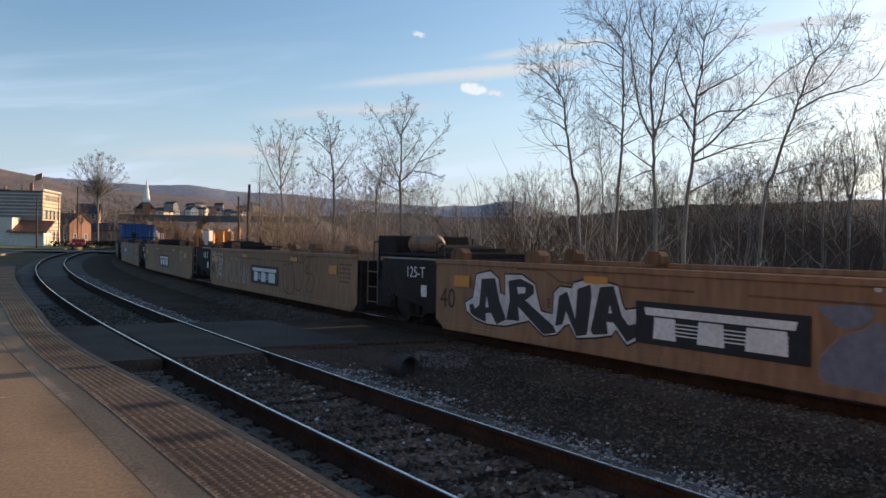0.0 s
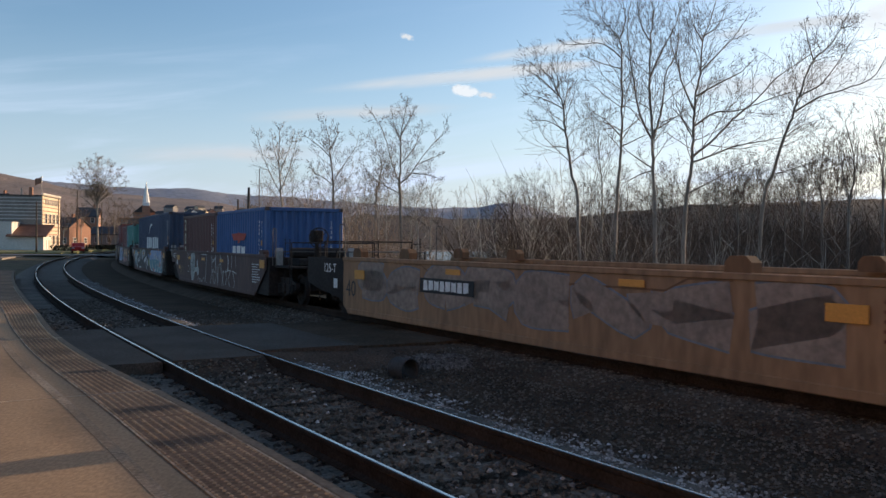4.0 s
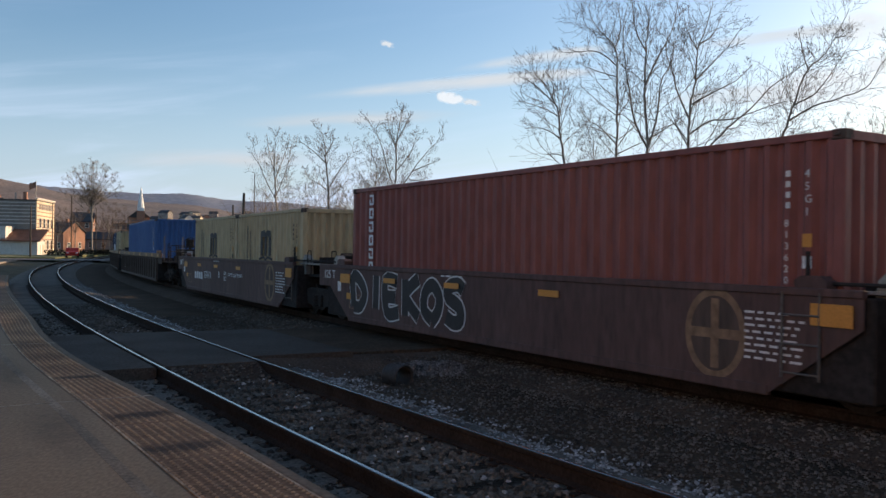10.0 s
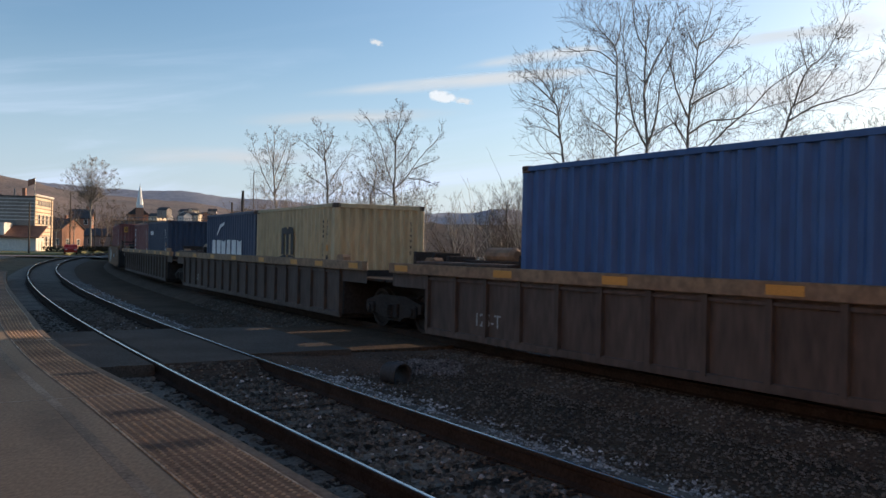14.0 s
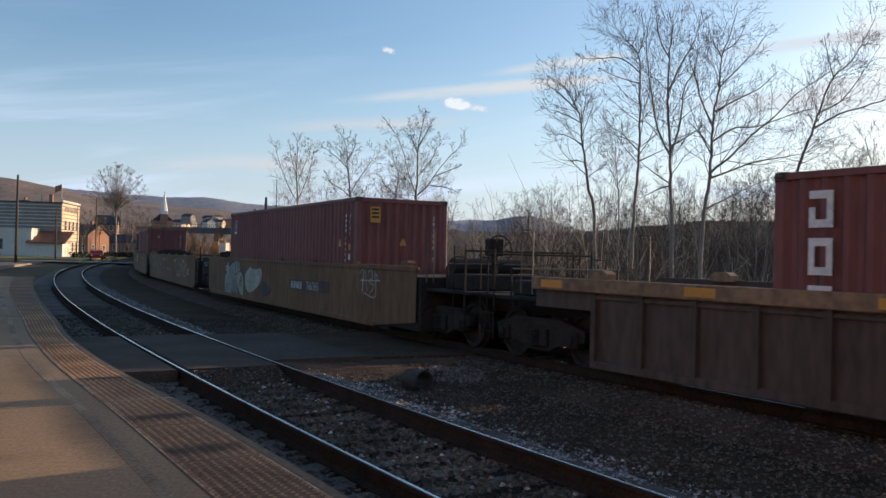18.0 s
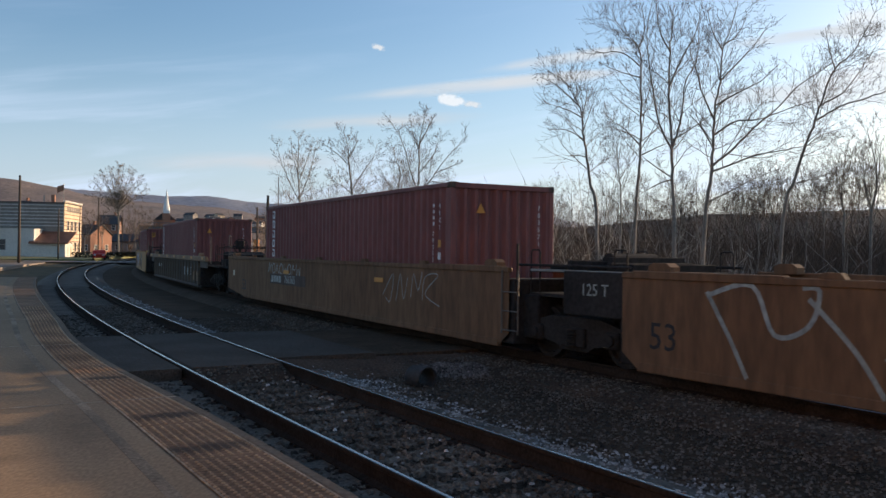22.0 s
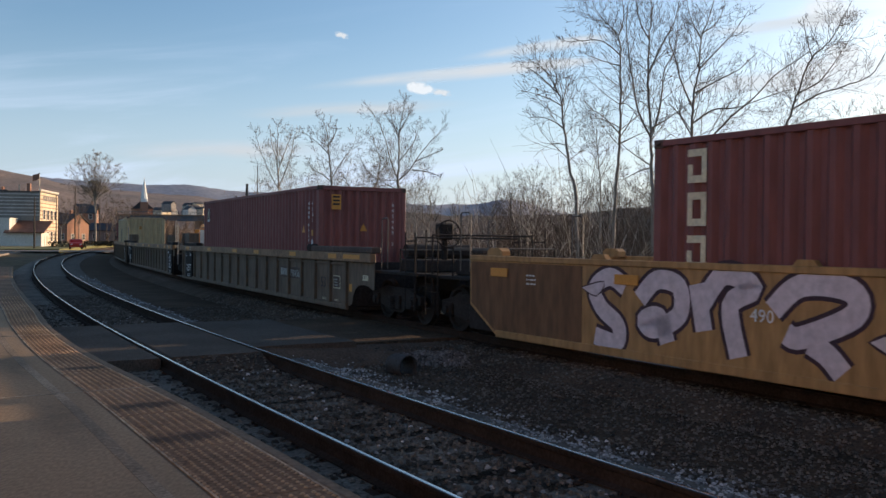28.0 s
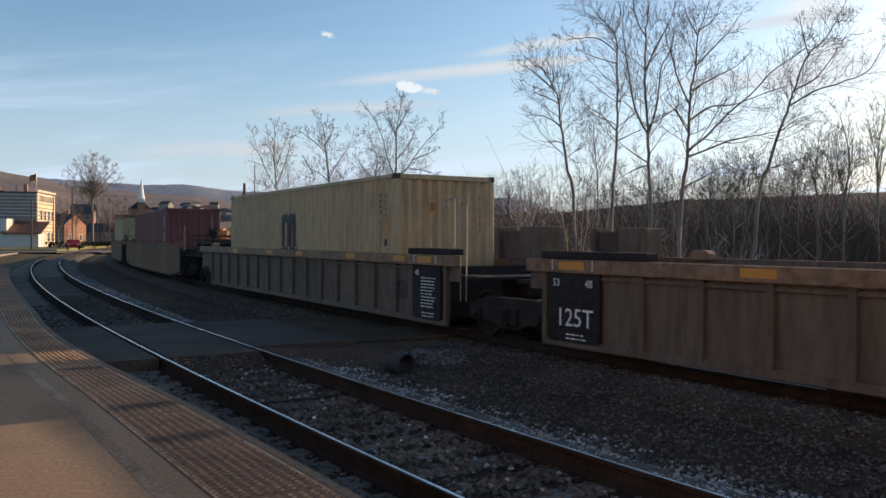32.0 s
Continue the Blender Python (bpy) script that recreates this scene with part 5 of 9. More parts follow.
jt = Geo().tube([(9.0, 0.55, 1.66), (8.9, 0.55, 1.66), (8.05, 0.55, 1.66), (7.97, 0.55, 1.66)], [0.14, 0.2, 0.2, 0.12], 16)
part("air_tank", jt, M_chord, A[2], "tan air tank")
jt = Geo().cbox(9.05, 9.9, -0.9, 0.95, 1.38, 1.84, 0.02)
jt.tube([(8.0, 0.8, 1.46), (9.9, 0.8, 1.46)], 0.03, 6)
part("brake_cabinet", jt, M_black, A[2])

# five-unit maroon wagon with containers
GB = "maroon five-unit well wagon"
B = []
for u0, u1, fr, re in ((69.3, 83.0, "coupler", "joint"), (85.36, 98.89, "joint", "joint"), (101.19, 114.7, "joint", "joint"), (116.62, 130.06, "joint", "joint"), (132.32, 146.0, "joint", "coupler")):
    B.append(place_wagon("maroon", u0, u1, fr, re, "oxide-brown well wagon with white stencils and graffiti", GB))


def maroon_marks(w, L, seed):
    h = L / 2
    y = WELL_Y + 0.001
    word("125 T", 0.27, h + 0.22, WELL_Y - 0.02 + 0.025, 1.04, M_white, w)
    part("joint_plate", Geo().cbox(h - 0.1, h + 0.5, WELL_Y - 0.06, WELL_Y + 0.002, 0.85, 1.35, 0.01), M_maroon, w)
    reflector(w, h - 1.0, 1.06, 0.5, 0.2)
    g = Geo()
    for a, b, c2, d in ((h - 1.2, h - 1.9, 0.40, 0.415), (h - 1.2, h - 1.9, 0.7, 0.715), (h - 1.2, h - 1.215, 0.4, 0.715), (h - 1.885, h - 1.9, 0.4, 0.715)):
        g.box(min(a, b), max(a, b), y, y + 0.003, c2, d)
    part("stencil_frame", g, M_chord, w)
    bars(h - 1.27, 0.67, 0.55, 0.22, 3, y, M_chord, w, seed=seed + 5)
    reflector(w, -h + 0.35, 1.08, 0.5, 0.24)
    for q in (3.6, 1.2, -1.6):
        reflector(w, q, 1.08, 0.5, 0.1)
    bars(-h + 1.48, 1.08, 0.85, 0.6, 8, y, M_white, w, seed=seed)
    bars(1.6, 1.28, 0.9, 0.09, 1, y, M_white, w, seed=seed + 1)
    part("notice", Geo().box(h - 0.74, h - 0.57, y, y + 0.004, 0.76, 0.98), M_white, w, "small white notice")
    part("notice", Geo().box(h - 1.3, h - 1.05, y, y + 0.004, 0.6, 0.74), M_amber, w, "small yellow notice")


for i, w in enumerate(B):
    maroon_marks(w, (13.7, 13.53, 13.51, 13.44, 13.68)[i], 40 + i)
c = place_container(70.12, 76.16, STD, P_blue, "blue steel container with a red bird-shaped emblem")
codes(c, 6.058, STD, "22G1", None, "2038664")
part("emblem", Geo().flat([(0.9, 1.8), (0.66, 1.58), (0.14, 1.58), (0.1, 1.49), (-0.1, 1.49), (-0.14, 1.58), (-0.66, 1.58), (-0.9, 1.8), (-0.05, 1.82), (0, 1.87), (0.05, 1.82)], C_W / 2), P_redlogo, c, "red spread-wing emblem")
logo_blocks(c, 0.79, 1.11, 1.65, 0.29, 3, M_white, C_W / 2, 3)
c = place_container(76.2, 82.26, STD, P_brown, "brown-red steel container with cream upright lettering blocks")
codes(c, 6.058, STD, "22G1", None, "561051", False)
column_blocks(c, 2.65, 2.42, 0.2, 2.2, 4, M_cream, C_W / 2)
c = place_container(85.72, 97.91, HC, P_navy, "navy-blue steel container with large white lettering blocks")
codes(c, 12.192, HC, "45G1", None, "976330 9")
logo_blocks(c, 2.15, 1.15, 2.2, 0.60, 3, M_white, C_W / 2, 7)
logo_blocks(c, -0.21, 1.15, 2.3, 0.60, 3, M_white, C_W / 2, 8)
part("swoosh", Geo().flat([(1.28, 1.93), (1.15, 2.08), (0.85, 2.22), (0.45, 2.33), (0.0, 2.36), (-0.05, 2.42), (0.1, 2.46), (0.55, 2.44), (0.95, 2.30), (1.22, 2.06)], C_W / 2), M_white, c, "white swoosh")
c = place_container(101.3, 107.36, STD, P_green, "sea-green steel container with a white vertical banner")
codes(c, 6.058, STD, "22G1", None, "211560 0")
part("banner", Geo().flat([(2.24, 0.8), (1.86, 0.8), (1.86, 2.12), (2.24, 2.12)], C_W / 2), M_white, c, "white banner")
column_blocks(c, 2.19, 2.06, 0.28, 1.22, 5, P_bluelogo, C_W / 2 + 0.006)
c = place_container(107.42, 113.48, STD, P_dark, "dark red steel container with white codes")
codes(c, 6.058, STD, "22G1", None, "762327")
c = place_container(116.99, 129.18, HC, P_red, "brick-red steel container with white upright lettering blocks")
codes(c, 12.192, HC, "45G1", None, "813620")
column_blocks(c, 5.25, 2.72, 0.2, 1.75, 6, M_white, C_W / 2)
for u0, u1 in ((132.35, 138.41), (138.5, 144.56)):
    c = place_container(u0, u1, STD, P_sand, "sand-yellow steel container with a black emblem")
    codes(c, 6.058, STD, "22G1", G_black, "524876")
    arches(c, 0.55, 1.3, 0.95, 0.75, G_black, C_W / 2)
    column_blocks(c, 1.95, 2.2, 0.12, 1.3, 9, G_black, C_W / 2)
    column_blocks(c, 1.65, 2.05, 0.12, 1.1, 8, G_black, C_W / 2)

spray(B[3], 5.4, 0.3, 4.6, 0.95, "DIEKOS", G_char, G_white, 57, lw=0.03, fat=0.34)
logo_blocks(B[4], 4.42, 0.57, 1.3, 0.26, 4, M_white, WELL_Y + 0.001, 9)
word("237610", 0.34, 2.98, WELL_Y + 0.001, 0.64, M_white, B[4])
word("B", 0.32, 0.94, WELL_Y + 0.001, 0.70, M_white, B[4])
word("LD LMT 124,600 PER UNIT", 0.15, -0.32, WELL_Y + 0.001, 0.79, M_white, B[4])
g = Geo()
for a in (0.0, 0.32):
    g.box(0.2 - a * 0.85 - 0.012, 0.2 - a * 0.85, WELL_Y, WELL_Y + 0.004, 0.63, 0.91)
for a in (0.63, 0.898):
    g.box(-0.08, 0.2, WELL_Y, WELL_Y + 0.004, a, a + 0.015)
part("stencil_frame", g, M_white, B[4])
word("PLATE", 0.07, 0.17, WELL_Y + 0.001, 0.82, M_white, B[4])
word("H", 0.14, 0.11, WELL_Y + 0.001, 0.67, M_white, B[4])
for w, xx in ((B[3], -4.8), (B[4], -4.8), (B[2], -4.8)):
    g = Geo()
    g.ribbon([(xx + 0.42 * math.cos(a), 0.76 + 0.5 * math.sin(a)) for a in [k * math.pi / 16 for k in range(32)]], 0.09, WELL_Y + 0.004, True)
    part("emblem_disc", Geo().flat([(xx + 0.44 * math.cos(a), 0.76 + 0.52 * math.sin(a)) for a in [k * math.pi / 12 for k in range(24)]], WELL_Y, 0.0015), M_dark, w)
    g.box(xx - 0.42, xx + 0.42, WELL_Y, WELL_Y + 0.003, 0.70, 0.82)
    g.box(xx - 0.06, xx + 0.06, WELL_Y, WELL_Y + 0.0025, 0.34, 1.18)
    part("emblem", g, M_chord, w, "faded round emblem")

# three-unit dark ribbed wagon
GC = "dark ribbed three-unit well wagon"
C3 = []
for u0, u1, fr, re in ((150.9, 170.55, "coupler", "short"), (171.7, 190.5, "short", "short"), (191.66, 210.5, "short", "coupler")):
    C3.append(place_wagon("dark", u0, u1, fr, re, "grimy dark ribbed well wagon with a tan top beam", GC))
for i, w in enumerate(C3):
    L = (19.65, 18.8, 18.84)[i]
    for q in (-L / 2 + 0.5, -L / 2 + 2.6, -5, -2.2, 0.7, 3.4, 6.0, L / 2 - 0.5):
        reflector(w, q, 1.32, 0.5, 0.12, WELL_Y + 0.046)
    if i < 2:
        word("125-T", 0.32, L / 2 - 2.9, WELL_Y - 0.055, 0.40, G_silver, w)
for w in (C3[0], C3[1]):
    tk = Geo().tube([(7.5, 0.7, 1.62), (7.42, 0.7, 1.62), (6.7, 0.7, 1.62), (6.62, 0.7, 1.62)], [0.08, 0.14, 0.14, 0.09], 14)
    part("air_tank", tk, M_chord, w, "tan air tank")
    pp = Geo().tube([(9.4, 0.9, 1.5), (5.9, 0.9, 1.5)], 0.025, 6)
    for q in (9.3, 8.6, 8.1, 5.9):
        pp.cbox(q - 0.06, q + 0.06, 0.6, 1.2, 1.2, 1.55 + 0.12 * ((q * 3) % 1), 0.015)
    part("brake_piping", pp, M_black, w)
    part("cover_plate", Geo().cbox(5.9, 8.8, WELL_Y - 0.3, WELL_Y + 0.02, 1.425, 1.48, 0.012), M_dark, w, "rusty cover plate")
bogie(C3[0], 19.65 / 2 + 0.58)
bogie(C3[1], 18.8 / 2 + 0.58)
c = place_container(154.32, 166.42, HC, P_blue, "bright blue steel container")
codes(c, 12.192, HC, "45G1", None, "805511")
c = place_container(173.95, 180.0, STD, P_sand, "sand-yellow steel container with a black emblem")
codes(c, 6.058, STD, "22G1", G_black, "524990")
arches(c, 0.75, 1.3, 0.95, 0.75, G_black, C_W / 2)
c = place_container(180.1, 186.2, STD, P_navy, "navy-blue steel container with white lettering blocks")
logo_blocks(c, 2.2, 1.15, 3.9, 0.55, 6, M_white, C_W / 2, 7)
part("swoosh", Geo().flat([(1.5, 1.85), (1.1, 2.1), (0.6, 2.2), (0.55, 2.3), (1.15, 2.22), (1.55, 1.9)], C_W / 2), M_white, c, "white swoosh")
c = place_container(193.98, 200.04, STD, P_sea, "steel-blue container with small white lettering blocks")
codes(c, 6.058, STD, "22G1", None, "611074")
logo_blocks(c, 2.09, 1.96, 0.97, 0.19, 5, M_white, C_W / 2, 4)
part("logo_patch", Geo().flat([(2.38, 1.99), (2.14, 1.99), (2.14, 2.12), (2.38, 2.12)], C_W / 2), G_rust, c, "dull red patch beside the lettering blocks")
c = place_container(200.08, 206.14, STD, P_dark, "dark red steel container with white letters down its side")
codes(c, 6.058, STD, "22G1", None, "318533", False)
column_blocks(c, 2.55, 2.35, 0.3, 1.6, 3, M_white, C_W / 2)

# three-unit brown wagon
GD = "brown three-unit well wagon"
D = []
for u0, u1, fr, re in ((214.4, 232.7, "coupler", "joint"), (235.6, 252.7, "joint", "joint"), (255.4, 274.0, "joint", "coupler")):
    D.append(place_wagon("brown", u0, u1, fr, re, "faded brown smooth-sided well wagon with graffiti", GD))
c = place_container(218.0, 230.19, HC, P_dark, "dark red steel container with a blue and yellow sign")
codes(c, 12.192, HC, "45G1", None, "799556 5")
notice(c, 12.192, 2.5, 0.75, 0.42)
triangle(c, 12.192, 1.75, 0.0)
triangle(c, 12.192, 1.7, 0, True)
sg = part("sign", Geo().flat([(5.5, 2.14), (5.18, 2.14), (5.18, 2.6), (5.5, 2.6)], C_W / 2), M_white, c, "white-edged blue sign")
part("sign_face", Geo().flat([(5.48, 2.22), (5.2, 2.22), (5.2, 2.585), (5.48, 2.585)], C_W / 2 + 0.005), P_bluelogo, sg)
part("sign_mark", Geo().flat([(5.43, 2.26), (5.37, 2.26), (5.25, 2.49), (5.25, 2.54), (5.38, 2.51)], C_W / 2 + 0.01), M_amber, sg)
c = place_container(257.8, 269.95, HC, P_dark, "dark red steel container with white upright lettering blocks")
codes(c, 12.192, HC, "45G1", None, "703571")
triangle(c, 12.192, 2.3, 0.55)
column_blocks(c, 5.35, 2.72, 0.2, 1.75, 6, M_white, C_W / 2)
for i, w in enumerate(D):
    L = (18.3, 17.1, 18.6)[i]
    h = L / 2
    if i < 2:
        word("125 T", 0.25, h + 0.9, WELL_Y - 0.02, 1.1, G_silver, w)
        part("joint_plate", Geo().cbox(h - 0.1, h + 1.3, WELL_Y - 0.09, WELL_Y - 0.03, 0.8, 1.45, 0.01), M_black, w)
        word("53", 0.52, h - 0.5, WELL_Y + 0.001, 0.45, G_black, w)
    part("cover_plate", Geo().cbox(h - 2.6, h - 0.2, WELL_Y - 0.1, WELL_Y + 0.03, 1.38, 1.49, 0.012), M_brown, w)
    part("cover_plate", Geo().cbox(-h + 0.2, -h + 2.9, WELL_Y - 0.1, WELL_Y + 0.03, 1.38, 1.49, 0.012), M_brown, w)
for q in (-5.2, -2.4, 1.6):
    reflector(D[1], q, 1.2, 0.42, 0.1)
part("number_plate_panel", Geo().flat([(-0.95, 0.66), (-4.2, 0.70), (-4.2, 1.0), (-0.95, 0.96)], WELL_Y), M_dark, D[0])
logo_blocks(D[0], -1.1, 0.72, 1.0, 0.2, 4, G_silver, WELL_Y + 0.006, 3)
word("766365", 0.33, -2.4, WELL_Y + 0.006, 0.72, G_silver, D[0])
for q in (2.62, -3.98):
    reflector(D[2], q, 1.08, 0.48, 0.1)
word("53", 0.5, 7.45, WELL_Y + 0.001, 0.38, G_black, D[2])
part("notice", Geo().box(8.43, 8.62, WELL_Y, WELL_Y + 0.004, 0.81, 1.0), M_cream, D[2], "small pale notice")
word("607", 0.45, -6.2, WELL_Y + 0.001, 0.6, G_silver, D[1])
logo_blocks(D[1], 2.6, 0.6, 1.9, 0.5, 3, G_rust, WELL_Y + 0.002, 5)
scrawl(D[2], 4.45, 1.0, 3.0, 0.32, 8, G_silver, 67, 0.035)
part("number_plate_panel", Geo().flat([(4.25, 0.70), (1.0, 0.70), (1.0, 1.0), (4.25, 1.0)], WELL_Y), M_dark, D[2])
logo_blocks(D[2], 4.1, 0.75, 1.0, 0.2, 4, G_silver, WELL_Y + 0.006, 3)
word("766365", 0.33, 2.85, WELL_Y + 0.006, 0.75, G_silver, D[2])

# single grey ribbed wagon
E1 = place_wagon("grey", 278.0, 298.2, "coupler", "coupler", "weathered grey ribbed well wagon with a tan top beam", "single well wagons")
for q in (-9.4, -6.5, -4.2, -0.8, 1.9, 5.4, 9.3):
    reflector(E1, q, 1.34, 0.5, 0.1, WELL_Y + 0.046)
word("53", 0.52, -5.5, WELL_Y - 0.055, 0.55, G_silver, E1)
word("655694", 0.26, 5.3, WELL_Y - 0.055, 0.72, M_white, E1)
logo_blocks(E1, 6.5, 0.72, 0.9, 0.18, 3, M_white, WELL_Y - 0.055, 3)
logo_blocks(E1, -3.6, 0.52, 1.6, 0.4, 3, G_silver, WELL_Y - 0.055, 5)
for q in (-6.5, -7.4):
    part("notice", Geo().box(q - 0.25, q + 0.25, WELL_Y - 0.058, WELL_Y - 0.05, 0.35, 0.75), M_chord, E1, "faded stencilled panel")
c = place_container(281.65, 293.85, HC, P_dark, "dark red steel container with white upright lettering blocks")
codes(c, 12.192, HC, "45G1", None, "813623")
triangle(c, 12.192, 2.25, 0.65)
column_blocks(c, 5.5, 2.72, 0.2, 1.75, 6, M_white, C_W / 2)

# single bright yellow wagon
F1 = place_wagon("bright", 302.5, 322.0, "coupler", "coupler", "yellow well wagon with a large white graffiti piece", "single well wagons")
for q in (8.9, 6.0, 0.6, -5.5):
    reflector(F1, q, 1.2, 0.45, 0.14)
bars(8.2, 1.2, 0.3, 0.2, 3, WELL_Y + 0.005, M_white, F1, seed=3)
c = place_container(305.72, 317.9, HC, P_dark, "dark red steel container with cream upright lettering blocks")
codes(c, 12.192, HC, "45G1", None, "776034")
notice(c, 12.192, 2.5, 0.75, 0.36)
column_blocks(c, 5.5, 2.72, 0.3, 2.2, 4, M_cream, C_W / 2)
part("end_patch", Geo().flat([(9.72, 0.66), (9.0, 0.2), (6.9, 0.2), (6.9, 1.36), (9.72, 1.36)], WELL_Y, 0.002), M_brown, F1, "brown painted end")
logo_blocks(F1, 0.51, 0.36, 1.67, 0.62, 3, M_maroon, WELL_Y + 0.002, 5)

# three-unit tan ribbed wagon
GG = "tan ribbed three-unit well wagon"
Gw = []
for u0, u1, fr, re in ((325.8, 344.9, "coupler", "short"), (346.6, 364.3, "short", "short"), (366.3, 384.6, "short", "coupler")):
    Gw.append(place_wagon("tan", u0, u1, fr, re, "dusty tan ribbed well wagon with black stencil panels", GG))
for i, w in enumerate(Gw):
    L = (19.1, 17.7, 18.3)[i]
    h = L / 2
    for q in (-h + 2.2, -4.5, -1.2, 1.2, 4.6):
        reflector(w, q, 1.33, 0.5, 0.11, WELL_Y + 0.046)
    for e in ((1, -1) if i == 1 else ((1,) if i == 0 else (-1,))):
        x0 = {(0, 1): 8.58, (1, 1): 8.34, (1, -1): -7.45, (2, -1): -7.47}[i, e]
        part("cover_plate", Geo().cbox(*sorted((x0 + 0.15, x0 - 2.0 if e > 0 else x0 - 1.6)), WELL_Y - 0.2, WELL_Y + 0.04, 1.425, 1.54, 0.015), M_black, w, "sooty cover plate")
        part("stencil_panel", Geo().cbox(x0 - 1.1, x0, WELL_Y - 0.05, WELL_Y + 0.012, 0.2, 1.3, 0.008), M_black, w, "black panel with white stencils")
        reflector(w, x0 - 0.55, 1.33, 0.55, 0.12, WELL_Y + 0.05)
        for q in (0.12, 0.98):
            part("stripe", Geo().box(x0 - q - 0.02, x0 - q, WELL_Y + 0.046, WELL_Y + 0.052, 1.26, 1.41), M_white, w)
        if e > 0:
            word("125T", 0.38, x0 - 0.18, WELL_Y + 0.013, 0.44, M_white, w)
            word("53", 0.16, x0 - 0.1, WELL_Y + 0.013, 1.02, M_white, w)
            word("48", 0.16, x0 - 0.8, WELL_Y + 0.013, 1.02, M_white, w)
        else:
            word("48", 0.16, x0 - 0.1, WELL_Y + 0.013, 1.02, M_white, w)
            word("53", 0.5, x0 + 0.78, WELL_Y + 0.014, 0.55, G_black, w)
            bars(x0 - 0.35, 1.0, 0.62, 0.6, 10, WELL_Y + 0.013, M_white, w, seed=i)
        bars(x0 - 0.4, 0.34, 0.5, 0.12, 2, WELL_Y + 0.013, M_white, w, seed=i)
    if i < 2:
        for sd in (1, -1):
            bx = 9.2 if i == 0 else 9.1
            bxg = Geo().cbox(bx - 0.5, bx + 0.15, sd * 1.1 - 0.2, sd * 1.1 + 0.2, 1.38, 1.92, 0.015)
            part("guide_box", bxg, M_tan, w, "tan steel guide box")
            # Solid dark box: the shade inside the guide's opening, put into colour
            part("guide_recess_shade", Geo().cbox(bx + 0.15, bx + 0.8, sd * 1.1 - 0.16, sd * 1.1 + 0.12, 1.38, 1.86, 0.015), M_dark, w)
            part("guide_lip", Geo().cbox(bx + 0.72, bx + 0.86, sd * 1.1 - 0.2, sd * 1.1 + 0.2, 1.38, 1.92, 0.01), M_tan, w)
    if i > 0:
        grab(w, -8.6, 1.28, 1.3, 2.45, 0.34)
        grab(w, -9.1, 1.28, 0.6, 2.35, 0.2)
part("number_plate_panel", Geo().flat([(-3.2, 0.68), (-4.9, 0.68), (-4.9, 0.97), (-3.2, 0.97)], WELL_Y - 0.058), M_dark, Gw[0])
word("790456", 0.27, -4.0, WELL_Y - 0.05, 0.72, G_silver, Gw[0])
logo_blocks(Gw[0], -3.25, 0.73, 0.62, 0.2, 4, G_silver, WELL_Y - 0.05, 3)
# marks at the leading end
word("53", 0.36, -6.35, WELL_Y - 0.05, 0.56, G_black, Gw[0])
part("notice", Geo().box(-7.6, -7.18, WELL_Y - 0.064, WELL_Y - 0.056, 0.57, 0.87), M_cream, Gw[0], "pale framed notice")
part("notice_face", Geo().box(-7.58, -7.2, WELL_Y - 0.06, WELL_Y - 0.054, 0.59, 0.85), M_dark, Gw[0])
bars(-7.24, 0.8, 0.3, 0.2, 3, WELL_Y - 0.052, G_silver, Gw[0], seed=8)
part("notice", Geo().box(-9.22, -8.93, WELL_Y - 0.058, WELL_Y - 0.05, 0.82, 0.94), M_cream, Gw[0], "small white notice")
bars(-8.96, 0.92, 0.23, 0.06, 2, WELL_Y - 0.048, G_black, Gw[0], seed=9)
part("notice", Geo().box(-8.33, -8.17, WELL_Y - 0.058, WELL_Y - 0.05, 0.54, 0.71), M_amber, Gw[0], "small yellow notice")
for q in (-6.46, -7.29):
    bars(q, 0.32, 0.3, 0.06, 2, WELL_Y - 0.05, M_cream, Gw[0], seed=11)
reflector(Gw[0], -8.5, 1.33, 0.95, 0.1, WELL_Y + 0.046)
for sd in (1, -1):
    part("cover_plate", Geo().cbox(-9.6, -5.75, sd * (WELL_Y - 0.08) - 0.11, sd * (WELL_Y - 0.08) + 0.11, 1.425, 1.56, 0.02), M_dark, Gw[0], "sooty cover plate")
    part("plate_edge", Geo().cbox(-5.9, -5.6, sd * (WELL_Y - 0.06) - 0.12, sd * (WELL_Y - 0.06) + 0.12, 1.4, 1.6, 0.05), M_black, Gw[0])
logo_blocks(Gw[1], 1.0, 0.55, 2.6, 0.6, 3, M_maroon, WELL_Y - 0.03, 5)
bogie(Gw[0], 19.1 / 2 + 0.85)
bogie(Gw[1], 17.7 / 2 + 1.0)
c = place_container(329.45, 341.65, HC, P_dark, "dark red steel container with a black and white sign")
codes(c, 12.192, HC, "45G1", None, "865469 3")
notice(c, 12.192, 2.5, 0.75, 0.42)
triangle(c, 12.192, 1.75, 0.0)
triangle(c, 12.192, 1.7, 0, True)
sg = part("sign", Geo().flat([(5.5, 2.14), (5.18, 2.14), (5.18, 2.6), (5.5, 2.6)], C_W / 2), M_white, c, "white-edged dark sign")
part("sign_face", Geo().flat([(5.48, 2.22), (5.2, 2.22), (5.2, 2.585), (5.48, 2.585)], C_W / 2 + 0.005), G_black, sg)
part("sign_mark", Geo().flat([(5.43, 2.26), (5.37, 2.26), (5.25, 2.49), (5.25, 2.54), (5.38, 2.51)], C_W / 2 + 0.01), M_cream, sg)
c = place_container(369.1, 381.3, HC, P_sand, "sand-yellow steel container with a black emblem")
codes(c, 12.192, HC, "45G1", G_black, "610322")
arches(c, 1.0, 1.3, 1.1, 0.9, G_black, C_W / 2)
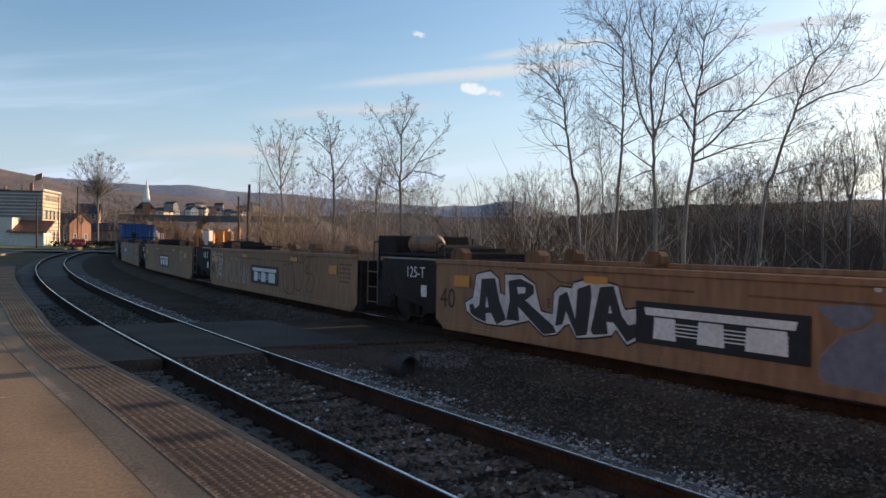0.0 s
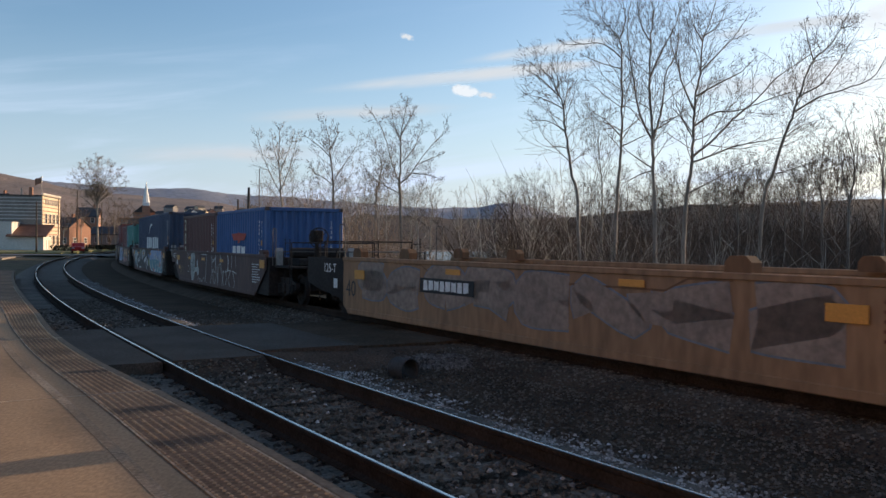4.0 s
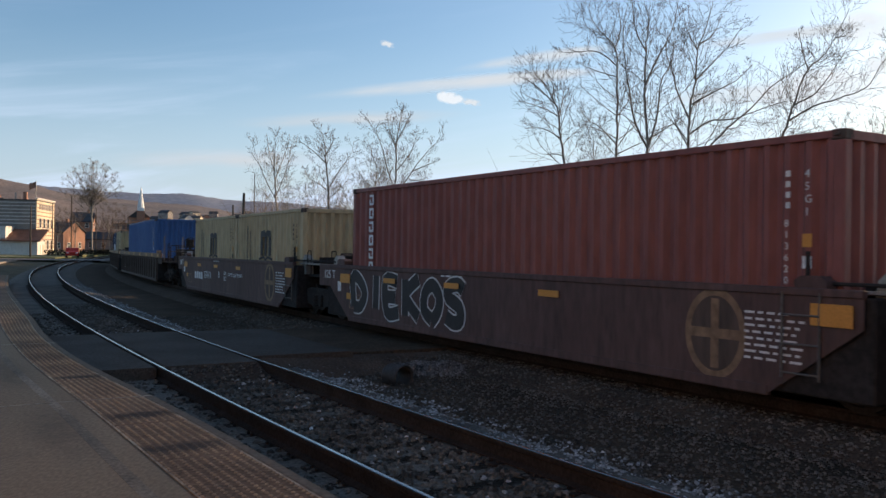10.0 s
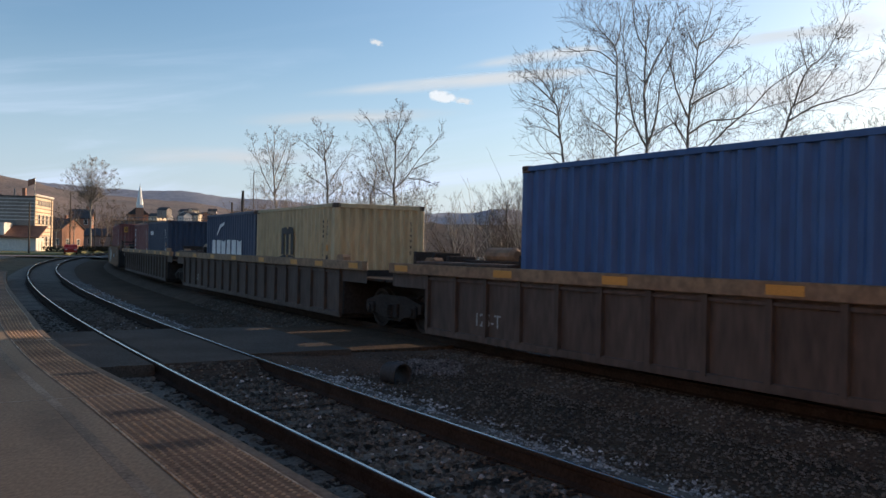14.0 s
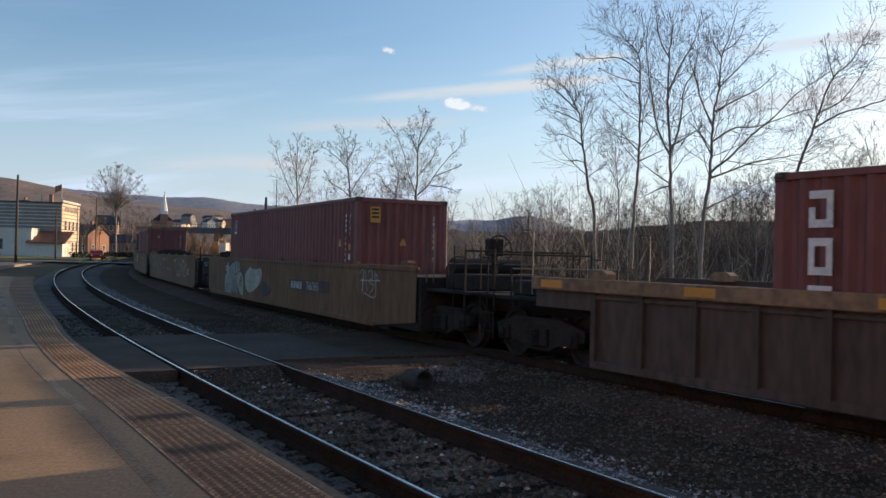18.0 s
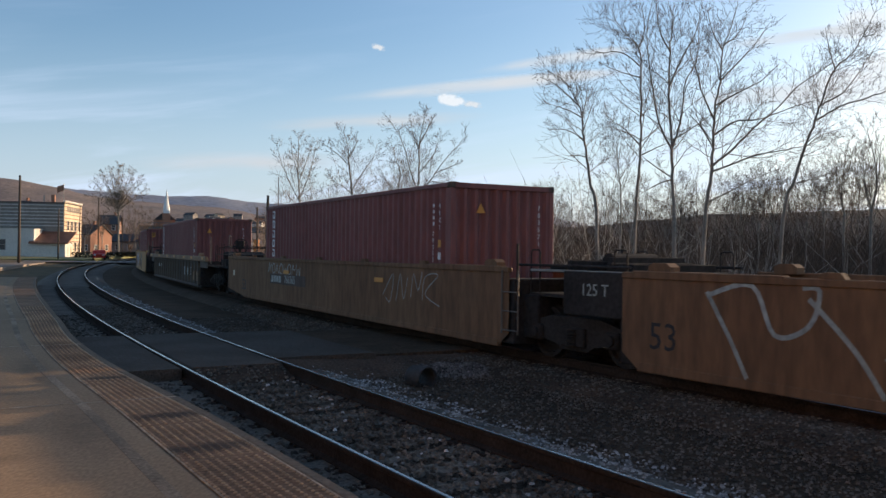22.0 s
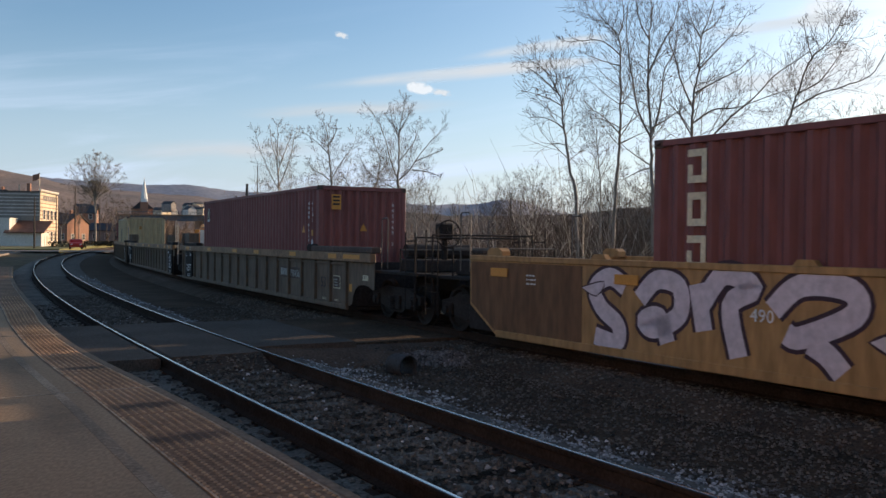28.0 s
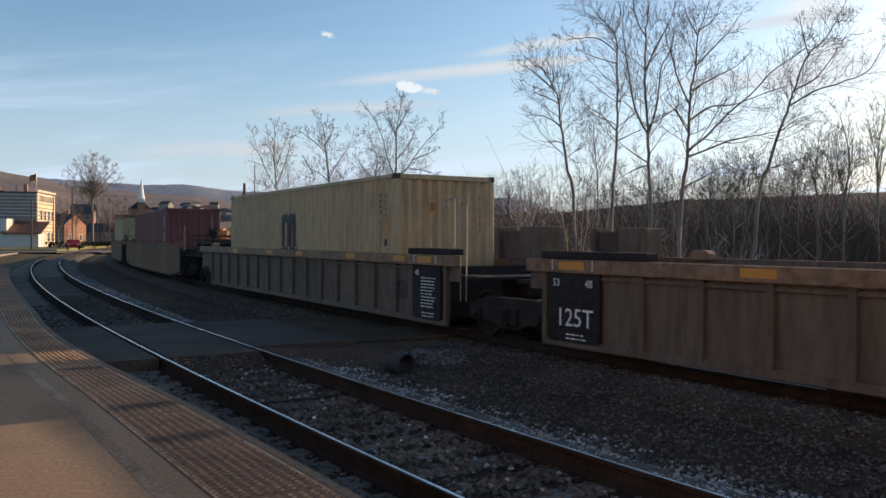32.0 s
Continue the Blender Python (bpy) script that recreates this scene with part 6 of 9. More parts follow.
notice(c, 12.192, 2.2, 0.35, 0.24)

# the following wagon
H1 = place_wagon("brown", 388.5, 408.0, "coupler", "coupler", "faded brown smooth-sided well wagon", "single well wagons")
c = place_container(393.2, 405.4, HC, P_dark, "dark red steel container")
codes(c, 12.192, HC, "45G1", None, "430871")
H2 = place_wagon("brown", 412.0, 431.0, "coupler", "coupler", "faded brown smooth-sided well wagon", "single well wagons")
c = place_container(415.2, 427.4, HC, P_sand, "plain sand-yellow steel shipping container")

# ---- painted pieces on the wagon sides ----
strokes(B[0], [[(0.39, 1.29), (0.65, 1.3), (0.92, 0.24), (0.7, 0.24), (0.25, 0.2), (0.0, 0.37), (-0.16, 0.73), (-0.37, 0.31), (-0.5, 0.25), (-0.63, 0.39)], [(-0.01, 1.23), (-0.12, 0.98), (-0.08, 0.73)], [(-0.08, 1.0), (-0.35, 1.02), (-0.64, 1.14), (-0.59, 0.67), (-0.23, 0.74)]], G_white, 0.028)
strokes(B[0], [[(-0.42, 1.1), (-0.15, 1.08), (-0.01, 1.23)], [(-0.67, 1.31), (-0.75, 0.69), (-0.69, 0.35), (-0.82, 0.24)], [(-0.92, 1.27), (-1.21, 1.31), (-1.39, 1.16), (-1.34, 0.97), (-1.16, 0.91)]], G_white, 0.028)
strokes(B[0], [[(-0.99, 0.85), (-1.08, 0.79), (-1.02, 0.57), (-1.06, 0.23)], [(-0.99, 0.8), (-1.0, 0.24)], [(-1.34, 0.88), (-1.62, 0.63), (-1.68, 0.42), (-1.6, 0.21)]], G_white, 0.028)
strokes(B[0], [[(-1.44, 1.29), (-1.56, 0.7), (-1.88, 0.73), (-1.71, 0.47), (-1.97, 0.17)], [(-1.44, 1.29), (-2.32, 1.29), (-2.36, 0.75), (-2.04, 0.74), (-2.27, 0.53), (-2.02, 0.2)], [(-2.34, 1.29), (-2.49, 1.14), (-2.49, 0.93), (-2.36, 0.75), (-2.43, 0.76), (-2.79, 0.79)]], G_white, 0.028)
strokes(B[0], [[(-2.37, 1.28), (-2.89, 1.3), (-2.92, 0.87)], [(-2.79, 0.77), (-2.53, 0.52), (-2.55, 0.36), (-2.76, 0.23)], [(-2.89, 1.29), (-3.37, 1.31), (-3.45, 1.16), (-3.44, 0.9)]], G_white, 0.028)
strokes(B[0], [[(-3.01, 0.78), (-3.31, 0.46), (-3.27, 0.3), (-3.11, 0.21)], [(-3.01, 0.78), (-3.5, 0.7)]], G_white, 0.028)
blob(B[0], [(3.11, 1.31), (2.8, 1.29), (2.71, 0.98), (2.78, 0.49), (2.93, 0.29), (3.24, 0.26), (3.38, 0.5), (3.48, 0.93), (3.38, 1.19)], G_silver, G_white, 0.02, 3)
blob(B[0], [(2.79, 0.7), (2.35, 0.76), (2.35, 0.97), (2.21, 0.99), (2.18, 0.8), (2.01, 0.67), (2.06, 0.5), (2.22, 0.47), (2.32, 0.6), (2.78, 0.58)], G_silver, G_white, 0.02, 3)
strokes(B[0], [[(3.42, 0.84), (3.25, 0.6), (3.06, 0.71), (3.05, 0.9), (3.42, 0.91)], [(3.03, 0.93), (2.99, 0.62), (2.79, 0.7), (2.81, 0.91)], [(3.05, 0.96), (2.7, 1.07)]], G_black, 0.025)
strokes(B[0], [[(4.11, 1.29), (3.93, 1.17), (4.05, 1.07), (3.81, 1.05), (3.65, 1.28)], [(3.98, 0.74), (3.75, 0.76), (3.74, 0.53), (3.97, 0.55)], [(2.14, 0.28), (1.96, 0.38), (1.87, 0.22), (1.69, 0.35), (1.47, 0.23), (1.14, 0.41), (1.09, 0.25)]], G_white, 0.022)
blob(B[1], [(5.7, 1.05), (5.26, 1.31), (2.46, 1.34), (-0.14, 1.34), (-0.51, 1.28), (-0.86, 1.16), (-1.04, 0.86), (-0.8, 0.24), (0.79, 0.29), (4.37, 0.27), (5.48, 0.44)], G_char, None, 0.04, 1)
blob(B[1], [(5.61, 1.21), (5.35, 1.18), (4.99, 1.2), (4.64, 1.08), (4.86, 0.78), (4.97, 0.33), (5.34, 0.48), (5.5, 0.63)], G_aqua, G_rust, 0.02, 3)
blob(B[1], [(4.7, 1.33), (4.46, 1.11), (3.84, 0.96), (4.37, 0.88), (4.56, 0.68), (4.24, 0.28), (4.55, 0.3), (4.84, 0.69), (4.57, 0.94)], G_white, None, 0.04, 3)
blob(B[1], [(3.36, 0.85), (3.27, 1.22), (3.19, 0.89), (3.35, 0.64), (3.77, 0.55), (4.05, 0.74), (3.83, 0.79), (3.56, 0.65)], G_white, None, 0.04, 3)
blob(B[1], [(2.8, 1.33), (2.55, 1.34), (2.59, 0.9), (2.79, 0.66), (2.72, 0.95)], G_white, None, 0.04, 3)
blob(B[1], [(2.07, 1.21), (1.8, 1.26), (1.87, 0.94), (1.91, 0.71), (2.15, 0.87)], G_white, None, 0.04, 3)
blob(B[1], [(1.67, 1.31), (1.49, 1.34), (1.44, 1.08), (1.33, 0.79), (1.51, 0.91), (1.72, 0.78), (1.6, 1.07)], G_white, None, 0.04, 3)
blob(B[1], [(1.18, 1.25), (0.84, 1.34), (0.94, 0.98), (1.14, 0.9), (1.04, 1.15)], G_white, None, 0.04, 3)
blob(B[1], [(1.25, 0.69), (0.88, 0.82), (0.37, 0.92), (0.48, 0.73), (0.64, 0.53), (0.73, 0.68), (1.09, 0.54)], G_white, None, 0.04, 3)
blob(B[1], [(0.28, 0.93), (0.03, 0.96), (0.22, 0.6), (0.12, 0.41), (-0.05, 0.22), (0.16, 0.3), (0.27, 0.55)], G_white, None, 0.04, 3)
blob(B[1], [(-0.21, 0.92), (-0.33, 0.7), (-0.37, 0.49), (-0.19, 0.44), (0.05, 0.62), (-0.15, 0.76)], G_white, None, 0.04, 3)
blob(B[1], [(3.17, 0.28), (2.85, 0.38), (2.44, 0.26)], G_white, None, 0.04, 3)
strokes(B[1], [[(4.56, 0.68), (4.05, 0.68)], [(2.11, 0.28), (1.94, 0.72)], [(-0.34, 0.68), (-0.66, 0.68)]], G_white, 0.015)
strokes(B[1], [[(5.53, 1.22), (5.34, 0.65), (5.39, 0.59)], [(5.51, 1.02), (5.29, 1.13), (5.44, 0.88), (5.25, 0.73)], [(5.25, 0.87), (5.15, 1.0), (5.09, 0.81), (5.22, 0.71), (5.27, 0.82)]], G_white, 0.075)
strokes(B[1], [[(5.05, 1.1), (5.07, 0.72), (4.95, 0.92), (4.89, 0.64), (4.78, 1.07)]], G_white, 0.075)
strokes(B[1], [[(3.03, 1.14), (2.91, 1.23), (2.63, 1.24), (2.54, 1.17)], [(3.03, 1.14), (2.95, 1.07), (2.59, 1.11)]], G_lime, 0.06)
blob(B[1], [(-0.39, 1.16), (-0.61, 1.05), (-0.98, 1.06), (-0.9, 0.91), (-0.58, 0.89), (-0.46, 1.0)], G_blue, G_rust, 0.02, 3)
blob(B[1], [(-1.18, 1.05), (-1.79, 1.32), (-4.65, 1.33), (-5.57, 1.26), (-5.45, 0.77), (-3.62, 0.64), (-1.43, 0.55)], G_sky, None, 0.04, 1)
blob(B[1], [(-1.21, 0.79), (-2.49, 0.8), (-4.04, 0.87), (-5.24, 0.75), (-5.72, 0.6), (-5.82, 0.26), (-4.22, 0.19), (-2.36, 0.21), (-1.67, 0.29)], G_aqua, None, 0.04, 1)
blob(B[1], [(-5.11, 0.73), (-5.37, 0.66), (-5.17, 0.42), (-4.91, 0.52)], G_pink, G_white, 0.02, 1)
strokes(B[1], [[(-1.79, 1.3), (-1.3, 0.99), (-1.26, 0.6), (-1.66, 0.38), (-2.36, 0.23)], [(-2.87, 1.34), (-2.64, 1.0), (-2.35, 0.59), (-2.61, 0.35), (-3.37, 0.22)], [(-3.42, 1.27), (-3.25, 0.98), (-3.61, 1.0), (-3.76, 1.2), (-3.78, 0.93), (-4.39, 0.94)]], G_white, 0.075)
strokes(B[1], [[(-4.39, 0.94), (-3.92, 0.64), (-4.45, 0.47), (-4.06, 0.18)], [(-4.61, 1.31), (-4.55, 1.01), (-4.96, 0.78), (-5.24, 1.0), (-5.0, 0.68), (-5.45, 0.73)], [(-4.29, 0.51), (-4.97, 0.53), (-5.43, 0.29), (-4.9, 0.29)]], G_white, 0.075)
strokes(B[1], [[(-5.45, 0.7), (-5.75, 0.56), (-5.8, 0.27)], [(-3.16, 0.92), (-3.49, 0.6), (-3.67, 0.37), (-3.18, 0.35)]], G_white, 0.075)
strokes(B[1], [[(-1.79, 1.3), (-1.3, 0.99), (-1.26, 0.6)], [(-2.87, 1.34), (-2.64, 1.0), (-2.35, 0.59)], [(-3.42, 1.27), (-3.25, 0.98), (-3.61, 1.0)]], G_black, 0.03)
strokes(B[1], [[(-4.39, 0.94), (-3.92, 0.64), (-4.45, 0.47)], [(-4.61, 1.31), (-4.55, 1.01), (-4.96, 0.78)], [(-4.29, 0.51), (-4.97, 0.53), (-5.43, 0.29)]], G_black, 0.03)
strokes(B[1], [[(-5.45, 0.7), (-5.75, 0.56), (-5.8, 0.27)], [(-3.16, 0.92), (-3.49, 0.6), (-3.67, 0.37)]], G_black, 0.03)
strokes(B[1], [[(-5.98, 0.3), (-6.09, 0.57), (-6.13, 0.32), (-6.24, 0.49), (-6.34, 0.32)], [(-6.58, 0.69), (-6.44, 0.58), (-6.62, 0.42), (-6.51, 0.28)], [(-6.67, 0.65), (-6.73, 0.35), (-6.81, 0.49), (-6.64, 0.67)]], G_silver, 0.022)
spray(B[1], -0.64, 0.44, 0.62, 0.42, 'IMP', G_lime, G_black, 5, lw=0.02, fat=0.34)
strokes(B[2], [[(-0.12, 1.06), (-0.37, 1.08)], [(-0.23, 1.07), (-0.21, 0.92)], [(-0.4, 0.93), (-0.45, 1.07), (-0.51, 0.97), (-0.57, 1.08), (-0.59, 0.96)]], G_aqua, 0.03)
strokes(B[2], [[(-0.66, 0.95), (-0.67, 1.08), (-0.77, 1.07), (-0.67, 1.01)]], G_aqua, 0.03)
strokes(B[1], [[(-2.49, 1.13), (-3.11, 1.33)], [(-2.38, 0.84), (-2.43, 0.56), (-2.83, 0.37), (-3.57, 0.27)], [(-2.86, 0.93), (-3.26, 1.12), (-3.11, 1.27)], [(-3.12, 0.95), (-3.48, 1.13), (-3.62, 0.88), (-4.15, 0.87)], [(-3.27, 0.74), (-3.49, 0.71), (-3.42, 0.49)], [(-3.68, 1.3), (-3.82, 1.05), (-4.21, 0.93), (-4.51, 1.05), (-4.56, 1.24), (-4.74, 1.34)], [(-4.09, 0.56), (-4.34, 0.64), (-4.44, 0.46), (-4.23, 0.28)], [(-4.69, 0.82), (-4.91, 1.03), (-5.18, 1.0), (-5.03, 0.76), (-4.81, 0.59), (-5.15, 0.45), (-5.36, 0.3)], [(-5.6, 0.6), (-5.75, 0.44), (-5.78, 0.27)], [(-1.36, 1.01), (-1.22, 0.69), (-1.47, 0.4)]], G_white, 0.05)
strokes(B[1], [[(-2.62, 1.08), (-2.73, 1.23)], [(-3.68, 1.25), (-3.79, 1.07), (-4.02, 1.01)], [(-4.34, 0.54), (-4.41, 0.45)], [(-5.28, 0.47), (-5.36, 0.34)], [(-2.0, 0.93), (-2.34, 0.81)], [(-4.21, 0.93), (-4.51, 0.97)]], G_black, 0.035)
blob(B[1], [(-2.52, 0.34), (-2.83, 0.43), (-3.28, 0.32), (-2.99, 0.24)], G_pink, None, 0, 2)
blob(B[1], [(-4.32, 1.33), (-4.71, 1.34), (-4.56, 1.23)], G_pink, None, 0, 2)
blob(B[1], [(-4.98, 0.75), (-5.19, 0.75), (-5.15, 0.54), (-4.92, 0.6)], G_pink, None, 0, 2)
blob(B[1], [(-5.44, 1.19), (-5.73, 1.25), (-5.89, 1.06), (-5.54, 1.1)], G_pink, None, 0, 2)
blob(B[2], [(5.17, 0.31), (4.84, 0.44), (4.74, 0.7), (4.57, 1.02), (4.44, 1.12), (4.1, 0.98), (4.04, 1.23), (3.79, 1.32), (3.42, 1.29), (3.16, 1.1), (3.13, 1.26), (2.72, 1.27), (2.48, 1.31), (2.13, 1.25), (1.94, 1.14), (1.96, 0.91), (1.7, 1.12), (1.53, 1.19), (1.14, 1.24), (0.82, 1.17), (0.62, 1.06), (0.36, 0.78), (0.07, 0.58), (-0.14, 0.58), (-0.19, 0.49), (0.54, 0.36), (0.73, 0.71), (1.01, 0.9), (1.35, 0.96), (1.39, 0.79), (1.65, 0.62), (1.4, 0.39), (1.97, 0.4), (3.35, 0.36)], G_sky, G_black, 0.035, 1)
blob(B[2], [(4.67, 0.52), (4.5, 0.79), (4.37, 1.03), (4.16, 0.82), (3.97, 0.7), (3.77, 0.56), (4.09, 0.57), (4.36, 0.57)], G_dark, None, 0, 2)
blob(B[2], [(3.69, 0.94), (3.36, 0.98), (3.36, 0.87), (3.59, 0.88)], G_dark, None, 0, 2)
blob(B[2], [(3.56, 0.69), (3.38, 0.7), (3.47, 0.62)], G_dark, None, 0, 2)
blob(B[2], [(3.07, 1.14), (2.85, 0.95), (2.57, 0.61), (2.84, 0.64), (3.01, 0.61), (3.15, 0.57), (3.12, 0.76)], G_dark, None, 0, 2)
blob(B[2], [(2.58, 1.01), (2.03, 1.08), (2.03, 0.98), (2.27, 0.95), (2.32, 0.77), (2.55, 0.93)], G_dark, None, 0, 2)
blob(B[2], [(1.22, 0.99), (1.01, 1.02), (1.07, 0.91)], G_dark, None, 0, 2)
blob(B[2], [(1.65, 0.66), (1.35, 0.87), (1.09, 0.84), (0.85, 0.63), (0.59, 0.38), (1.34, 0.4)], G_char, None, 0, 2)
strokes(B[2], [[(5.1, 0.33), (3.34, 0.34), (1.42, 0.39)], [(4.03, 1.22), (3.79, 1.29), (3.42, 1.27)], [(2.72, 1.25), (2.13, 1.23), (1.96, 1.12)], [(1.69, 1.11), (1.53, 1.17), (1.14, 1.22)], [(4.54, 1.01), (4.71, 0.7), (4.83, 0.48)], [(1.14, 1.22), (0.82, 1.15), (0.64, 1.04), (0.4, 0.78)]], G_white, 0.026)
strokes(B[2], [[(4.49, 0.52), (3.83, 0.44), (3.12, 0.47)], [(2.8, 1.2), (2.48, 0.93), (2.27, 0.6)], [(1.35, 1.01), (0.93, 0.95), (0.58, 0.63)]], G_blue, 0.05)
blob(B[2], [(-0.94, 1.25), (-4.33, 1.28), (-4.37, 0.51), (-1.37, 0.35)], G_char, None, 0, 1)
blob(B[2], [(-0.55, 0.68), (-0.77, 0.82), (-0.98, 0.9), (-0.94, 1.1), (-1.01, 1.27), (-1.16, 1.25), (-1.25, 1.07), (-1.59, 0.96), (-1.53, 0.71), (-1.29, 0.87), (-1.15, 0.89), (-0.99, 0.67), (-1.29, 0.72), (-1.36, 0.61), (-0.52, 0.42)], G_peach, G_white, 0.012, 1)
blob(B[2], [(-1.77, 1.23), (-1.93, 1.3), (-2.11, 1.12), (-2.49, 1.06), (-2.41, 0.84), (-2.24, 0.79), (-2.06, 0.88), (-1.88, 0.76), (-2.0, 0.64), (-1.82, 0.69), (-1.72, 0.84), (-1.81, 1.02)], G_peach, G_white, 0.012, 1)
blob(B[2], [(-2.66, 1.03), (-2.8, 0.91), (-2.96, 1.08), (-2.98, 1.28), (-3.09, 1.31), (-3.22, 1.14), (-3.36, 1.28), (-3.44, 1.27), (-3.61, 1.01), (-3.71, 0.83), (-3.57, 0.7), (-3.37, 0.91), (-3.22, 0.86), (-3.17, 0.94), (-2.94, 0.76), (-2.92, 0.56), (-2.75, 0.63)], G_peach, G_white, 0.012, 1)
blob(B[2], [(-3.73, 0.98), (-3.84, 1.1), (-3.89, 1.29), (-4.0, 1.31), (-4.16, 1.12), (-4.2, 1.01), (-4.38, 0.63), (-4.17, 0.68), (-3.85, 0.76), (-3.74, 0.79)], G_peach, G_white, 0.012, 1)
blob(B[2], [(-0.52, 0.42), (-1.36, 0.59), (-1.53, 0.67), (-1.69, 0.53), (-1.88, 0.37), (-1.37, 0.32), (-0.67, 0.29)], G_pink, None, 0, 2)
blob(B[2], [(-1.69, 0.57), (-2.07, 0.52), (-2.3, 0.67), (-2.48, 0.48), (-2.36, 0.38), (-1.88, 0.37)], G_pink, None, 0, 2)
blob(B[2], [(-2.81, 0.59), (-3.23, 0.65), (-3.48, 0.54), (-3.38, 0.41), (-2.92, 0.4)], G_pink, None, 0, 2)
blob(B[2], [(-3.67, 0.71), (-3.94, 0.66), (-4.34, 0.52), (-4.42, 0.46), (-4.17, 0.43), (-3.72, 0.49)], G_pink, None, 0, 2)
strokes(B[2], [[(-1.36, 0.59), (-1.88, 0.37), (-2.42, 0.39)], [(-2.49, 1.06), (-2.69, 0.8), (-2.92, 0.52)], [(-3.52, 0.66), (-3.81, 0.46), (-4.34, 0.42)], [(-2.11, 1.12), (-2.35, 0.94), (-2.63, 1.02)]], G_black, 0.03)
# a silver piece with dark edges and a dark shade behind it
blob(D[0], [(4.51, 1.36), (4.36, 1.12), (4.15, 1.02), (3.97, 0.82), (3.88, 0.54), (3.9, 0.24), (4.3, 0.22), (4.6, 0.4), (4.8, 0.5), (4.5, 1.0)], G_char, None, 0, 1)
blob(D[0], [(6.2, 1.24), (5.95, 1.3), (5.5, 1.36), (4.8, 1.36), (4.6, 1.25), (4.7, 0.4), (4.95, 0.2), (5.8, 0.14), (6.5, 0.18), (6.66, 0.4), (6.7, 0.7), (6.58, 0.9)], G_char, None, 0, 1)
blob(D[0], [(6.46, 1.2), (6.45, 0.99), (6.25, 0.98), (6.55, 0.83), (6.63, 0.63), (6.57, 0.37), (6.42, 0.2), (6.09, 0.17), (5.76, 0.17), (5.69, 0.21), (5.54, 0.33), (5.41, 0.41), (5.36, 0.28), (5.3, 0.25), (5.17, 0.33), (5.07, 0.34), (4.94, 0.25), (4.81, 0.35), (4.76, 0.47), (4.64, 0.44), (4.49, 0.31), (4.3, 0.23), (4.12, 0.21), (4.02, 0.28), (4.01, 0.53), (4.08, 0.8), (4.2, 0.94), (4.35, 1.01), (4.48, 1.04), (4.49, 1.13), (4.53, 1.19), (4.63, 1.37), (4.76, 1.19), (4.78, 1.33), (4.86, 1.37), (5.04, 1.37), (5.21, 1.36), (5.29, 1.27), (5.35, 1.34), (5.51, 1.3), (5.73, 1.25), (5.82, 1.17), (5.98, 1.16), (6.08, 1.35), (6.26, 1.22)], G_sage, G_char, 0.022, 1)
blob(D[0], [(5.62, 0.52), (5.2, 0.55), (4.95, 0.62), (4.8, 0.5), (4.95, 0.3), (5.07, 0.36), (5.3, 0.28), (5.4, 0.43), (5.7, 0.24), (5.85, 0.3)], G_tarnish, None, 0, 1)
blob(D[0], [(6.0, 1.1), (5.74, 1.12), (5.76, 1.0), (5.85, 0.92), (5.98, 0.95)], G_tarnish, None, 0, 1)
blob(D[0], [(5.3, 1.2), (5.1, 1.34), (4.85, 1.33), (4.78, 1.15), (5.0, 1.2)], G_tarnish, None, 0, 2)
blob(D[0], [(6.5, 0.5), (6.2, 0.62), (6.0, 0.4), (6.1, 0.22), (6.4, 0.24)], G_tarnish, None, 0, 2)
blob(D[0], [(4.7, 0.9), (4.4, 0.96), (4.3, 0.7), (4.6, 0.58), (4.9, 0.68)], G_ivory, None, 0, 2)
strokes(D[0], [[(6.02, 1.32), (5.98, 1.05), (5.97, 0.83)], [(6.07, 0.82), (5.87, 0.82)], [(6.03, 0.69), (5.88, 0.71)], [(5.72, 1.25), (5.71, 1.11), (5.76, 1.0), (5.82, 0.96), (5.7, 0.86), (5.61, 0.76), (5.61, 0.63), (5.7, 0.55), (5.81, 0.52), (5.91, 0.59), (5.96, 0.68)]], G_char, 0.026)
strokes(D[0], [[(5.49, 1.27), (5.42, 1.14), (5.37, 1.06), (5.29, 1.05), (5.27, 0.87), (5.29, 0.72), (5.39, 0.6), (5.52, 0.57), (5.61, 0.63)], [(5.29, 0.75), (5.24, 0.65), (5.16, 0.61), (5.08, 0.68), (5.01, 0.81), (5.08, 0.89), (5.16, 0.95)]], G_char, 0.028)
strokes(D[0], [[(5.16, 0.95), (5.04, 0.92), (4.92, 0.94), (4.82, 1.01), (4.76, 1.15), (4.75, 1.26)], [(5.06, 0.71), (4.93, 0.67), (4.8, 0.56), (4.75, 0.47), (4.8, 0.38)], [(4.73, 0.94), (4.68, 1.01), (4.57, 1.04), (4.38, 1.02)]], G_char, 0.034)
strokes(D[0], [[(4.67, 1.15), (4.53, 1.16)], [(4.75, 1.08), (4.62, 1.09)], [(5.96, 0.68), (5.9, 0.44), (5.76, 0.2)], [(5.52, 1.07), (5.52, 0.77)], [(5.59, 1.0), (5.52, 0.93), (5.45, 1.01)]], G_char, 0.026)
strokes(D[0], [[(5.09, 1.25), (5.08, 1.1)], [(5.16, 1.09), (5.02, 1.1)]], G_char, 0.04)
strokes(D[0], [[(4.24, 0.88), (4.53, 0.67), (4.31, 0.57)], [(4.24, 0.88), (4.44, 0.63), (4.45, 0.56)], [(4.22, 0.75), (4.51, 0.67)]], G_black, 0.04)
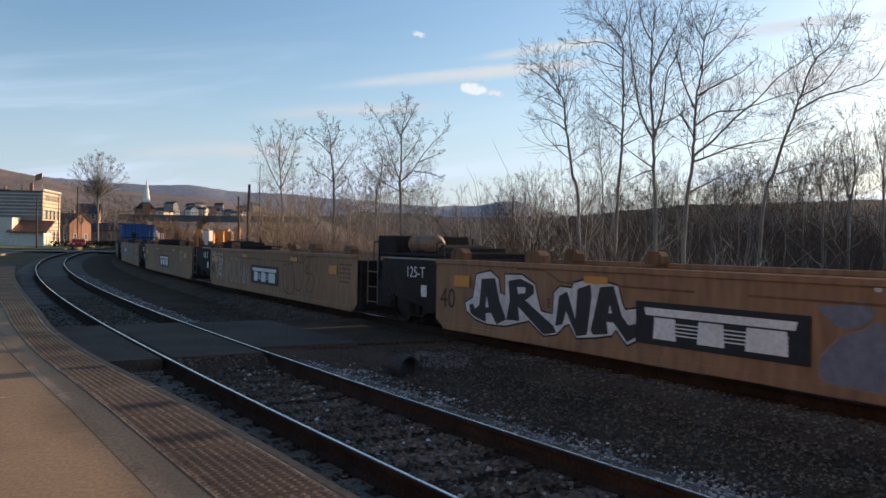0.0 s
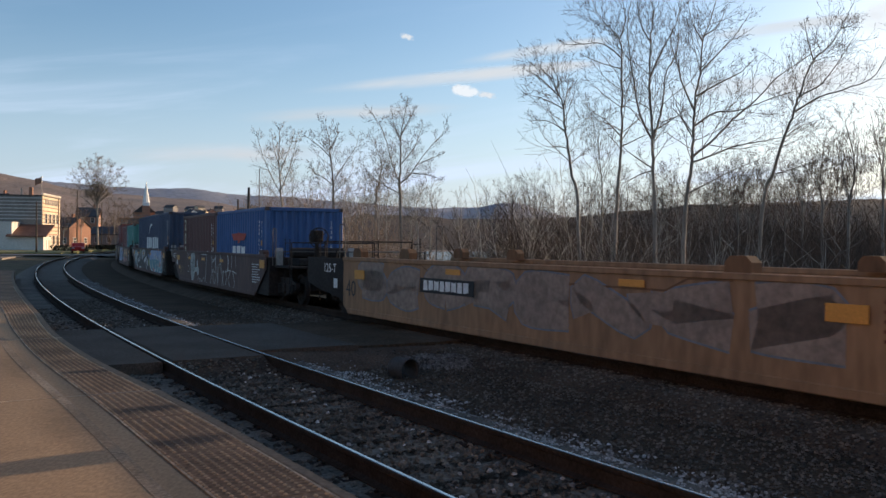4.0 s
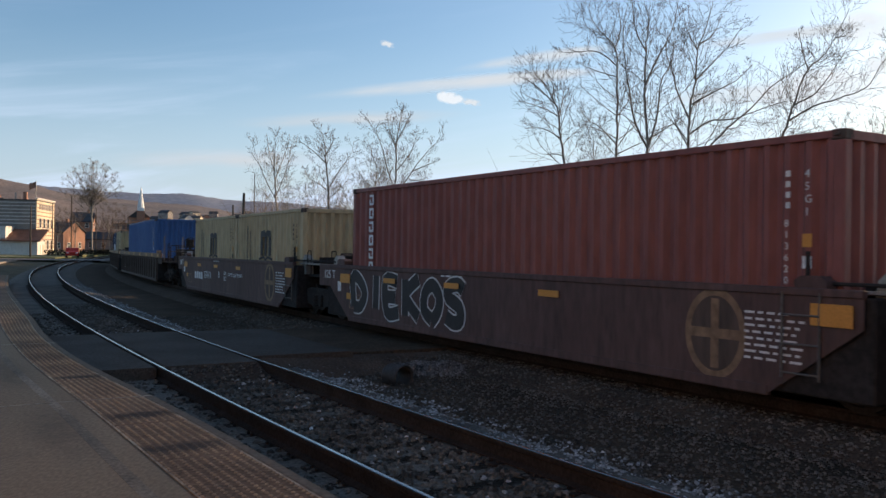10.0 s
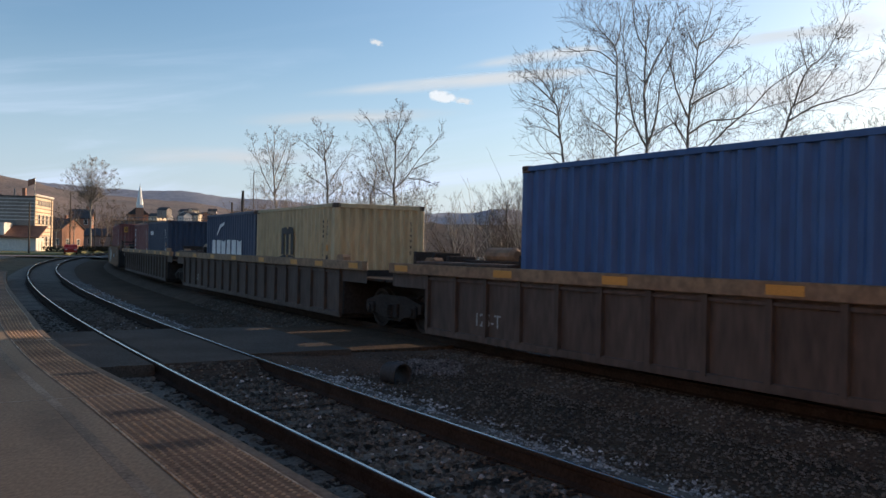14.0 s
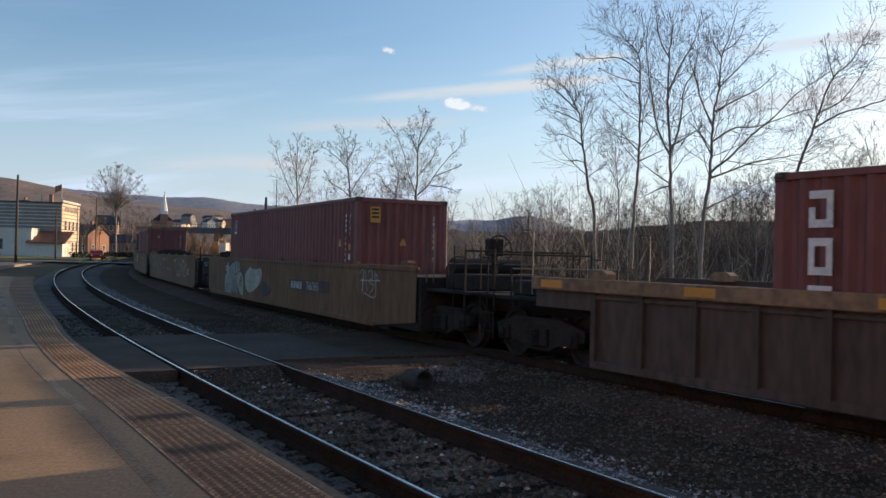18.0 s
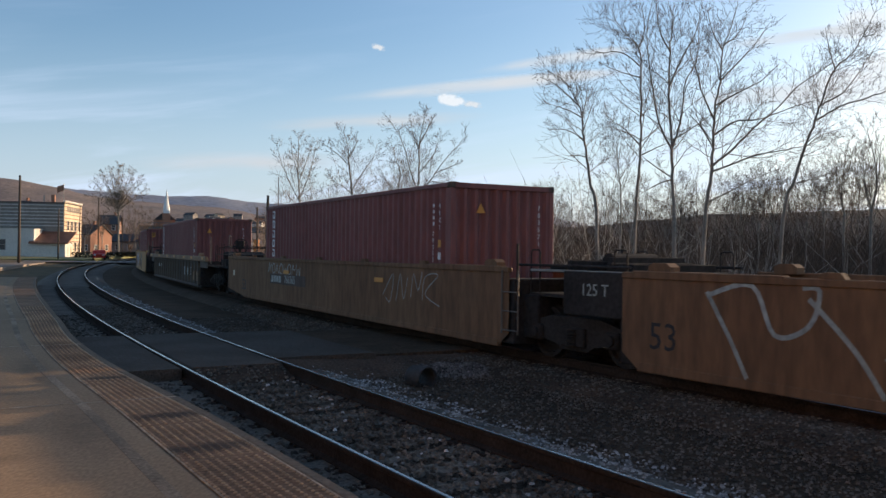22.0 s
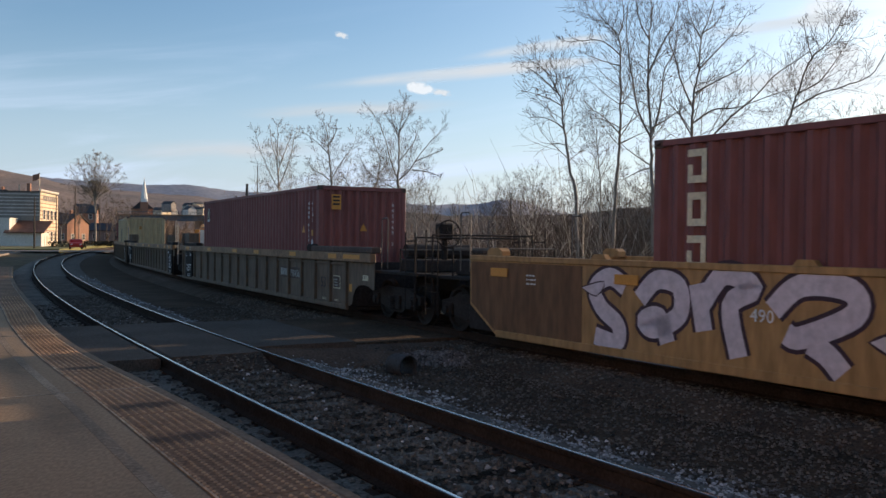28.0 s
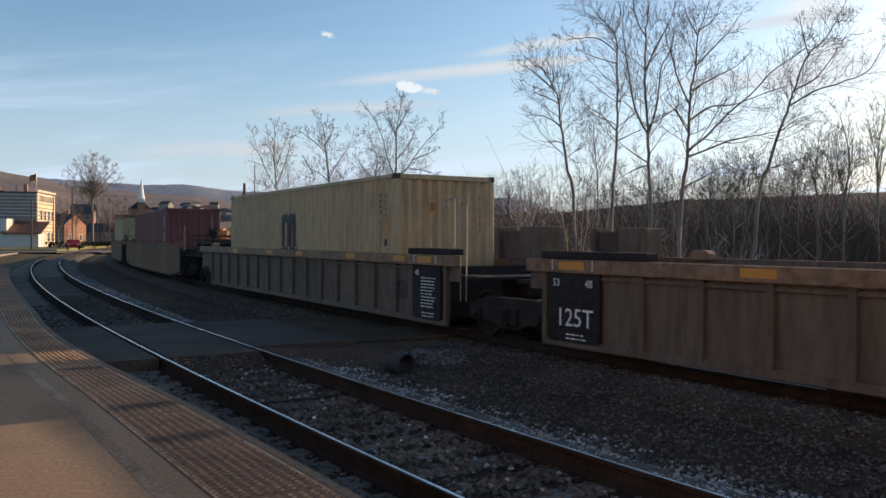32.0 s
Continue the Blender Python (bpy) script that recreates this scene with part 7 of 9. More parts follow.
# rusty scrapes
blob(D[0], [(4.31, 1.12), (4.17, 1.13), (3.9, 1.15), (3.9, 1.1), (4.17, 1.06)], G_rust, None, 0, 2)
blob(D[0], [(7.38, 1.12), (7.09, 1.11), (7.09, 1.05), (7.37, 1.06)], G_rust, None, 0, 2)
blob(D[0], [(3.81, 0.79), (3.75, 0.97), (3.55, 1.08), (3.17, 1.22), (2.99, 1.17), (2.52, 1.15), (1.92, 1.19), (1.81, 1.01), (2.0, 0.74), (2.56, 0.5), (3.2, 0.38), (3.5, 0.42), (3.74, 0.6)], G_ivory, None, 0, 2)
strokes(D[0], [[(2.99, 1.13), (3.04, 0.74), (2.7, 0.66)], [(2.58, 1.08), (2.64, 0.66)], [(2.45, 1.05), (2.32, 0.85), (2.24, 1.09), (2.19, 0.76)]], G_silver, 0.07)
strokes(D[0], [[(2.03, 1.04), (2.06, 0.83), (2.16, 0.93)]], G_silver, 0.07)
blob(D[0], [(1.82, 0.82), (1.06, 0.67), (0.79, 0.57), (1.28, 0.37), (1.81, 0.39)], G_char, None, 0, 2)
strokes(D[1], [[(4.51, 1.34), (4.25, 1.14), (4.75, 0.65)], [(3.76, 1.34), (4.23, 0.6), (3.82, 0.47), (3.43, 1.02), (2.96, 0.31)], [(2.48, 1.34), (1.99, 0.73), (2.4, 0.78)]], G_silver, 0.035)
strokes(D[1], [[(2.14, 1.34), (1.39, 0.23)], [(1.35, 1.34), (1.22, 0.68), (0.69, 1.32), (0.35, 1.21), (0.62, 0.75), (-0.4, 0.75), (-0.71, 0.3)], [(2.6, 0.59), (2.24, 0.23)]], G_silver, 0.035)
strokes(D[1], [[(0.91, 0.54), (0.56, 0.24)], [(-2.11, 1.14), (-2.35, 0.83)], [(-2.96, 0.62), (-2.59, 0.85), (-2.5, 1.18), (-2.8, 1.19), (-3.03, 0.55), (-3.27, 0.55), (-3.37, 1.1), (-3.09, 1.33)]], G_silver, 0.035)
strokes(D[1], [[(-3.43, 1.34), (-3.37, 0.66), (-3.64, 0.49), (-3.82, 0.84), (-3.63, 1.34)], [(-4.0, 1.34), (-4.07, 0.72), (-3.89, 0.52), (-3.67, 0.68), (-4.06, 1.28)], [(-4.36, 1.15), (-4.07, 0.53), (-4.37, 0.56), (-4.53, 1.12), (-4.75, 0.65), (-4.91, 1.01)]], G_silver, 0.035)
strokes(D[1], [[(-4.64, 1.3), (-4.96, 0.63)], [(-4.72, 1.33), (-5.06, 1.19), (-5.12, 0.47)], [(-5.36, 1.29), (-5.41, 0.84), (-5.77, 1.23)]], G_silver, 0.035)
strokes(D[1], [[(-5.11, 0.81), (-5.24, 0.82), (-5.55, 0.89), (-5.36, 0.54), (-5.96, 0.57)], [(-5.95, 0.97), (-6.29, 1.09)], [(-5.86, 1.2), (-6.02, 0.66), (-6.29, 0.73)]], G_silver, 0.035)
strokes(D[2], [[(-4.17, 0.77), (-4.7, 1.23), (-4.56, 0.65), (-4.33, 0.71)], [(-4.86, 0.67), (-5.06, 1.24), (-5.22, 0.72), (-5.42, 1.18)], [(-5.57, 0.78), (-5.69, 1.26), (-5.9, 0.93), (-6.08, 1.3)]], G_silver, 0.022)
strokes(D[2], [[(-6.09, 0.74), (-6.21, 1.21), (-6.76, 1.26), (-6.22, 0.88), (-6.83, 0.66)]], G_silver, 0.022)
strokes(F1, [[(6.03, 1.1), (6.33, 1.23), (6.63, 1.06), (6.5, 0.79), (6.16, 0.56), (6.19, 0.32), (6.62, 0.38)]], G_plum, 0.36)
strokes(F1, [[(5.76, 0.95), (5.46, 1.22), (5.08, 1.15), (5.07, 0.79), (5.5, 0.57), (5.68, 0.67), (5.41, 0.74), (5.26, 0.41)]], G_plum, 0.36)
strokes(F1, [[(4.79, 1.2), (4.67, 0.62)]], G_plum, 0.36)
strokes(F1, [[(4.71, 0.94), (4.38, 1.33), (3.95, 1.19), (4.28, 0.96), (4.15, 0.35)]], G_plum, 0.36)
strokes(F1, [[(3.69, 0.95), (3.33, 1.25), (2.75, 1.23), (2.7, 0.96), (3.32, 0.67), (3.51, 0.7)]], G_plum, 0.36)
strokes(F1, [[(3.21, 0.62), (3.0, 0.51), (2.82, 0.33)]], G_plum, 0.36)
strokes(F1, [[(6.03, 1.1), (6.33, 1.23), (6.63, 1.06), (6.5, 0.79), (6.16, 0.56), (6.19, 0.32), (6.62, 0.38)]], G_lilac, 0.255)
strokes(F1, [[(5.76, 0.95), (5.46, 1.22), (5.08, 1.15), (5.07, 0.79), (5.5, 0.57), (5.68, 0.67), (5.41, 0.74), (5.26, 0.41)]], G_lilac, 0.255)
strokes(F1, [[(4.79, 1.2), (4.67, 0.62)]], G_lilac, 0.255)
strokes(F1, [[(4.71, 0.94), (4.38, 1.33), (3.95, 1.19), (4.28, 0.96), (4.15, 0.35)]], G_lilac, 0.255)
strokes(F1, [[(3.69, 0.95), (3.33, 1.25), (2.75, 1.23), (2.7, 0.96), (3.32, 0.67), (3.51, 0.7)]], G_lilac, 0.255)
strokes(F1, [[(3.21, 0.62), (3.0, 0.51), (2.82, 0.33)]], G_lilac, 0.255)
blob(F1, [(2.52, 0.7), (2.25, 0.81), (2.11, 0.7), (2.25, 0.58)], G_lilac, G_plum, 0.03, 3)
blob(F1, [(1.88, 0.93), (1.57, 1.02), (1.42, 0.92), (1.56, 0.74)], G_lilac, G_plum, 0.03, 3)
blob(F1, [(6.9, 1.05), (6.45, 1.15), (6.6, 0.95)], G_lilac, G_plum, 0.02, 3)
strokes(F1, [[(1.83, 0.61), (1.87, 0.45), (1.69, 0.5)], [(1.56, 0.45), (1.47, 0.6), (1.39, 0.44)], [(1.18, 0.66), (1.13, 0.41), (0.97, 0.56), (0.77, 0.36)]], G_rust, 0.03)
strokes(F1, [[(0.47, 0.58), (0.54, 0.38), (0.43, 0.4)], [(0.28, 0.57), (0.35, 0.35), (0.24, 0.36)], [(0.07, 0.64), (0.17, 0.34), (0.04, 0.36)]], G_rust, 0.03)
strokes(F1, [[(1.57, 1.33), (0.71, 1.27), (-0.3, 1.19), (-1.94, 1.31)]], G_rust, 0.02)
blob(F1, [(-1.91, 1.34), (-3.11, 1.34), (-3.37, 1.34), (-3.39, 0.26), (-3.07, 0.23), (-2.01, 0.18)], M_maroon, None, 0, 1)
blob(F1, [(-1.94, 1.3), (-2.14, 1.34), (-2.43, 1.16), (-2.75, 1.26), (-3.03, 1.19), (-2.95, 1.02), (-2.48, 0.86), (-2.47, 0.31), (-2.16, 0.31), (-2.1, 0.74), (-1.95, 0.82)], G_dark, G_silver, 0.03, 2)
blob(F1, [(-2.48, 0.84), (-2.67, 0.99), (-2.89, 0.98), (-3.05, 1.06), (-3.04, 0.91), (-2.67, 0.75), (-2.51, 0.7)], G_silver, None, 0, 2)
word('490', 0.22, 3.98, WELL_Y + 0.03, 0.8, M_white, F1)
blob(A[2], [(-1.37, 0.53), (-1.61, 0.77), (-1.84, 0.85), (-2.07, 0.95), (-2.09, 0.24), (-1.81, 0.24), (-1.44, 0.27), (-1.35, 0.38)], G_slate, G_fade, 0.015, 2)
blob(A[2], [(-1.3, 1.08), (-1.56, 1.09), (-1.84, 1.16), (-1.99, 1.04), (-1.79, 0.88), (-1.54, 0.88)], G_slate, None, 0, 2)
blob(A[2], [(-1.96, 1.34), (-2.03, 1.34), (-2.04, 1.27), (-1.97, 1.27)], G_white, None, 0, 3)
word("E", 0.2, 3.31, WELL_Y + 0.014, 0.73, G_rust, A[2])
# the large white-edged piece on the yellow wagon
blob(A[2], [(5.59, 0.65), (5.35, 0.75), (5.25, 1.16), (4.84, 1.23), (4.61, 1.12), (4.55, 0.88), (4.41, 0.85), (4.41, 1.19), (3.96, 1.2), (3.62, 1.06), (3.58, 0.93), (3.46, 0.65), (3.17, 0.63), (3.15, 0.96), (3.01, 1.06), (2.74, 1.05), (2.69, 1.13), (2.33, 1.21), (2.25, 1.14), (2.09, 1.19), (1.76, 1.13), (1.69, 0.92), (1.62, 0.81), (1.36, 0.85), (1.15, 0.74), (1.13, 0.6), (1.27, 0.47), (1.57, 0.34), (1.79, 0.53), (1.88, 0.44), (2.21, 0.38), (2.62, 0.33), (2.78, 0.52), (2.89, 0.49), (3.08, 0.34), (3.39, 0.29), (3.76, 0.49), (3.98, 0.44), (4.4, 0.35), (4.75, 0.34), (4.93, 0.34), (5.27, 0.39), (5.54, 0.51)], G_white, G_black, 0.03, 1)
blob(A[2], [(5.47, 0.62), (5.35, 0.65), (5.29, 0.56), (5.16, 0.64), (5.1, 1.09), (4.7, 1.12), (4.56, 0.74), (4.37, 0.45), (4.64, 0.35), (4.81, 0.53), (4.96, 0.51), (4.95, 0.36), (5.23, 0.41), (5.42, 0.47)], G_char, None, 0, 1)
blob(A[2], [(4.32, 1.09), (3.99, 1.14), (3.66, 1.05), (3.64, 0.92), (3.86, 0.8), (3.16, 0.46), (3.08, 0.36), (3.39, 0.3), (4.05, 0.69), (4.01, 0.46), (4.37, 0.45), (4.28, 0.76)], G_char, None, 0, 1)
blob(A[2], [(3.11, 0.46), (3.03, 0.92), (2.84, 1.0), (2.65, 0.6), (2.61, 1.05), (2.33, 1.13), (2.3, 0.95), (2.39, 0.4), (2.62, 0.35), (2.86, 0.7), (2.94, 0.5)], G_char, None, 0, 1)
blob(A[2], [(2.31, 0.47), (2.13, 1.1), (1.85, 1.13), (1.68, 0.73), (1.55, 0.61), (1.36, 0.65), (1.3, 0.71), (1.32, 0.8), (1.21, 0.78), (1.17, 0.67), (1.25, 0.53), (1.57, 0.38), (1.84, 0.62), (1.98, 0.62), (1.95, 0.45), (2.26, 0.41)], G_char, None, 0, 1)
blob(A[2], [(4.94, 0.81), (4.87, 0.62), (4.97, 0.61)], G_white, None, 0, 1)
blob(A[2], [(4.09, 1.0), (3.86, 1.01), (3.86, 0.92), (4.05, 0.89)], G_white, None, 0, 1)
blob(A[2], [(1.92, 0.86), (1.87, 0.75), (1.95, 0.74)], G_white, None, 0, 1)
strokes(A[3], [[(-1.74, 1.05), (-1.42, 0.93), (-1.56, 0.38), (-2.14, 0.26), (-2.37, 0.51), (-2.24, 1.04), (-1.87, 1.05)]], G_rust, 0.035)
strokes(A[3], [[(-2.24, 1.04), (-2.41, 1.31), (-2.98, 1.26), (-3.1, 0.82), (-2.89, 0.43), (-2.49, 0.46), (-2.36, 0.91)]], G_rust, 0.035)
strokes(A[3], [[(-2.98, 1.26), (-3.3, 1.36), (-3.57, 1.16), (-3.21, 0.89), (-3.73, 0.86), (-3.88, 0.63), (-3.64, 0.4), (-3.27, 0.52), (-3.53, 0.73)]], G_rust, 0.035)
strokes(A[4], [[(3.23, 0.94), (3.1, 0.78), (2.56, 0.75), (2.62, 0.97), (2.93, 1.22), (2.57, 1.27), (2.27, 0.99)], [(2.56, 0.75), (2.22, 1.24), (1.89, 1.32), (1.94, 0.94), (2.39, 0.95)], [(1.57, 1.3), (1.51, 0.96), (1.26, 1.28), (1.21, 0.98)], [(1.12, 1.28), (1.01, 1.05), (0.82, 1.29), (0.77, 1.0)]], G_rust, 0.035)
strokes(A[4], [[(-3.88, 1.18), (-3.86, 1.06), (-3.95, 1.08)], [(-4.0, 1.17), (-4.02, 1.09), (-4.09, 1.15)], [(-4.14, 1.09), (-4.16, 1.18), (-4.23, 1.09), (-4.27, 1.17), (-4.42, 1.11)]], G_white, 0.028)
strokes(A[4], [[(-3.89, 1.0), (-3.84, 0.87), (-3.93, 0.9)], [(-4.0, 0.98), (-4.05, 0.93), (-4.09, 0.99), (-4.14, 0.88), (-4.2, 1.0)], [(-4.27, 1.01), (-4.27, 0.89), (-4.4, 0.92)]], G_white, 0.028)
strokes(A[4], [[(-4.5, 1.24), (-4.52, 1.12)], [(-4.5, 1.04), (-4.53, 0.91)], [(-4.05, 0.77), (-4.23, 0.82), (-4.32, 0.77), (-4.25, 0.71)]], G_white, 0.028)
strokes(D[0], [[(-6.21, 1.27), (-6.41, 1.36), (-6.37, 0.83), (-6.51, 1.36), (-6.66, 0.86)], [(-6.27, 1.11), (-7.12, 1.13), (-7.37, 1.14)], [(-6.7, 1.3), (-6.89, 1.36), (-6.94, 1.19), (-6.75, 1.1), (-7.03, 1.01), (-6.85, 0.84)], [(-7.07, 1.35), (-7.12, 0.78), (-6.47, 0.84)], [(-7.11, 1.28), (-7.24, 1.21), (-7.13, 1.09)]], G_silver, 0.03)
strokes(D[1], [[(7.06, 1.26), (6.7, 0.7), (6.45, 0.25)], [(7.06, 1.21), (6.39, 1.36), (6.07, 0.8), (5.63, 0.93), (5.5, 1.33), (5.71, 1.36)], [(5.63, 1.24), (5.09, 0.73), (4.74, 0.25)]], G_silver, 0.06)
strokes(A[3], [[(6.31, 1.27), (6.34, 1.16), (6.24, 1.14)], [(6.18, 1.25), (6.15, 1.14), (6.08, 1.26)], [(6.04, 1.26), (6.02, 1.14), (5.93, 1.27), (5.86, 1.16)]], G_white, 0.028)
strokes(A[3], [[(6.31, 1.05), (6.24, 0.94), (6.18, 1.06)], [(6.11, 1.06), (6.05, 0.99), (5.96, 1.07), (5.89, 1.0)], [(5.42, 1.0), (5.34, 1.14), (5.28, 0.96), (5.2, 1.07), (5.17, 0.85), (5.09, 0.55), (5.22, 0.54), (5.42, 0.57), (5.47, 0.51), (5.39, 0.83), (5.42, 1.0)]], G_white, 0.028)
strokes(A[3], [[(5.07, 0.98), (4.99, 1.06), (4.91, 0.99), (4.99, 0.86), (5.04, 0.91)], [(5.74, 1.17), (5.23, 1.22), (4.96, 1.16), (4.99, 1.31)], [(5.74, 0.85), (5.62, 0.59), (5.5, 0.35)]], G_white, 0.028)
strokes(A[3], [[(5.39, 0.49), (5.11, 0.5), (4.9, 0.43)], [(5.34, 0.86), (5.14, 0.85)], [(5.36, 0.7), (5.12, 0.71)]], G_white, 0.028)

# ================= distance: hills, town, trees =================
M_hill = mat("wooded_winter_hill", (0.20, 0.150, 0.122), 0.95, 0, 0.45, 0.01, 0.22, 0.6, (0.115, 0.098, 0.094))
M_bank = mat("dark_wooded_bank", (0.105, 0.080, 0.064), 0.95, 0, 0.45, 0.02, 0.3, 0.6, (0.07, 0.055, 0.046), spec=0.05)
# Distance haze is put into this ridge's blue-grey colour
M_farhill_haze = mat("far_hill_haze_colour", (0.235, 0.248, 0.285), 0.95, 0, 0.25, 0.004, 0.05, 0.1, (0.19, 0.20, 0.235))
M_bark = mat("grey_brown_bark", (0.26, 0.228, 0.19), 0.9, 0, 0.3, 1.5, 25, 0.3)
# Pale bark, raised further: the low sun is put into its colour
M_pale_bark = mat("sunlit_sycamore_bark", (0.46, 0.40, 0.33), 0.9, 0, 0.3, 1.2, 25, 0.3)
M_twig = mat("brown_twigs", (0.135, 0.092, 0.066), 0.9, 0, 0.3, 1, 12, 0.1, island=0.4)
M_greytwig = mat("grey_brown_twigs", (0.25, 0.21, 0.165), 0.9, 0, 0.3, 1, 12, 0.1, island=0.4)
# Rim light of the low sun, put into a pale twig colour
M_rim_twig = mat("rim_lit_twigs", (0.46, 0.41, 0.34), 0.9, 0, 0.3, 1, 12, 0.1, island=0.4)
# Dark twigs: the shade deep in the wood is put into this colour
M_thicket_shade = mat("shaded_thicket", (0.080, 0.058, 0.043), 0.95, 0, 0.3, 1, 12, 0.1, island=0.5)
M_brush = mat("tan_brush", (0.27, 0.188, 0.128), 0.9, 0, 0.3, 1, 12, 0.1, island=0.5)
M_brick = mat("red_brick", (0.33, 0.17, 0.11), 0.85, 0, 0.25, 0.6, 6, 0.2, (0.25, 0.13, 0.09))
M_wallwhite = mat("weathered_white_boards", (0.62, 0.58, 0.52), 0.8, 0, 0.2, 0.5, 5, 0.1, (0.4, 0.37, 0.33))
M_siding = mat("grey_weathered_boards", (0.27, 0.24, 0.215), 0.85, 0, 0.25, 0.5, 5, 0.1)
M_cream_wall = mat("cream_boards", (0.66, 0.54, 0.38), 0.8, 0, 0.2, 0.5, 5, 0.1)
M_roofred = mat("rusty_tin_roof", (0.24, 0.11, 0.07), 0.6, 0.2, 0.25, 0.8, 6, 0.1)
M_roof = mat("dark_shingles", (0.07, 0.068, 0.07), 0.85, 0, 0.25, 0.8, 6, 0.2)
M_glass = mat("dark_window_glass", (0.03, 0.035, 0.04), 0.12, 0, 0.05, 1, 3, 0.0, spec=0.6)
M_pole = mat("weathered_pole_wood", (0.10, 0.075, 0.055), 0.9, 0, 0.25, 1, 12, 0.3, stretch=(4, 4, 0.6))
M_bridge = mat("blue_grey_bridge_paint", (0.10, 0.13, 0.16), 0.6, 0, 0.2, 0.4, 5, 0.1)
M_spire = mat("white_spire_paint", (0.80, 0.79, 0.74), 0.6, 0, 0.08, 0.4, 5, 0.05)
M_redcar = mat("red_car_paint", (0.45, 0.03, 0.02), 0.3, 0, 0.08, 1, 10, 0.0, spec=0.5)
M_tyre = mat("tyre_rubber", (0.02, 0.02, 0.02), 0.85, 0, 0.1, 2, 20, 0.1)
M_hedge = mat("dark_hedge", (0.05, 0.045, 0.025), 0.95, 0, 0.4, 1, 8, 0.6)
M_orange = mat("orange_machine_paint", (0.60, 0.22, 0.04), 0.5, 0, 0.2, 0.6, 6, 0.1)


def spot(px, depth):
    """x and y of what lies at this column of a picture 1568 wide that looks along +y, and at this depth."""
    return (px - 784) / 1524.7 * depth, depth


def up(px, py, depth):
    """The height of what shows at this column and row, at this depth."""
    return 1.703 + depth * (432.0 + (px - 784) * 0.0113 - py) / 1524.7


def ridge(name, label, material, r0, r1, pts, seed, rough, az0=-48, az1=48, kind="structure"):
    """A long hill: pts give the bearing and the height of its crest."""
    az = np.linspace(az0, az1, 260)
    hh = np.interp(az, [p[0] for p in pts], [p[1] for p in pts])
    rr = np.linspace(r0, r1, 14)
    g = Geo()
    vs, fs = [], []
    for i, r in enumerate(rr):
        q = i / (len(rr) - 1)
        shape = math.sin(min(q * 1.15, 1.0) * math.pi / 2) ** 1.3
        for j, a in enumerate(az):
            x, y = r * math.sin(radians(a)), r * math.cos(radians(a))
            n = noise.noise((x * 0.004 + seed, y * 0.004, 0)) + 0.5 * noise.noise((x * 0.02 + seed, y * 0.02, 0)) + 0.35 * noise.noise((x * 0.09 + seed, y * 0.09, 0))
            vs.append((x, y, -6 + (hh[j] + 6) * shape + n * rough * shape))
    n = len(az)
    for i in range(len(rr) - 1):
        for j in range(n - 1):
            a = i * n + j
            fs.append((a, a + 1, a + n + 1, a + n))
    g.add(vs, fs)
    tagged(obj(name, g, material, smooth=True), label, "hill", kind=kind)


ridge("backdrop_hill", "far wooded ridge with blue-grey haze in its colour", M_farhill_haze, 2600, 4300, [(-48, 250), (-27, 260), (-20, 236), (-15, 236), (-12, 215), (-8, 205), (-2, 176), (1, 170), (3.2, 178), (4.8, 200), (6.2, 192), (8.5, 140), (12, 100), (20, 95), (30, 100), (48, 110)], 3.0, 10)
ridge("backdrop_hill", "brown wooded winter hillside above the town", M_hill, 700, 1900, [(-48, 124), (-30, 122), (-27, 118), (-24.5, 107), (-22, 92), (-19, 86), (-15, 76), (-12, 64), (-8, 52), (-4, 26), (0, 8), (10, 6), (20, 10), (48, 12)], 7.0, 4.5)
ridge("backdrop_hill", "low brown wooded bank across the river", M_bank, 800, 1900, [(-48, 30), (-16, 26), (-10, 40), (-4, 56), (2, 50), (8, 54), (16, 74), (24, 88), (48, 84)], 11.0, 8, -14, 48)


# ---- trees ----
def sprout(g, p, d, length, r, level, top, rnd, thin, kids):
    """A bare branch that bends as it goes and splits into finer ones."""
    n = (6, 6, 5, 4)[min(level, 3)]
    side = d.orthogonal().normalized()
    side.rotate(Matrix.Rotation(rnd.uniform(0, 6.283), 3, d))
    curl = side * rnd.uniform(0.03, (0.20, 0.20, 0.14, 0.10)[min(level, 3)])
    pts, rad, dd = [p.copy()], [r], d.copy()
    for i in range(n):
        if rnd.random() < 0.3:
            curl = -curl * rnd.uniform(0.5, 1.2)
        dd = (dd + curl + Vector((rnd.uniform(-1, 1), rnd.uniform(-1, 1), rnd.uniform(-1, 1))) * (0.14, 0.14, 0.10, 0.07)[min(level, 3)] + Vector((0, 0, 0.04 + 0.08 * i / n))).normalized()
        pts.append(pts[-1] + dd * (length / n))
        rad.append(max(thin, r * (1 - 0.75 * (i + 1) / n)))
    g[0 if level < 2 else 1].tube(pts, rad, 5 if level < 2 else 3, False)
    if level >= top:
        return
    spin = rnd.uniform(0, 6.283)
    for i in range(kids[level]):
        f = 0.18 + 0.8 * (i + rnd.random()) / kids[level]
        k = min(n - 1, int(f * n))
        base = pts[k].lerp(pts[k + 1], f * n - k)
        axis = (pts[k + 1] - pts[k]).normalized()
        out = axis.orthogonal().normalized()
        spin += 2.4 + rnd.uniform(-0.7, 0.7)
        out.rotate(Matrix.Rotation(spin, 3, axis))
        a = radians(rnd.uniform(24, 56))
        sprout(g, base, (axis * math.cos(a) + out * math.sin(a)).normalized(), max(length * rnd.uniform(0.42, 0.80) * (1.2 - 0.55 * f), 18 * thin), max(thin, rad[k] * 0.55), level + 1, top, rnd, thin, kids)


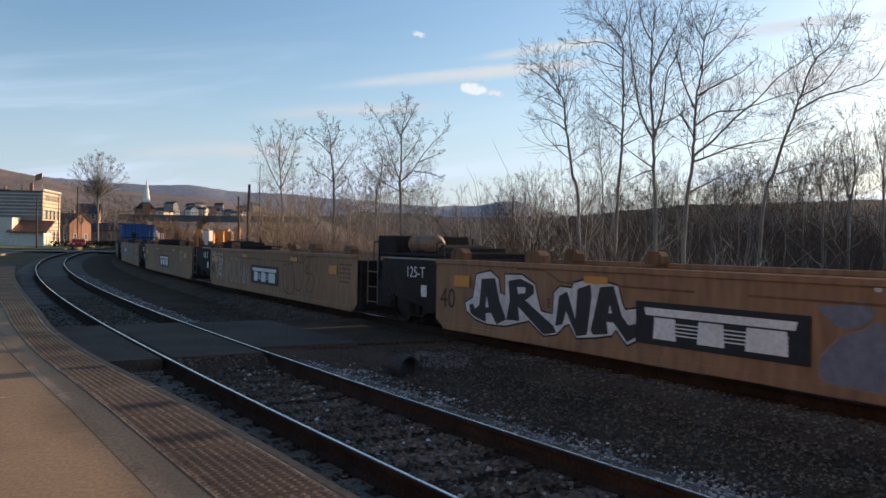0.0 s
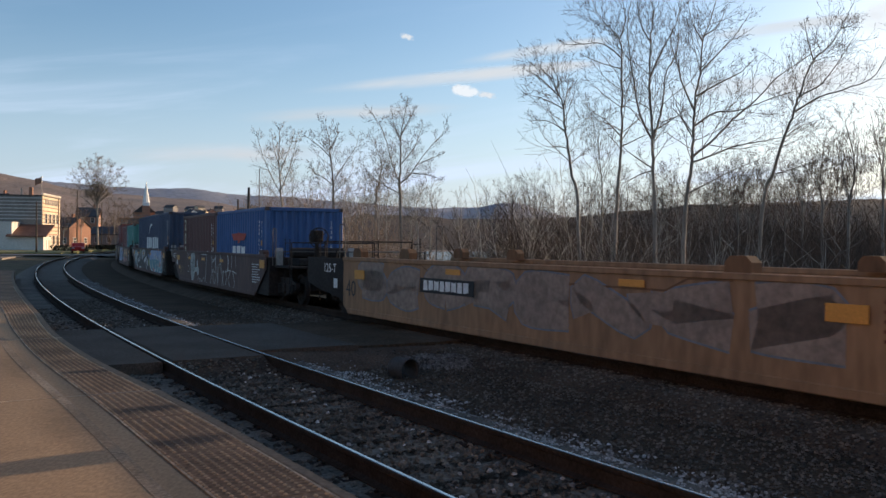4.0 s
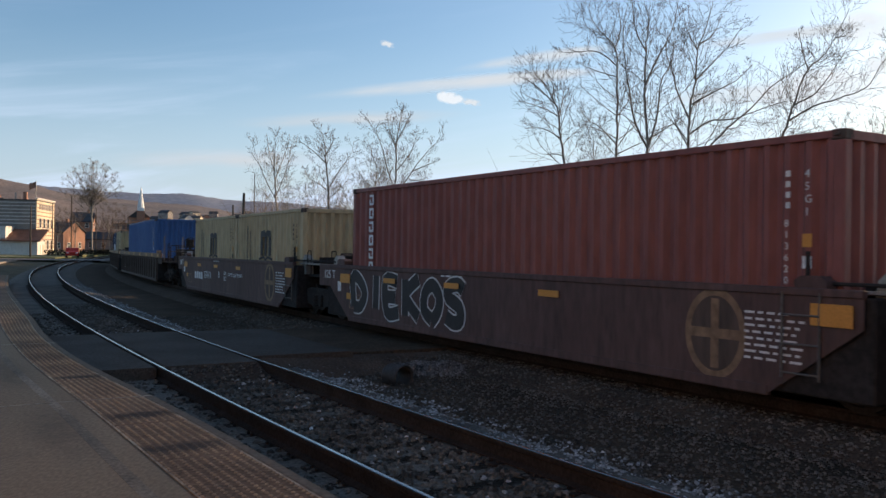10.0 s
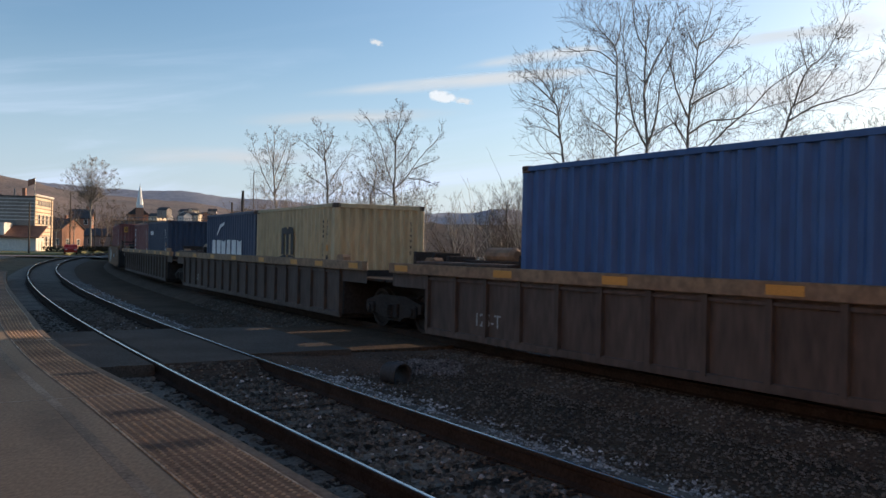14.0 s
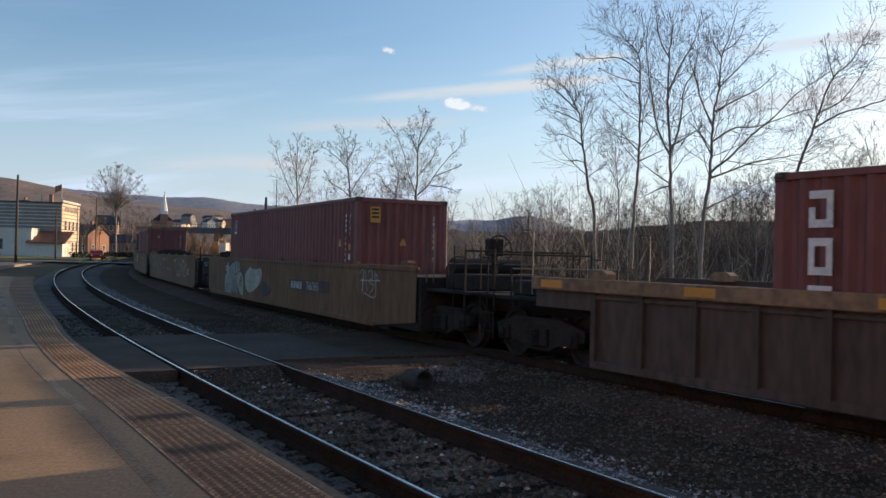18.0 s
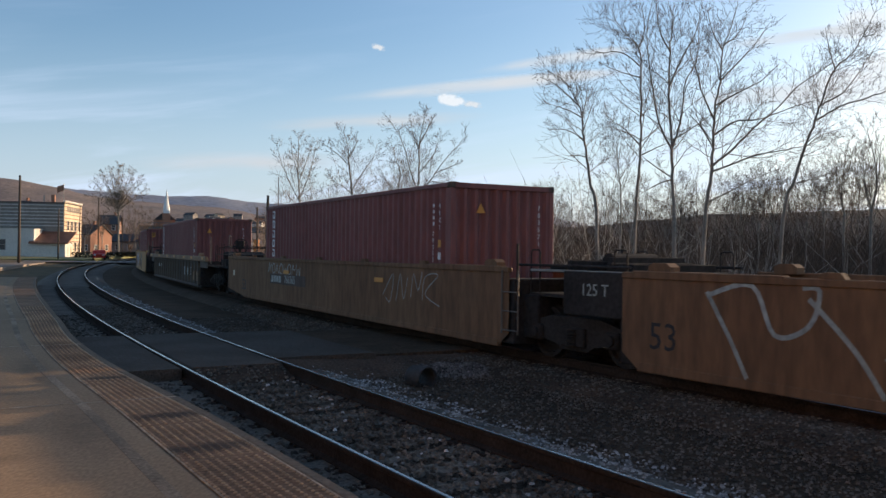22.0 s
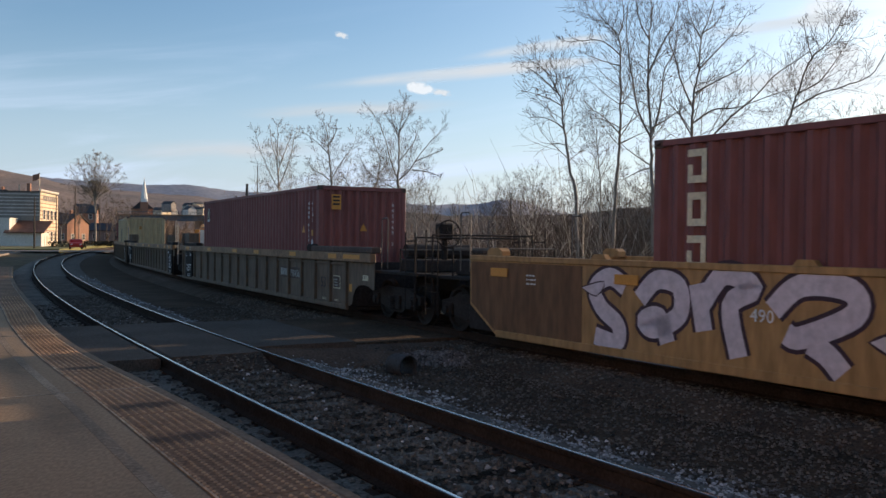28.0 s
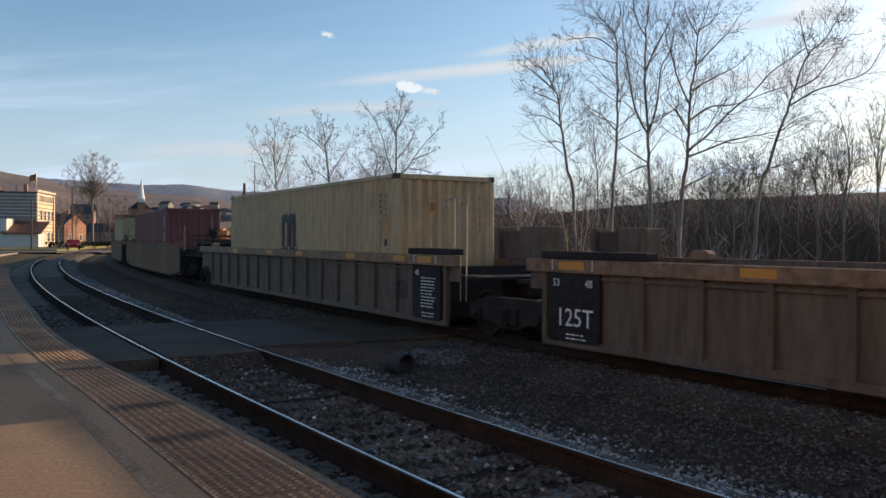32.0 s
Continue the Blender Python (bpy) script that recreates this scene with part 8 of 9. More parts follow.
def bare_tree(label, base, stems, seed, kids=(0, 5, 3), every=0.45, reach=0.30, thin=0.005, material=None, top=3, group="", low=0.3, name="tree", twigs=None):
    """A bare tree: stems are its trunk and boughs, each (points, radius at its foot, radius at its tip)."""
    rnd = random.Random(seed)
    root = thing(name, label, "tree", group, m=Matrix.Translation(base))
    trunk, crown = Geo(), Geo()
    for si, (pts, r0, r1) in enumerate(stems):
        P = [Vector(p) for p in pts]
        fine = []
        for i in range(len(P) - 1):
            p0, p1, p2, p3 = P[max(i - 1, 0)], P[i], P[i + 1], P[min(i + 2, len(P) - 1)]
            for q in range(5):
                t = q / 5
                v = 0.5 * ((2 * p1) + (p2 - p0) * t + (2 * p0 - 5 * p1 + 4 * p2 - p3) * t * t + (3 * p1 - p0 - 3 * p2 + p3) * t ** 3)
                fine.append(v + Vector((rnd.uniform(-1, 1), rnd.uniform(-1, 1), rnd.uniform(-1, 1))) * (r0 * 0.28 if i or q else 0))
        fine.append(P[-1])
        n = len(fine)
        rad = [r0 + (r1 - r0) * (i / (n - 1)) ** 0.75 for i in range(n)]
        trunk.tube(fine, rad, 8 if si == 0 else 6, False)
        total = sum((fine[i + 1] - fine[i]).length for i in range(n - 1))
        f0 = low if si == 0 else 0.12
        count = max(4, int(total * (1 - f0) / every))
        spin = rnd.uniform(0, 6.283)
        for i in range(count):
            f = f0 + (0.99 - f0) * (i + rnd.random()) / count
            k = min(n - 2, int(f * (n - 1)))
            axis = (fine[k + 1] - fine[k]).normalized()
            out = axis.orthogonal().normalized()
            spin += 2.4 + rnd.uniform(-0.8, 0.8)
            out.rotate(Matrix.Rotation(spin, 3, axis))
            a = radians(rnd.uniform(35, 70))
            nd = (axis * math.cos(a) + out * math.sin(a) + Vector((0, 0, 0.12))).normalized()
            ln = min(total, 7.0) * reach * rnd.uniform(0.5, 1.15) * (1.15 - 0.7 * f)
            sprout((trunk, crown), fine[k].lerp(fine[k + 1], f * (n - 1) - k), nd, ln, max(thin, min(rad[k] * 0.45, 0.008 * ln + 0.004)), 1, top, rnd, thin, kids)
    part("trunk", trunk, material or M_bark, root, smooth=True)
    part("crown", crown, twigs or (M_greytwig if material is M_pale_bark else M_twig), root, "bare twigs")
    return root


def hero(label, depth, r, seed, trunk_at, limbs_at, group, squat=1.0, **how):
    """A tree whose trunk and boughs run through places of the plan's view at one depth."""
    bx, by = spot(trunk_at[0][0], depth)
    bz = float(ground_height(bx, by)) - 0.1

    def loc(p, i, k):
        x, y = spot(p[0], depth)
        return Vector((x - bx, k * i, (up(p[0], p[1], depth) - bz) * squat))
    stems = [([Vector((0, 0, 0))] + [loc(p, i, 0.0) for i, p in enumerate(trunk_at)][1:], r, r * 0.10)]
    for j, q in enumerate(limbs_at):
        stems.append(([loc(p, i, 0.35 if j % 2 else -0.35) for i, p in enumerate(q)], r * (0.22 + 0.045 * len(q)), r * 0.09))
    return bare_tree(label, (bx, by, bz), stems, seed, group=group, **how)


LB = "tall leafless tree with a slender grey-brown trunk"
LP = "leafless pale-barked tree lit by the low sun"
TALL = (
    (34, 0.085, 101, [(1051, 436), (1043, 357), (1032, 311), (1025, 259), (1018, 219), (1014, 180), (1003, 160), (990, 134), (957, 110)],
     [[(1021, 232), (985, 216), (952, 219)], [(1018, 186), (1026, 153), (1030, 134)], [(1008, 170), (971, 140), (938, 127)], [(1028, 292), (1048, 275), (1065, 268)], [(1015, 192), (985, 180), (951, 173)], [(1004, 162), (1007, 134), (994, 104)]]),
    (35, 0.085, 102, [(1103, 443), (1112, 384), (1115, 318), (1119, 265), (1120, 219), (1120, 160), (1119, 101), (1114, 68), (1095, 48), (1075, 22), (1064, -4)],
     [[(1119, 242), (1090, 216), (1064, 203), (1044, 186)], [(1120, 104), (1088, 74), (1049, 71), (1019, 68)], [(1116, 68), (1121, 35), (1110, -2)], [(1120, 122), (1082, 107), (1050, 88)], [(1121, 259), (1150, 245), (1166, 239)], [(1120, 192), (1143, 162), (1151, 130)]]),
    (33, 0.100, 103, [(1182, 463), (1182, 397), (1178, 331), (1175, 252), (1170, 180), (1169, 120), (1170, 68), (1174, 28), (1166, -14)],
     [[(1175, 249), (1149, 206), (1135, 160), (1123, 114), (1114, 61), (1118, 12)], [(1177, 242), (1192, 206), (1202, 166), (1211, 120), (1234, 81), (1243, 41), (1246, 2)], [(1176, 232), (1208, 212), (1241, 186)], [(1175, 298), (1147, 275), (1124, 252)], [(1169, 137), (1188, 88), (1206, 48), (1212, 2)], [(1175, 302), (1150, 311), (1124, 328)], [(1170, 76), (1147, 41), (1136, -4)]]),
    (34, 0.105, 104, [(1228, 463), (1234, 397), (1240, 331), (1246, 278), (1248, 226), (1251, 173), (1260, 120), (1263, 74), (1279, 28), (1288, -14)],
     [[(1247, 276), (1275, 252), (1307, 216), (1340, 186), (1373, 147), (1412, 120), (1434, 94)], [(1246, 288), (1282, 275), (1334, 255), (1387, 245), (1446, 231), (1505, 205)], [(1249, 249), (1222, 212), (1195, 190)], [(1250, 196), (1235, 153), (1227, 107), (1220, 68), (1226, 22)], [(1248, 224), (1281, 202), (1320, 199), (1373, 180), (1432, 165)], [(1259, 127), (1293, 94), (1331, 55), (1364, 10)], [(1252, 170), (1287, 150), (1319, 134), (1345, 107)], [(1263, 74), (1249, 35), (1245, -6)], [(1237, 344), (1283, 318), (1322, 298), (1362, 282)], [(1266, 62), (1294, 42), (1316, 2)]]),
    (36, 0.100, 105, [(1357, 463), (1373, 370), (1391, 305), (1407, 252), (1427, 198), (1439, 159), (1461, 106), (1490, 80), (1513, 40), (1534, -4)],
     [[(1427, 198), (1465, 175), (1504, 162), (1544, 146), (1564, 106), (1586, 81)], [(1437, 169), (1478, 149), (1508, 119), (1543, 73), (1571, 37)], [(1395, 308), (1447, 292), (1500, 275)], [(1413, 242), (1446, 221), (1505, 202)], [(1461, 106), (1444, 74), (1430, 41)], [(1509, 49), (1535, 41), (1555, 23)]]),
    (40, 0.050, 106, [(1086, 427), (1087, 357), (1083, 298), (1079, 252), (1077, 219)],
     [[(1084, 302), (1097, 272), (1105, 250)], [(1082, 272), (1068, 247), (1062, 227)]]),
    (78, 0.150, 111, [(523, 428), (520, 368), (518, 342), (515, 304), (514, 270), (515, 227)],
     [[(518, 342), (503, 313), (489, 278), (478, 240)], [(516, 308), (525, 278), (534, 248), (537, 224)], [(518, 336), (532, 304), (543, 270), (548, 247)], [(515, 292), (504, 262), (499, 232)]]),
    (74, 0.150, 112, [(613, 428), (611, 376), (610, 321), (605, 278), (603, 248), (595, 222)],
     [[(605, 278), (588, 261), (571, 248), (558, 240)], [(611, 321), (622, 300), (635, 278), (648, 257), (651, 235)], [(603, 264), (616, 244), (619, 224)], [(611, 329), (592, 313), (575, 304), (563, 282)], [(611, 341), (629, 324), (647, 307)]]),
    (70, 0.150, 113, [(735, 431), (728, 346), (727, 326), (729, 291), (728, 248), (733, 214), (740, 179)],
     [[(727, 326), (747, 308), (764, 283), (786, 257), (811, 231)], [(727, 322), (713, 287), (704, 252), (690, 218), (673, 194)], [(726, 341), (704, 330), (678, 313), (659, 302)], [(729, 291), (752, 261), (761, 237), (768, 214)], [(752, 306), (782, 311), (803, 321)], [(729, 252), (716, 218), (712, 192)], [(730, 238), (746, 209), (755, 192)], [(757, 292), (789, 277), (803, 272)]]),
    (82, 0.120, 114, [(684, 428), (686, 351), (691, 326), (696, 291), (689, 270), (677, 235)],
     [[(691, 326), (670, 304), (657, 274)], [(694, 312), (709, 291), (713, 264)], [(688, 346), (667, 336), (647, 330)]]),
)
for depth, r, seed, tr, li in TALL:
    if depth < 60:
        hero(LB, depth, r, seed, tr, li, "tall bare trees beyond the train", kids=(0, 5, 3), every=0.33, reach=0.36, thin=0.0046)
    else:
        hero(LP, depth, r, seed, tr, li, "pale trees by the river", kids=(0, 5, 3), every=0.38, reach=0.32, thin=0.0072, material=M_pale_bark if seed == 111 else M_bark, low=0.15)


def simple_tree(label, px, depth, top, r, seed, spread, group, **how):
    """A bare tree with a trunk and two or more boughs that fork from it."""
    rnd = random.Random(seed)
    base = 452 if depth < 130 else 425
    h = base - top
    tr = [(px, base), (px + rnd.uniform(-.03, .03) * h, base - 0.3 * h), (px + rnd.uniform(-.05, .05) * h, base - 0.62 * h), (px + rnd.uniform(-.06, .06) * h, top)]
    li = []
    for k in range(how.pop("forks", 3)):
        f = rnd.uniform(0.22, 0.5)
        sgn = 1 if k % 2 else -1
        li.append([(px, base - f * h), (px + sgn * spread * 0.5 * rnd.uniform(0.7, 1.2), base - (f + 0.2) * h), (px + sgn * spread * rnd.uniform(0.6, 1.1), base - rnd.uniform(0.72, 0.95) * h)])
    return hero(label, depth, r, seed, tr, li, group, **how)


for i, (px, top, dp) in enumerate(((545, 300, 90), (640, 285, 86), (690, 275, 76), (780, 310, 74), (705, 318, 64), (560, 325, 66), (640, 335, 60), (760, 330, 62), (480, 330, 80), (840, 352, 80), (585, 300, 84), (660, 310, 70), (745, 320, 78))):
    simple_tree(LP, px, dp, top, 0.075, 140 + i, 22, "pale trees by the river", kids=(0, 4, 3), every=0.46, reach=0.36, thin=0.0075, material=M_pale_bark, low=0.15)


def round_tree(label, px, depth, base, top, half, seed):
    """A street tree whose boughs fan out into a round crown."""
    rnd = random.Random(seed)
    h = base - top
    li = []
    for k in range(15):
        a = radians(-78 + 156 * k / 14)
        f = 0.30 + 0.16 * rnd.random()
        ex, ey = px + half * math.sin(a), base - 0.52 * h - 0.46 * h * math.cos(a)
        li.append([(px, base - f * h), (px + (ex - px) * 0.42, base - f * h - (base - f * h - ey) * 0.5), (ex * 0.97 + px * 0.03, ey)])
    tr = [(px, base), (px + 0.5, base - 0.3 * h), (px - 1, base - 0.6 * h), (px, top)]
    return hero(label, depth, 0.34, seed, tr, li, "trees in the town", kids=(0, 6, 4), every=0.5, reach=0.36, thin=0.011, low=0.35, twigs=M_greytwig)


round_tree("large leafless street tree with a round crown", 196, 210, 416, 276, 54, 121)


def thicket(name, label, material, n, seed, x0, x1, d0, d1, h0, h1, thin, mess=0.3):
    """Bare bushes and saplings; columns x0 to x1 of the view, depths d0 to d1."""
    rnd = random.Random(seed)
    g = Geo()
    for _ in range(n):
        d = d0 + (d1 - d0) * rnd.random() ** 0.8
        px = rnd.uniform(x0, x1)
        x, y = spot(px, d)
        z = float(ground_height(np.array(x), np.array(y))) - 0.1
        h = rnd.uniform(h0, h1)
        for _ in range(rnd.randint(2, 4)):
            p = Vector((x + rnd.uniform(-0.5, 0.5), y + rnd.uniform(-0.5, 0.5), z))
            dd = Vector((rnd.uniform(-mess, mess), rnd.uniform(-mess, mess), 1)).normalized()
            hh = h * rnd.uniform(0.6, 1.0)
            q = [p]
            for k in range(4):
                dd = (dd + Vector((rnd.uniform(-.3, .3), rnd.uniform(-.3, .3), 0.05 - 0.1 * mess))).normalized()
                q.append(q[-1] + dd * hh / 4)
            t = thin * (0.7 + d / d1 * 0.6)
            g.tube(q, [t * 2.6, t * 2, t * 1.6, t * 1.2, t * 0.7], 3, False)
            for _ in range(15):
                k = rnd.randint(1, 4)
                a = q[k - 1].lerp(q[k], rnd.random())
                e = (dd + Vector((rnd.uniform(-1, 1), rnd.uniform(-1, 1), rnd.uniform(-0.5, 0.6)))).normalized()
                l = hh * rnd.uniform(0.1, 0.34)
                g.tube([a, a + e * l + Vector((0, 0, 0.15 * l))], [t * 0.8, t * 0.5], 3, False)
    ob = obj(name, g, material)
    tagged(ob, label, "bushes", kind="stuff")


thicket("brush", "dense dark tangle of bare bushes behind the tracks", M_thicket_shade, 1300, 201, 880, 1720, 27, 46, 2.4, 5.0, 0.0065, 0.8)
thicket("brush", "bare stems in the thicket with rim light in their pale colour", M_rim_twig, 70, 207, 880, 1720, 27, 40, 3.2, 6.2, 0.007, 0.35)
thicket("brush", "thicket of tan leafless saplings along the line", M_brush, 700, 202, 474, 750, 48, 100, 3.6, 7.0, 0.009, 0.5)
thicket("brush", "sparse leafless saplings by the river", M_brush, 620, 208, 730, 1000, 50, 95, 2.4, 5.0, 0.009, 0.6)
thicket("brush", "bare brown saplings at the edge of the wood", M_twig, 520, 203, 930, 1720, 48, 95, 5.5, 9.5, 0.009, 0.4)
# Out of view: added so its stems break up the low sunlight
thicket("brush", "unseen bare wood added to dapple the low sun", M_twig, 420, 205, 1720, 3300, 22, 42, 4.0, 7.5, 0.010)
thicket("brush", "dark underwood at the edge of the wood", M_thicket_shade, 1500, 209, 900, 1720, 44, 85, 3.2, 6.8, 0.011, 0.8)
thicket("brush", "dark bare woods that fill the low ground", M_thicket_shade, 1500, 210, 985, 1760, 85, 165, 5.5, 11.5, 0.020, 0.6)
LW = "bushy leafless tree at the edge of the wood"
for i, (px, dp, top, r) in enumerate(((1480, 62, 232, 0.14), (1530, 58, 205, 0.15), (1590, 60, 185, 0.15), (1445, 70, 262, 0.12), (930, 95, 318, 0.11), (965, 90, 312, 0.11), (1000, 100, 318, 0.11), (900, 110, 325, 0.11), (1300, 80, 292, 0.12), (1360, 84, 286, 0.12), (1200, 88, 300, 0.11), (1260, 92, 306, 0.11), (1130, 95, 312, 0.11), (1410, 76, 280, 0.12), (1330, 70, 300, 0.10), (1500, 84, 250, 0.12), (1050, 92, 304, 0.1), (1085, 84, 310, 0.1), (1165, 78, 306, 0.1), (1225, 74, 300, 0.1), (1280, 86, 298, 0.1), (1315, 94, 290, 0.1), (1385, 90, 284, 0.11), (1345, 78, 292, 0.1), (1430, 88, 272, 0.11), (1105, 72, 322, 0.09), (1190, 68, 318, 0.09))):
    simple_tree(LW, px, dp, top, r, 130 + i, 34 if px > 1400 else 24, "trees at the edge of the wood", kids=(0, 5, 3), every=0.46, reach=0.46, thin=0.0075, low=0.2, forks=4)
LT = "leafless grey-brown tree among the houses"
for i, (px, dp, top) in enumerate(((112, 215, 372), (122, 230, 366), (138, 205, 378), (168, 225, 362), (228, 235, 352), (246, 250, 362), (262, 300, 372), (300, 330, 384), (330, 340, 380), (385, 300, 372), (410, 310, 376), (152, 250, 360), (70, 260, 345), (212, 260, 368), (176, 270, 366))):
    simple_tree(LT, px, dp, top, 0.16, 160 + i, 10, "trees in the town", kids=(0, 4, 3), every=0.8, reach=0.46, thin=0.018, low=0.2, forks=4)
thicket("brush", "grey-brown bare woods round the town", M_twig, 330, 206, 100, 480, 230, 420, 6.0, 11.0, 0.05)

# ---- town ----


def frame_at(px, depth, z, turn):
    x, y = spot(px, depth)
    return pose(x, y, z, 0, 0, turn)


def window(parent, x, y, z, w, h, m=None, axis="y"):
    """A sash window in a wall facing -y (axis y) or +x (axis x)."""
    f, p = Geo(), Geo()
    t = 0.12
    if axis == "y":
        for a, b, c, d in ((x - w / 2 - t, x + w / 2 + t, z - t, z), (x - w / 2 - t, x + w / 2 + t, z + h, z + h + t), (x - w / 2 - t, x - w / 2, z, z + h), (x + w / 2, x + w / 2 + t, z, z + h), (x - w / 2, x + w / 2, z + h / 2 - 0.04, z + h / 2 + 0.04)):
            f.box(a, b, y - 0.06, y + 0.02, c, d)
        p.box(x - w / 2, x + w / 2, y - 0.02, y + 0.02, z, z + h)
    else:
        for a, b, c, d in ((y - w / 2 - t, y + w / 2 + t, z - t, z), (y - w / 2 - t, y + w / 2 + t, z + h, z + h + t), (y - w / 2 - t, y - w / 2, z, z + h), (y + w / 2, y + w / 2 + t, z, z + h), (y - w / 2, y + w / 2, z + h / 2 - 0.04, z + h / 2 + 0.04)):
            f.box(x - 0.02, x + 0.06, a, b, c, d)
        p.box(x - 0.02, x + 0.02, y - w / 2, y + w / 2, z, z + h)
    wi = part("window", f, m or M_wallwhite, parent)
    part("pane", p, M_glass, wi)


def gable_house(label, px, depth, z, turn, w, d, h, rise, wall, roof=None, chimney=False, group="", name="house"):
    """A house with a gable roof: w along x, d along y, its front towards -y."""
    hs = thing(name, label, "house", group, m=frame_at(px, depth, z, turn))
    g = Geo().box(-w / 2, w / 2, -d / 2, d / 2, -1.5, h)
    g.add([(-w / 2, -d / 2, h), (-w / 2, d / 2, h), (-w / 2, 0, h + rise), (w / 2, -d / 2, h), (w / 2, d / 2, h), (w / 2, 0, h + rise)], [(0, 2, 1), (3, 4, 5)])
    part("wall", g, wall, hs)
    r = Geo()
    o = 0.35
    for s in (-1, 1):
        k = (h - o * rise / (d / 2))
        r.add([(-w / 2 - o, s * (d / 2 + o), k), (w / 2 + o, s * (d / 2 + o), k), (w / 2 + o, 0, h + rise), (-w / 2 - o, 0, h + rise), (-w / 2 - o, s * (d / 2 + o), k + 0.2), (w / 2 + o, s * (d / 2 + o), k + 0.2), (w / 2 + o, 0, h + rise + 0.2), (-w / 2 - o, 0, h + rise + 0.2)],
              [(0, 1, 2, 3), (4, 7, 6, 5), (0, 4, 5, 1), (1, 5, 6, 2), (3, 2, 6, 7), (0, 3, 7, 4)])
    rf = part("roof", r, roof or M_roof, hs)
    if chimney:
        part("chimney", Geo().box(w * 0.2, w * 0.2 + 0.7, -0.35, 0.35, h, h + rise + 1.0), M_brick, rf)
    n = max(2, int(w / 3))
    st = max(1, int(h // 2.8))
    for fl in range(st):
        for i in range(n):
            window(hs, -w / 2 + w * (i + 0.5) / n, -d / 2, 0.9 + fl * 2.9, 0.9, 1.4)
        for i in range(2):
            window(hs, w / 2, -d / 2 + d * (i + 0.5) / 2, 0.9 + fl * 2.9, 0.9, 1.4, axis="x")
    return hs


def store():
    """The old striped two-storey store with its low annexe."""
    x, y = spot(100, 150)
    a = -10
    st = thing("store_building", "old two-storey boarded store with a sunlit striped front", "building", m=pose(x, y, -0.2, 0, 0, 10))
    # local: +y runs away from the viewer, -x to the left; the sunlit front is at x = 0
    Hh = 9.9
    part("wall", Geo().box(-19, -0.15, 0.15, 12, -0.6, Hh - 0.3), M_siding, st)
    part("roof", Geo().box(-19.2, 0.05, -0.05, 12.2, Hh - 0.3, Hh - 0.1), M_roof, st)
    for i in range(15):
        z = 5.3 + i * 0.3
        part("board", Geo().cbox(-10.5, 0.0, 0.02, 0.15, z, z + 0.16, 0.01), M_wallwhite if i % 2 else M_siding, st)
    part("front_wall", Geo().box(-0.15, 0.0, 0, 12.1, -0.4, Hh), M_cream_wall, st, "sunlit cream boarded front")
    for i in range(28):
        z = 0.2 + i * 0.34
        part("board", Geo().cbox(0.0, 0.07, 0.1, 12.0, z, z + 0.15, 0.01), M_roofred if i % 2 == 0 else M_cream_wall, st)
    for i in range(4):
        window(st, 0.08, 2.2 + i * 2.6, 5.0, 1.1, 1.6, axis="x")
        window(st, 0.08, 2.2 + i * 2.6, 1.2, 1.1, 1.6, axis="x")
    bars_g = Geo()
    for i in range(6):
        bars_g.box(0.08, 0.11, 1.6 + i * 1.5, 2.6 + i * 1.5, 8.2, 9.2)
    part("sign_lettering", bars_g, M_siding, st, "faded sign letters too worn to read")
    part("parapet", Geo().cbox(-0.2, 0.2, -0.1, 12.2, Hh, Hh + 0.25, 0.03), M_wallwhite, st)
    part("chimney", Geo().cbox(-3.0, -2.4, 3, 3.6, Hh - 0.2, Hh + 1.4, 0.03), M_brick, st)
    fl = part("flagpole", Geo().tube([(-0.4, 1.0, Hh), (-0.4, 1.0, Hh + 3.2)], 0.05, 8), M_galv, st)
    cloth = Geo()
    rows = [(-0.4 - 0.28 * q, 1.0 + 0.12 * math.sin(q * 1.5)) for q in range(5)]
    cloth.add([(a, b, Hh + 3.1 - 0.1 * i) for i, (a, b) in enumerate(rows)] + [(a, b, Hh + 2.1 - 0.14 * i) for i, (a, b) in enumerate(rows)], [(i, i + 1, i + 6, i + 5) for i in range(4)])
    part("flag", cloth, M_brick, fl, "small faded red and white flag")
    part("vent_pipe", Geo().tube([(-4.2, 3, Hh - 0.2), (-4.2, 3, Hh + 1.2)], 0.12, 8), M_galv, st)
    part("brick_wing", Geo().box(-30, -10.5, -0.3, 12, -0.6, Hh - 0.6), M_wallwhite, st, "whitewashed upper wing")
    for i in range(4):
        window(st, -13 - i * 3.8, -0.3, 5.6, 1.2, 1.7, M_siding)
    an = part("annexe", Geo().box(-31, -3.5, -5, -0.31, -0.6, 4.9), M_wallwhite, st, "low whitewashed annexe")
    part("annexe_coping", Geo().cbox(-31.1, -3.4, -5.1, -0.32, 4.9, 5.05, 0.02), M_wallwhite, st)
    for q in (-8.5, -14, -20, -26):
        window(st, q, -5, 1.5, 0.9, 1.6, M_siding)
    sh = part("porch", Geo().box(-3.6, 1.5, -5.2, -0.1, -0.6, 2.6), M_wallwhite, st, "small lean-to porch")
    rf = Geo()
    rf.add([(-4.2, -5.8, 2.5), (2.1, -5.8, 2.5), (2.1, 0, 4.5), (-4.2, 0, 4.5), (-4.2, -5.8, 2.7), (2.1, -5.8, 2.7), (2.1, 0, 4.7), (-4.2, 0, 4.7)], [(0, 3, 2, 1), (4, 5, 6, 7), (0, 1, 5, 4), (1, 2, 6, 5), (2, 3, 7, 6), (3, 0, 4, 7)])
    part("porch_roof", rf, M_roofred, st, "rusty red tin roof")
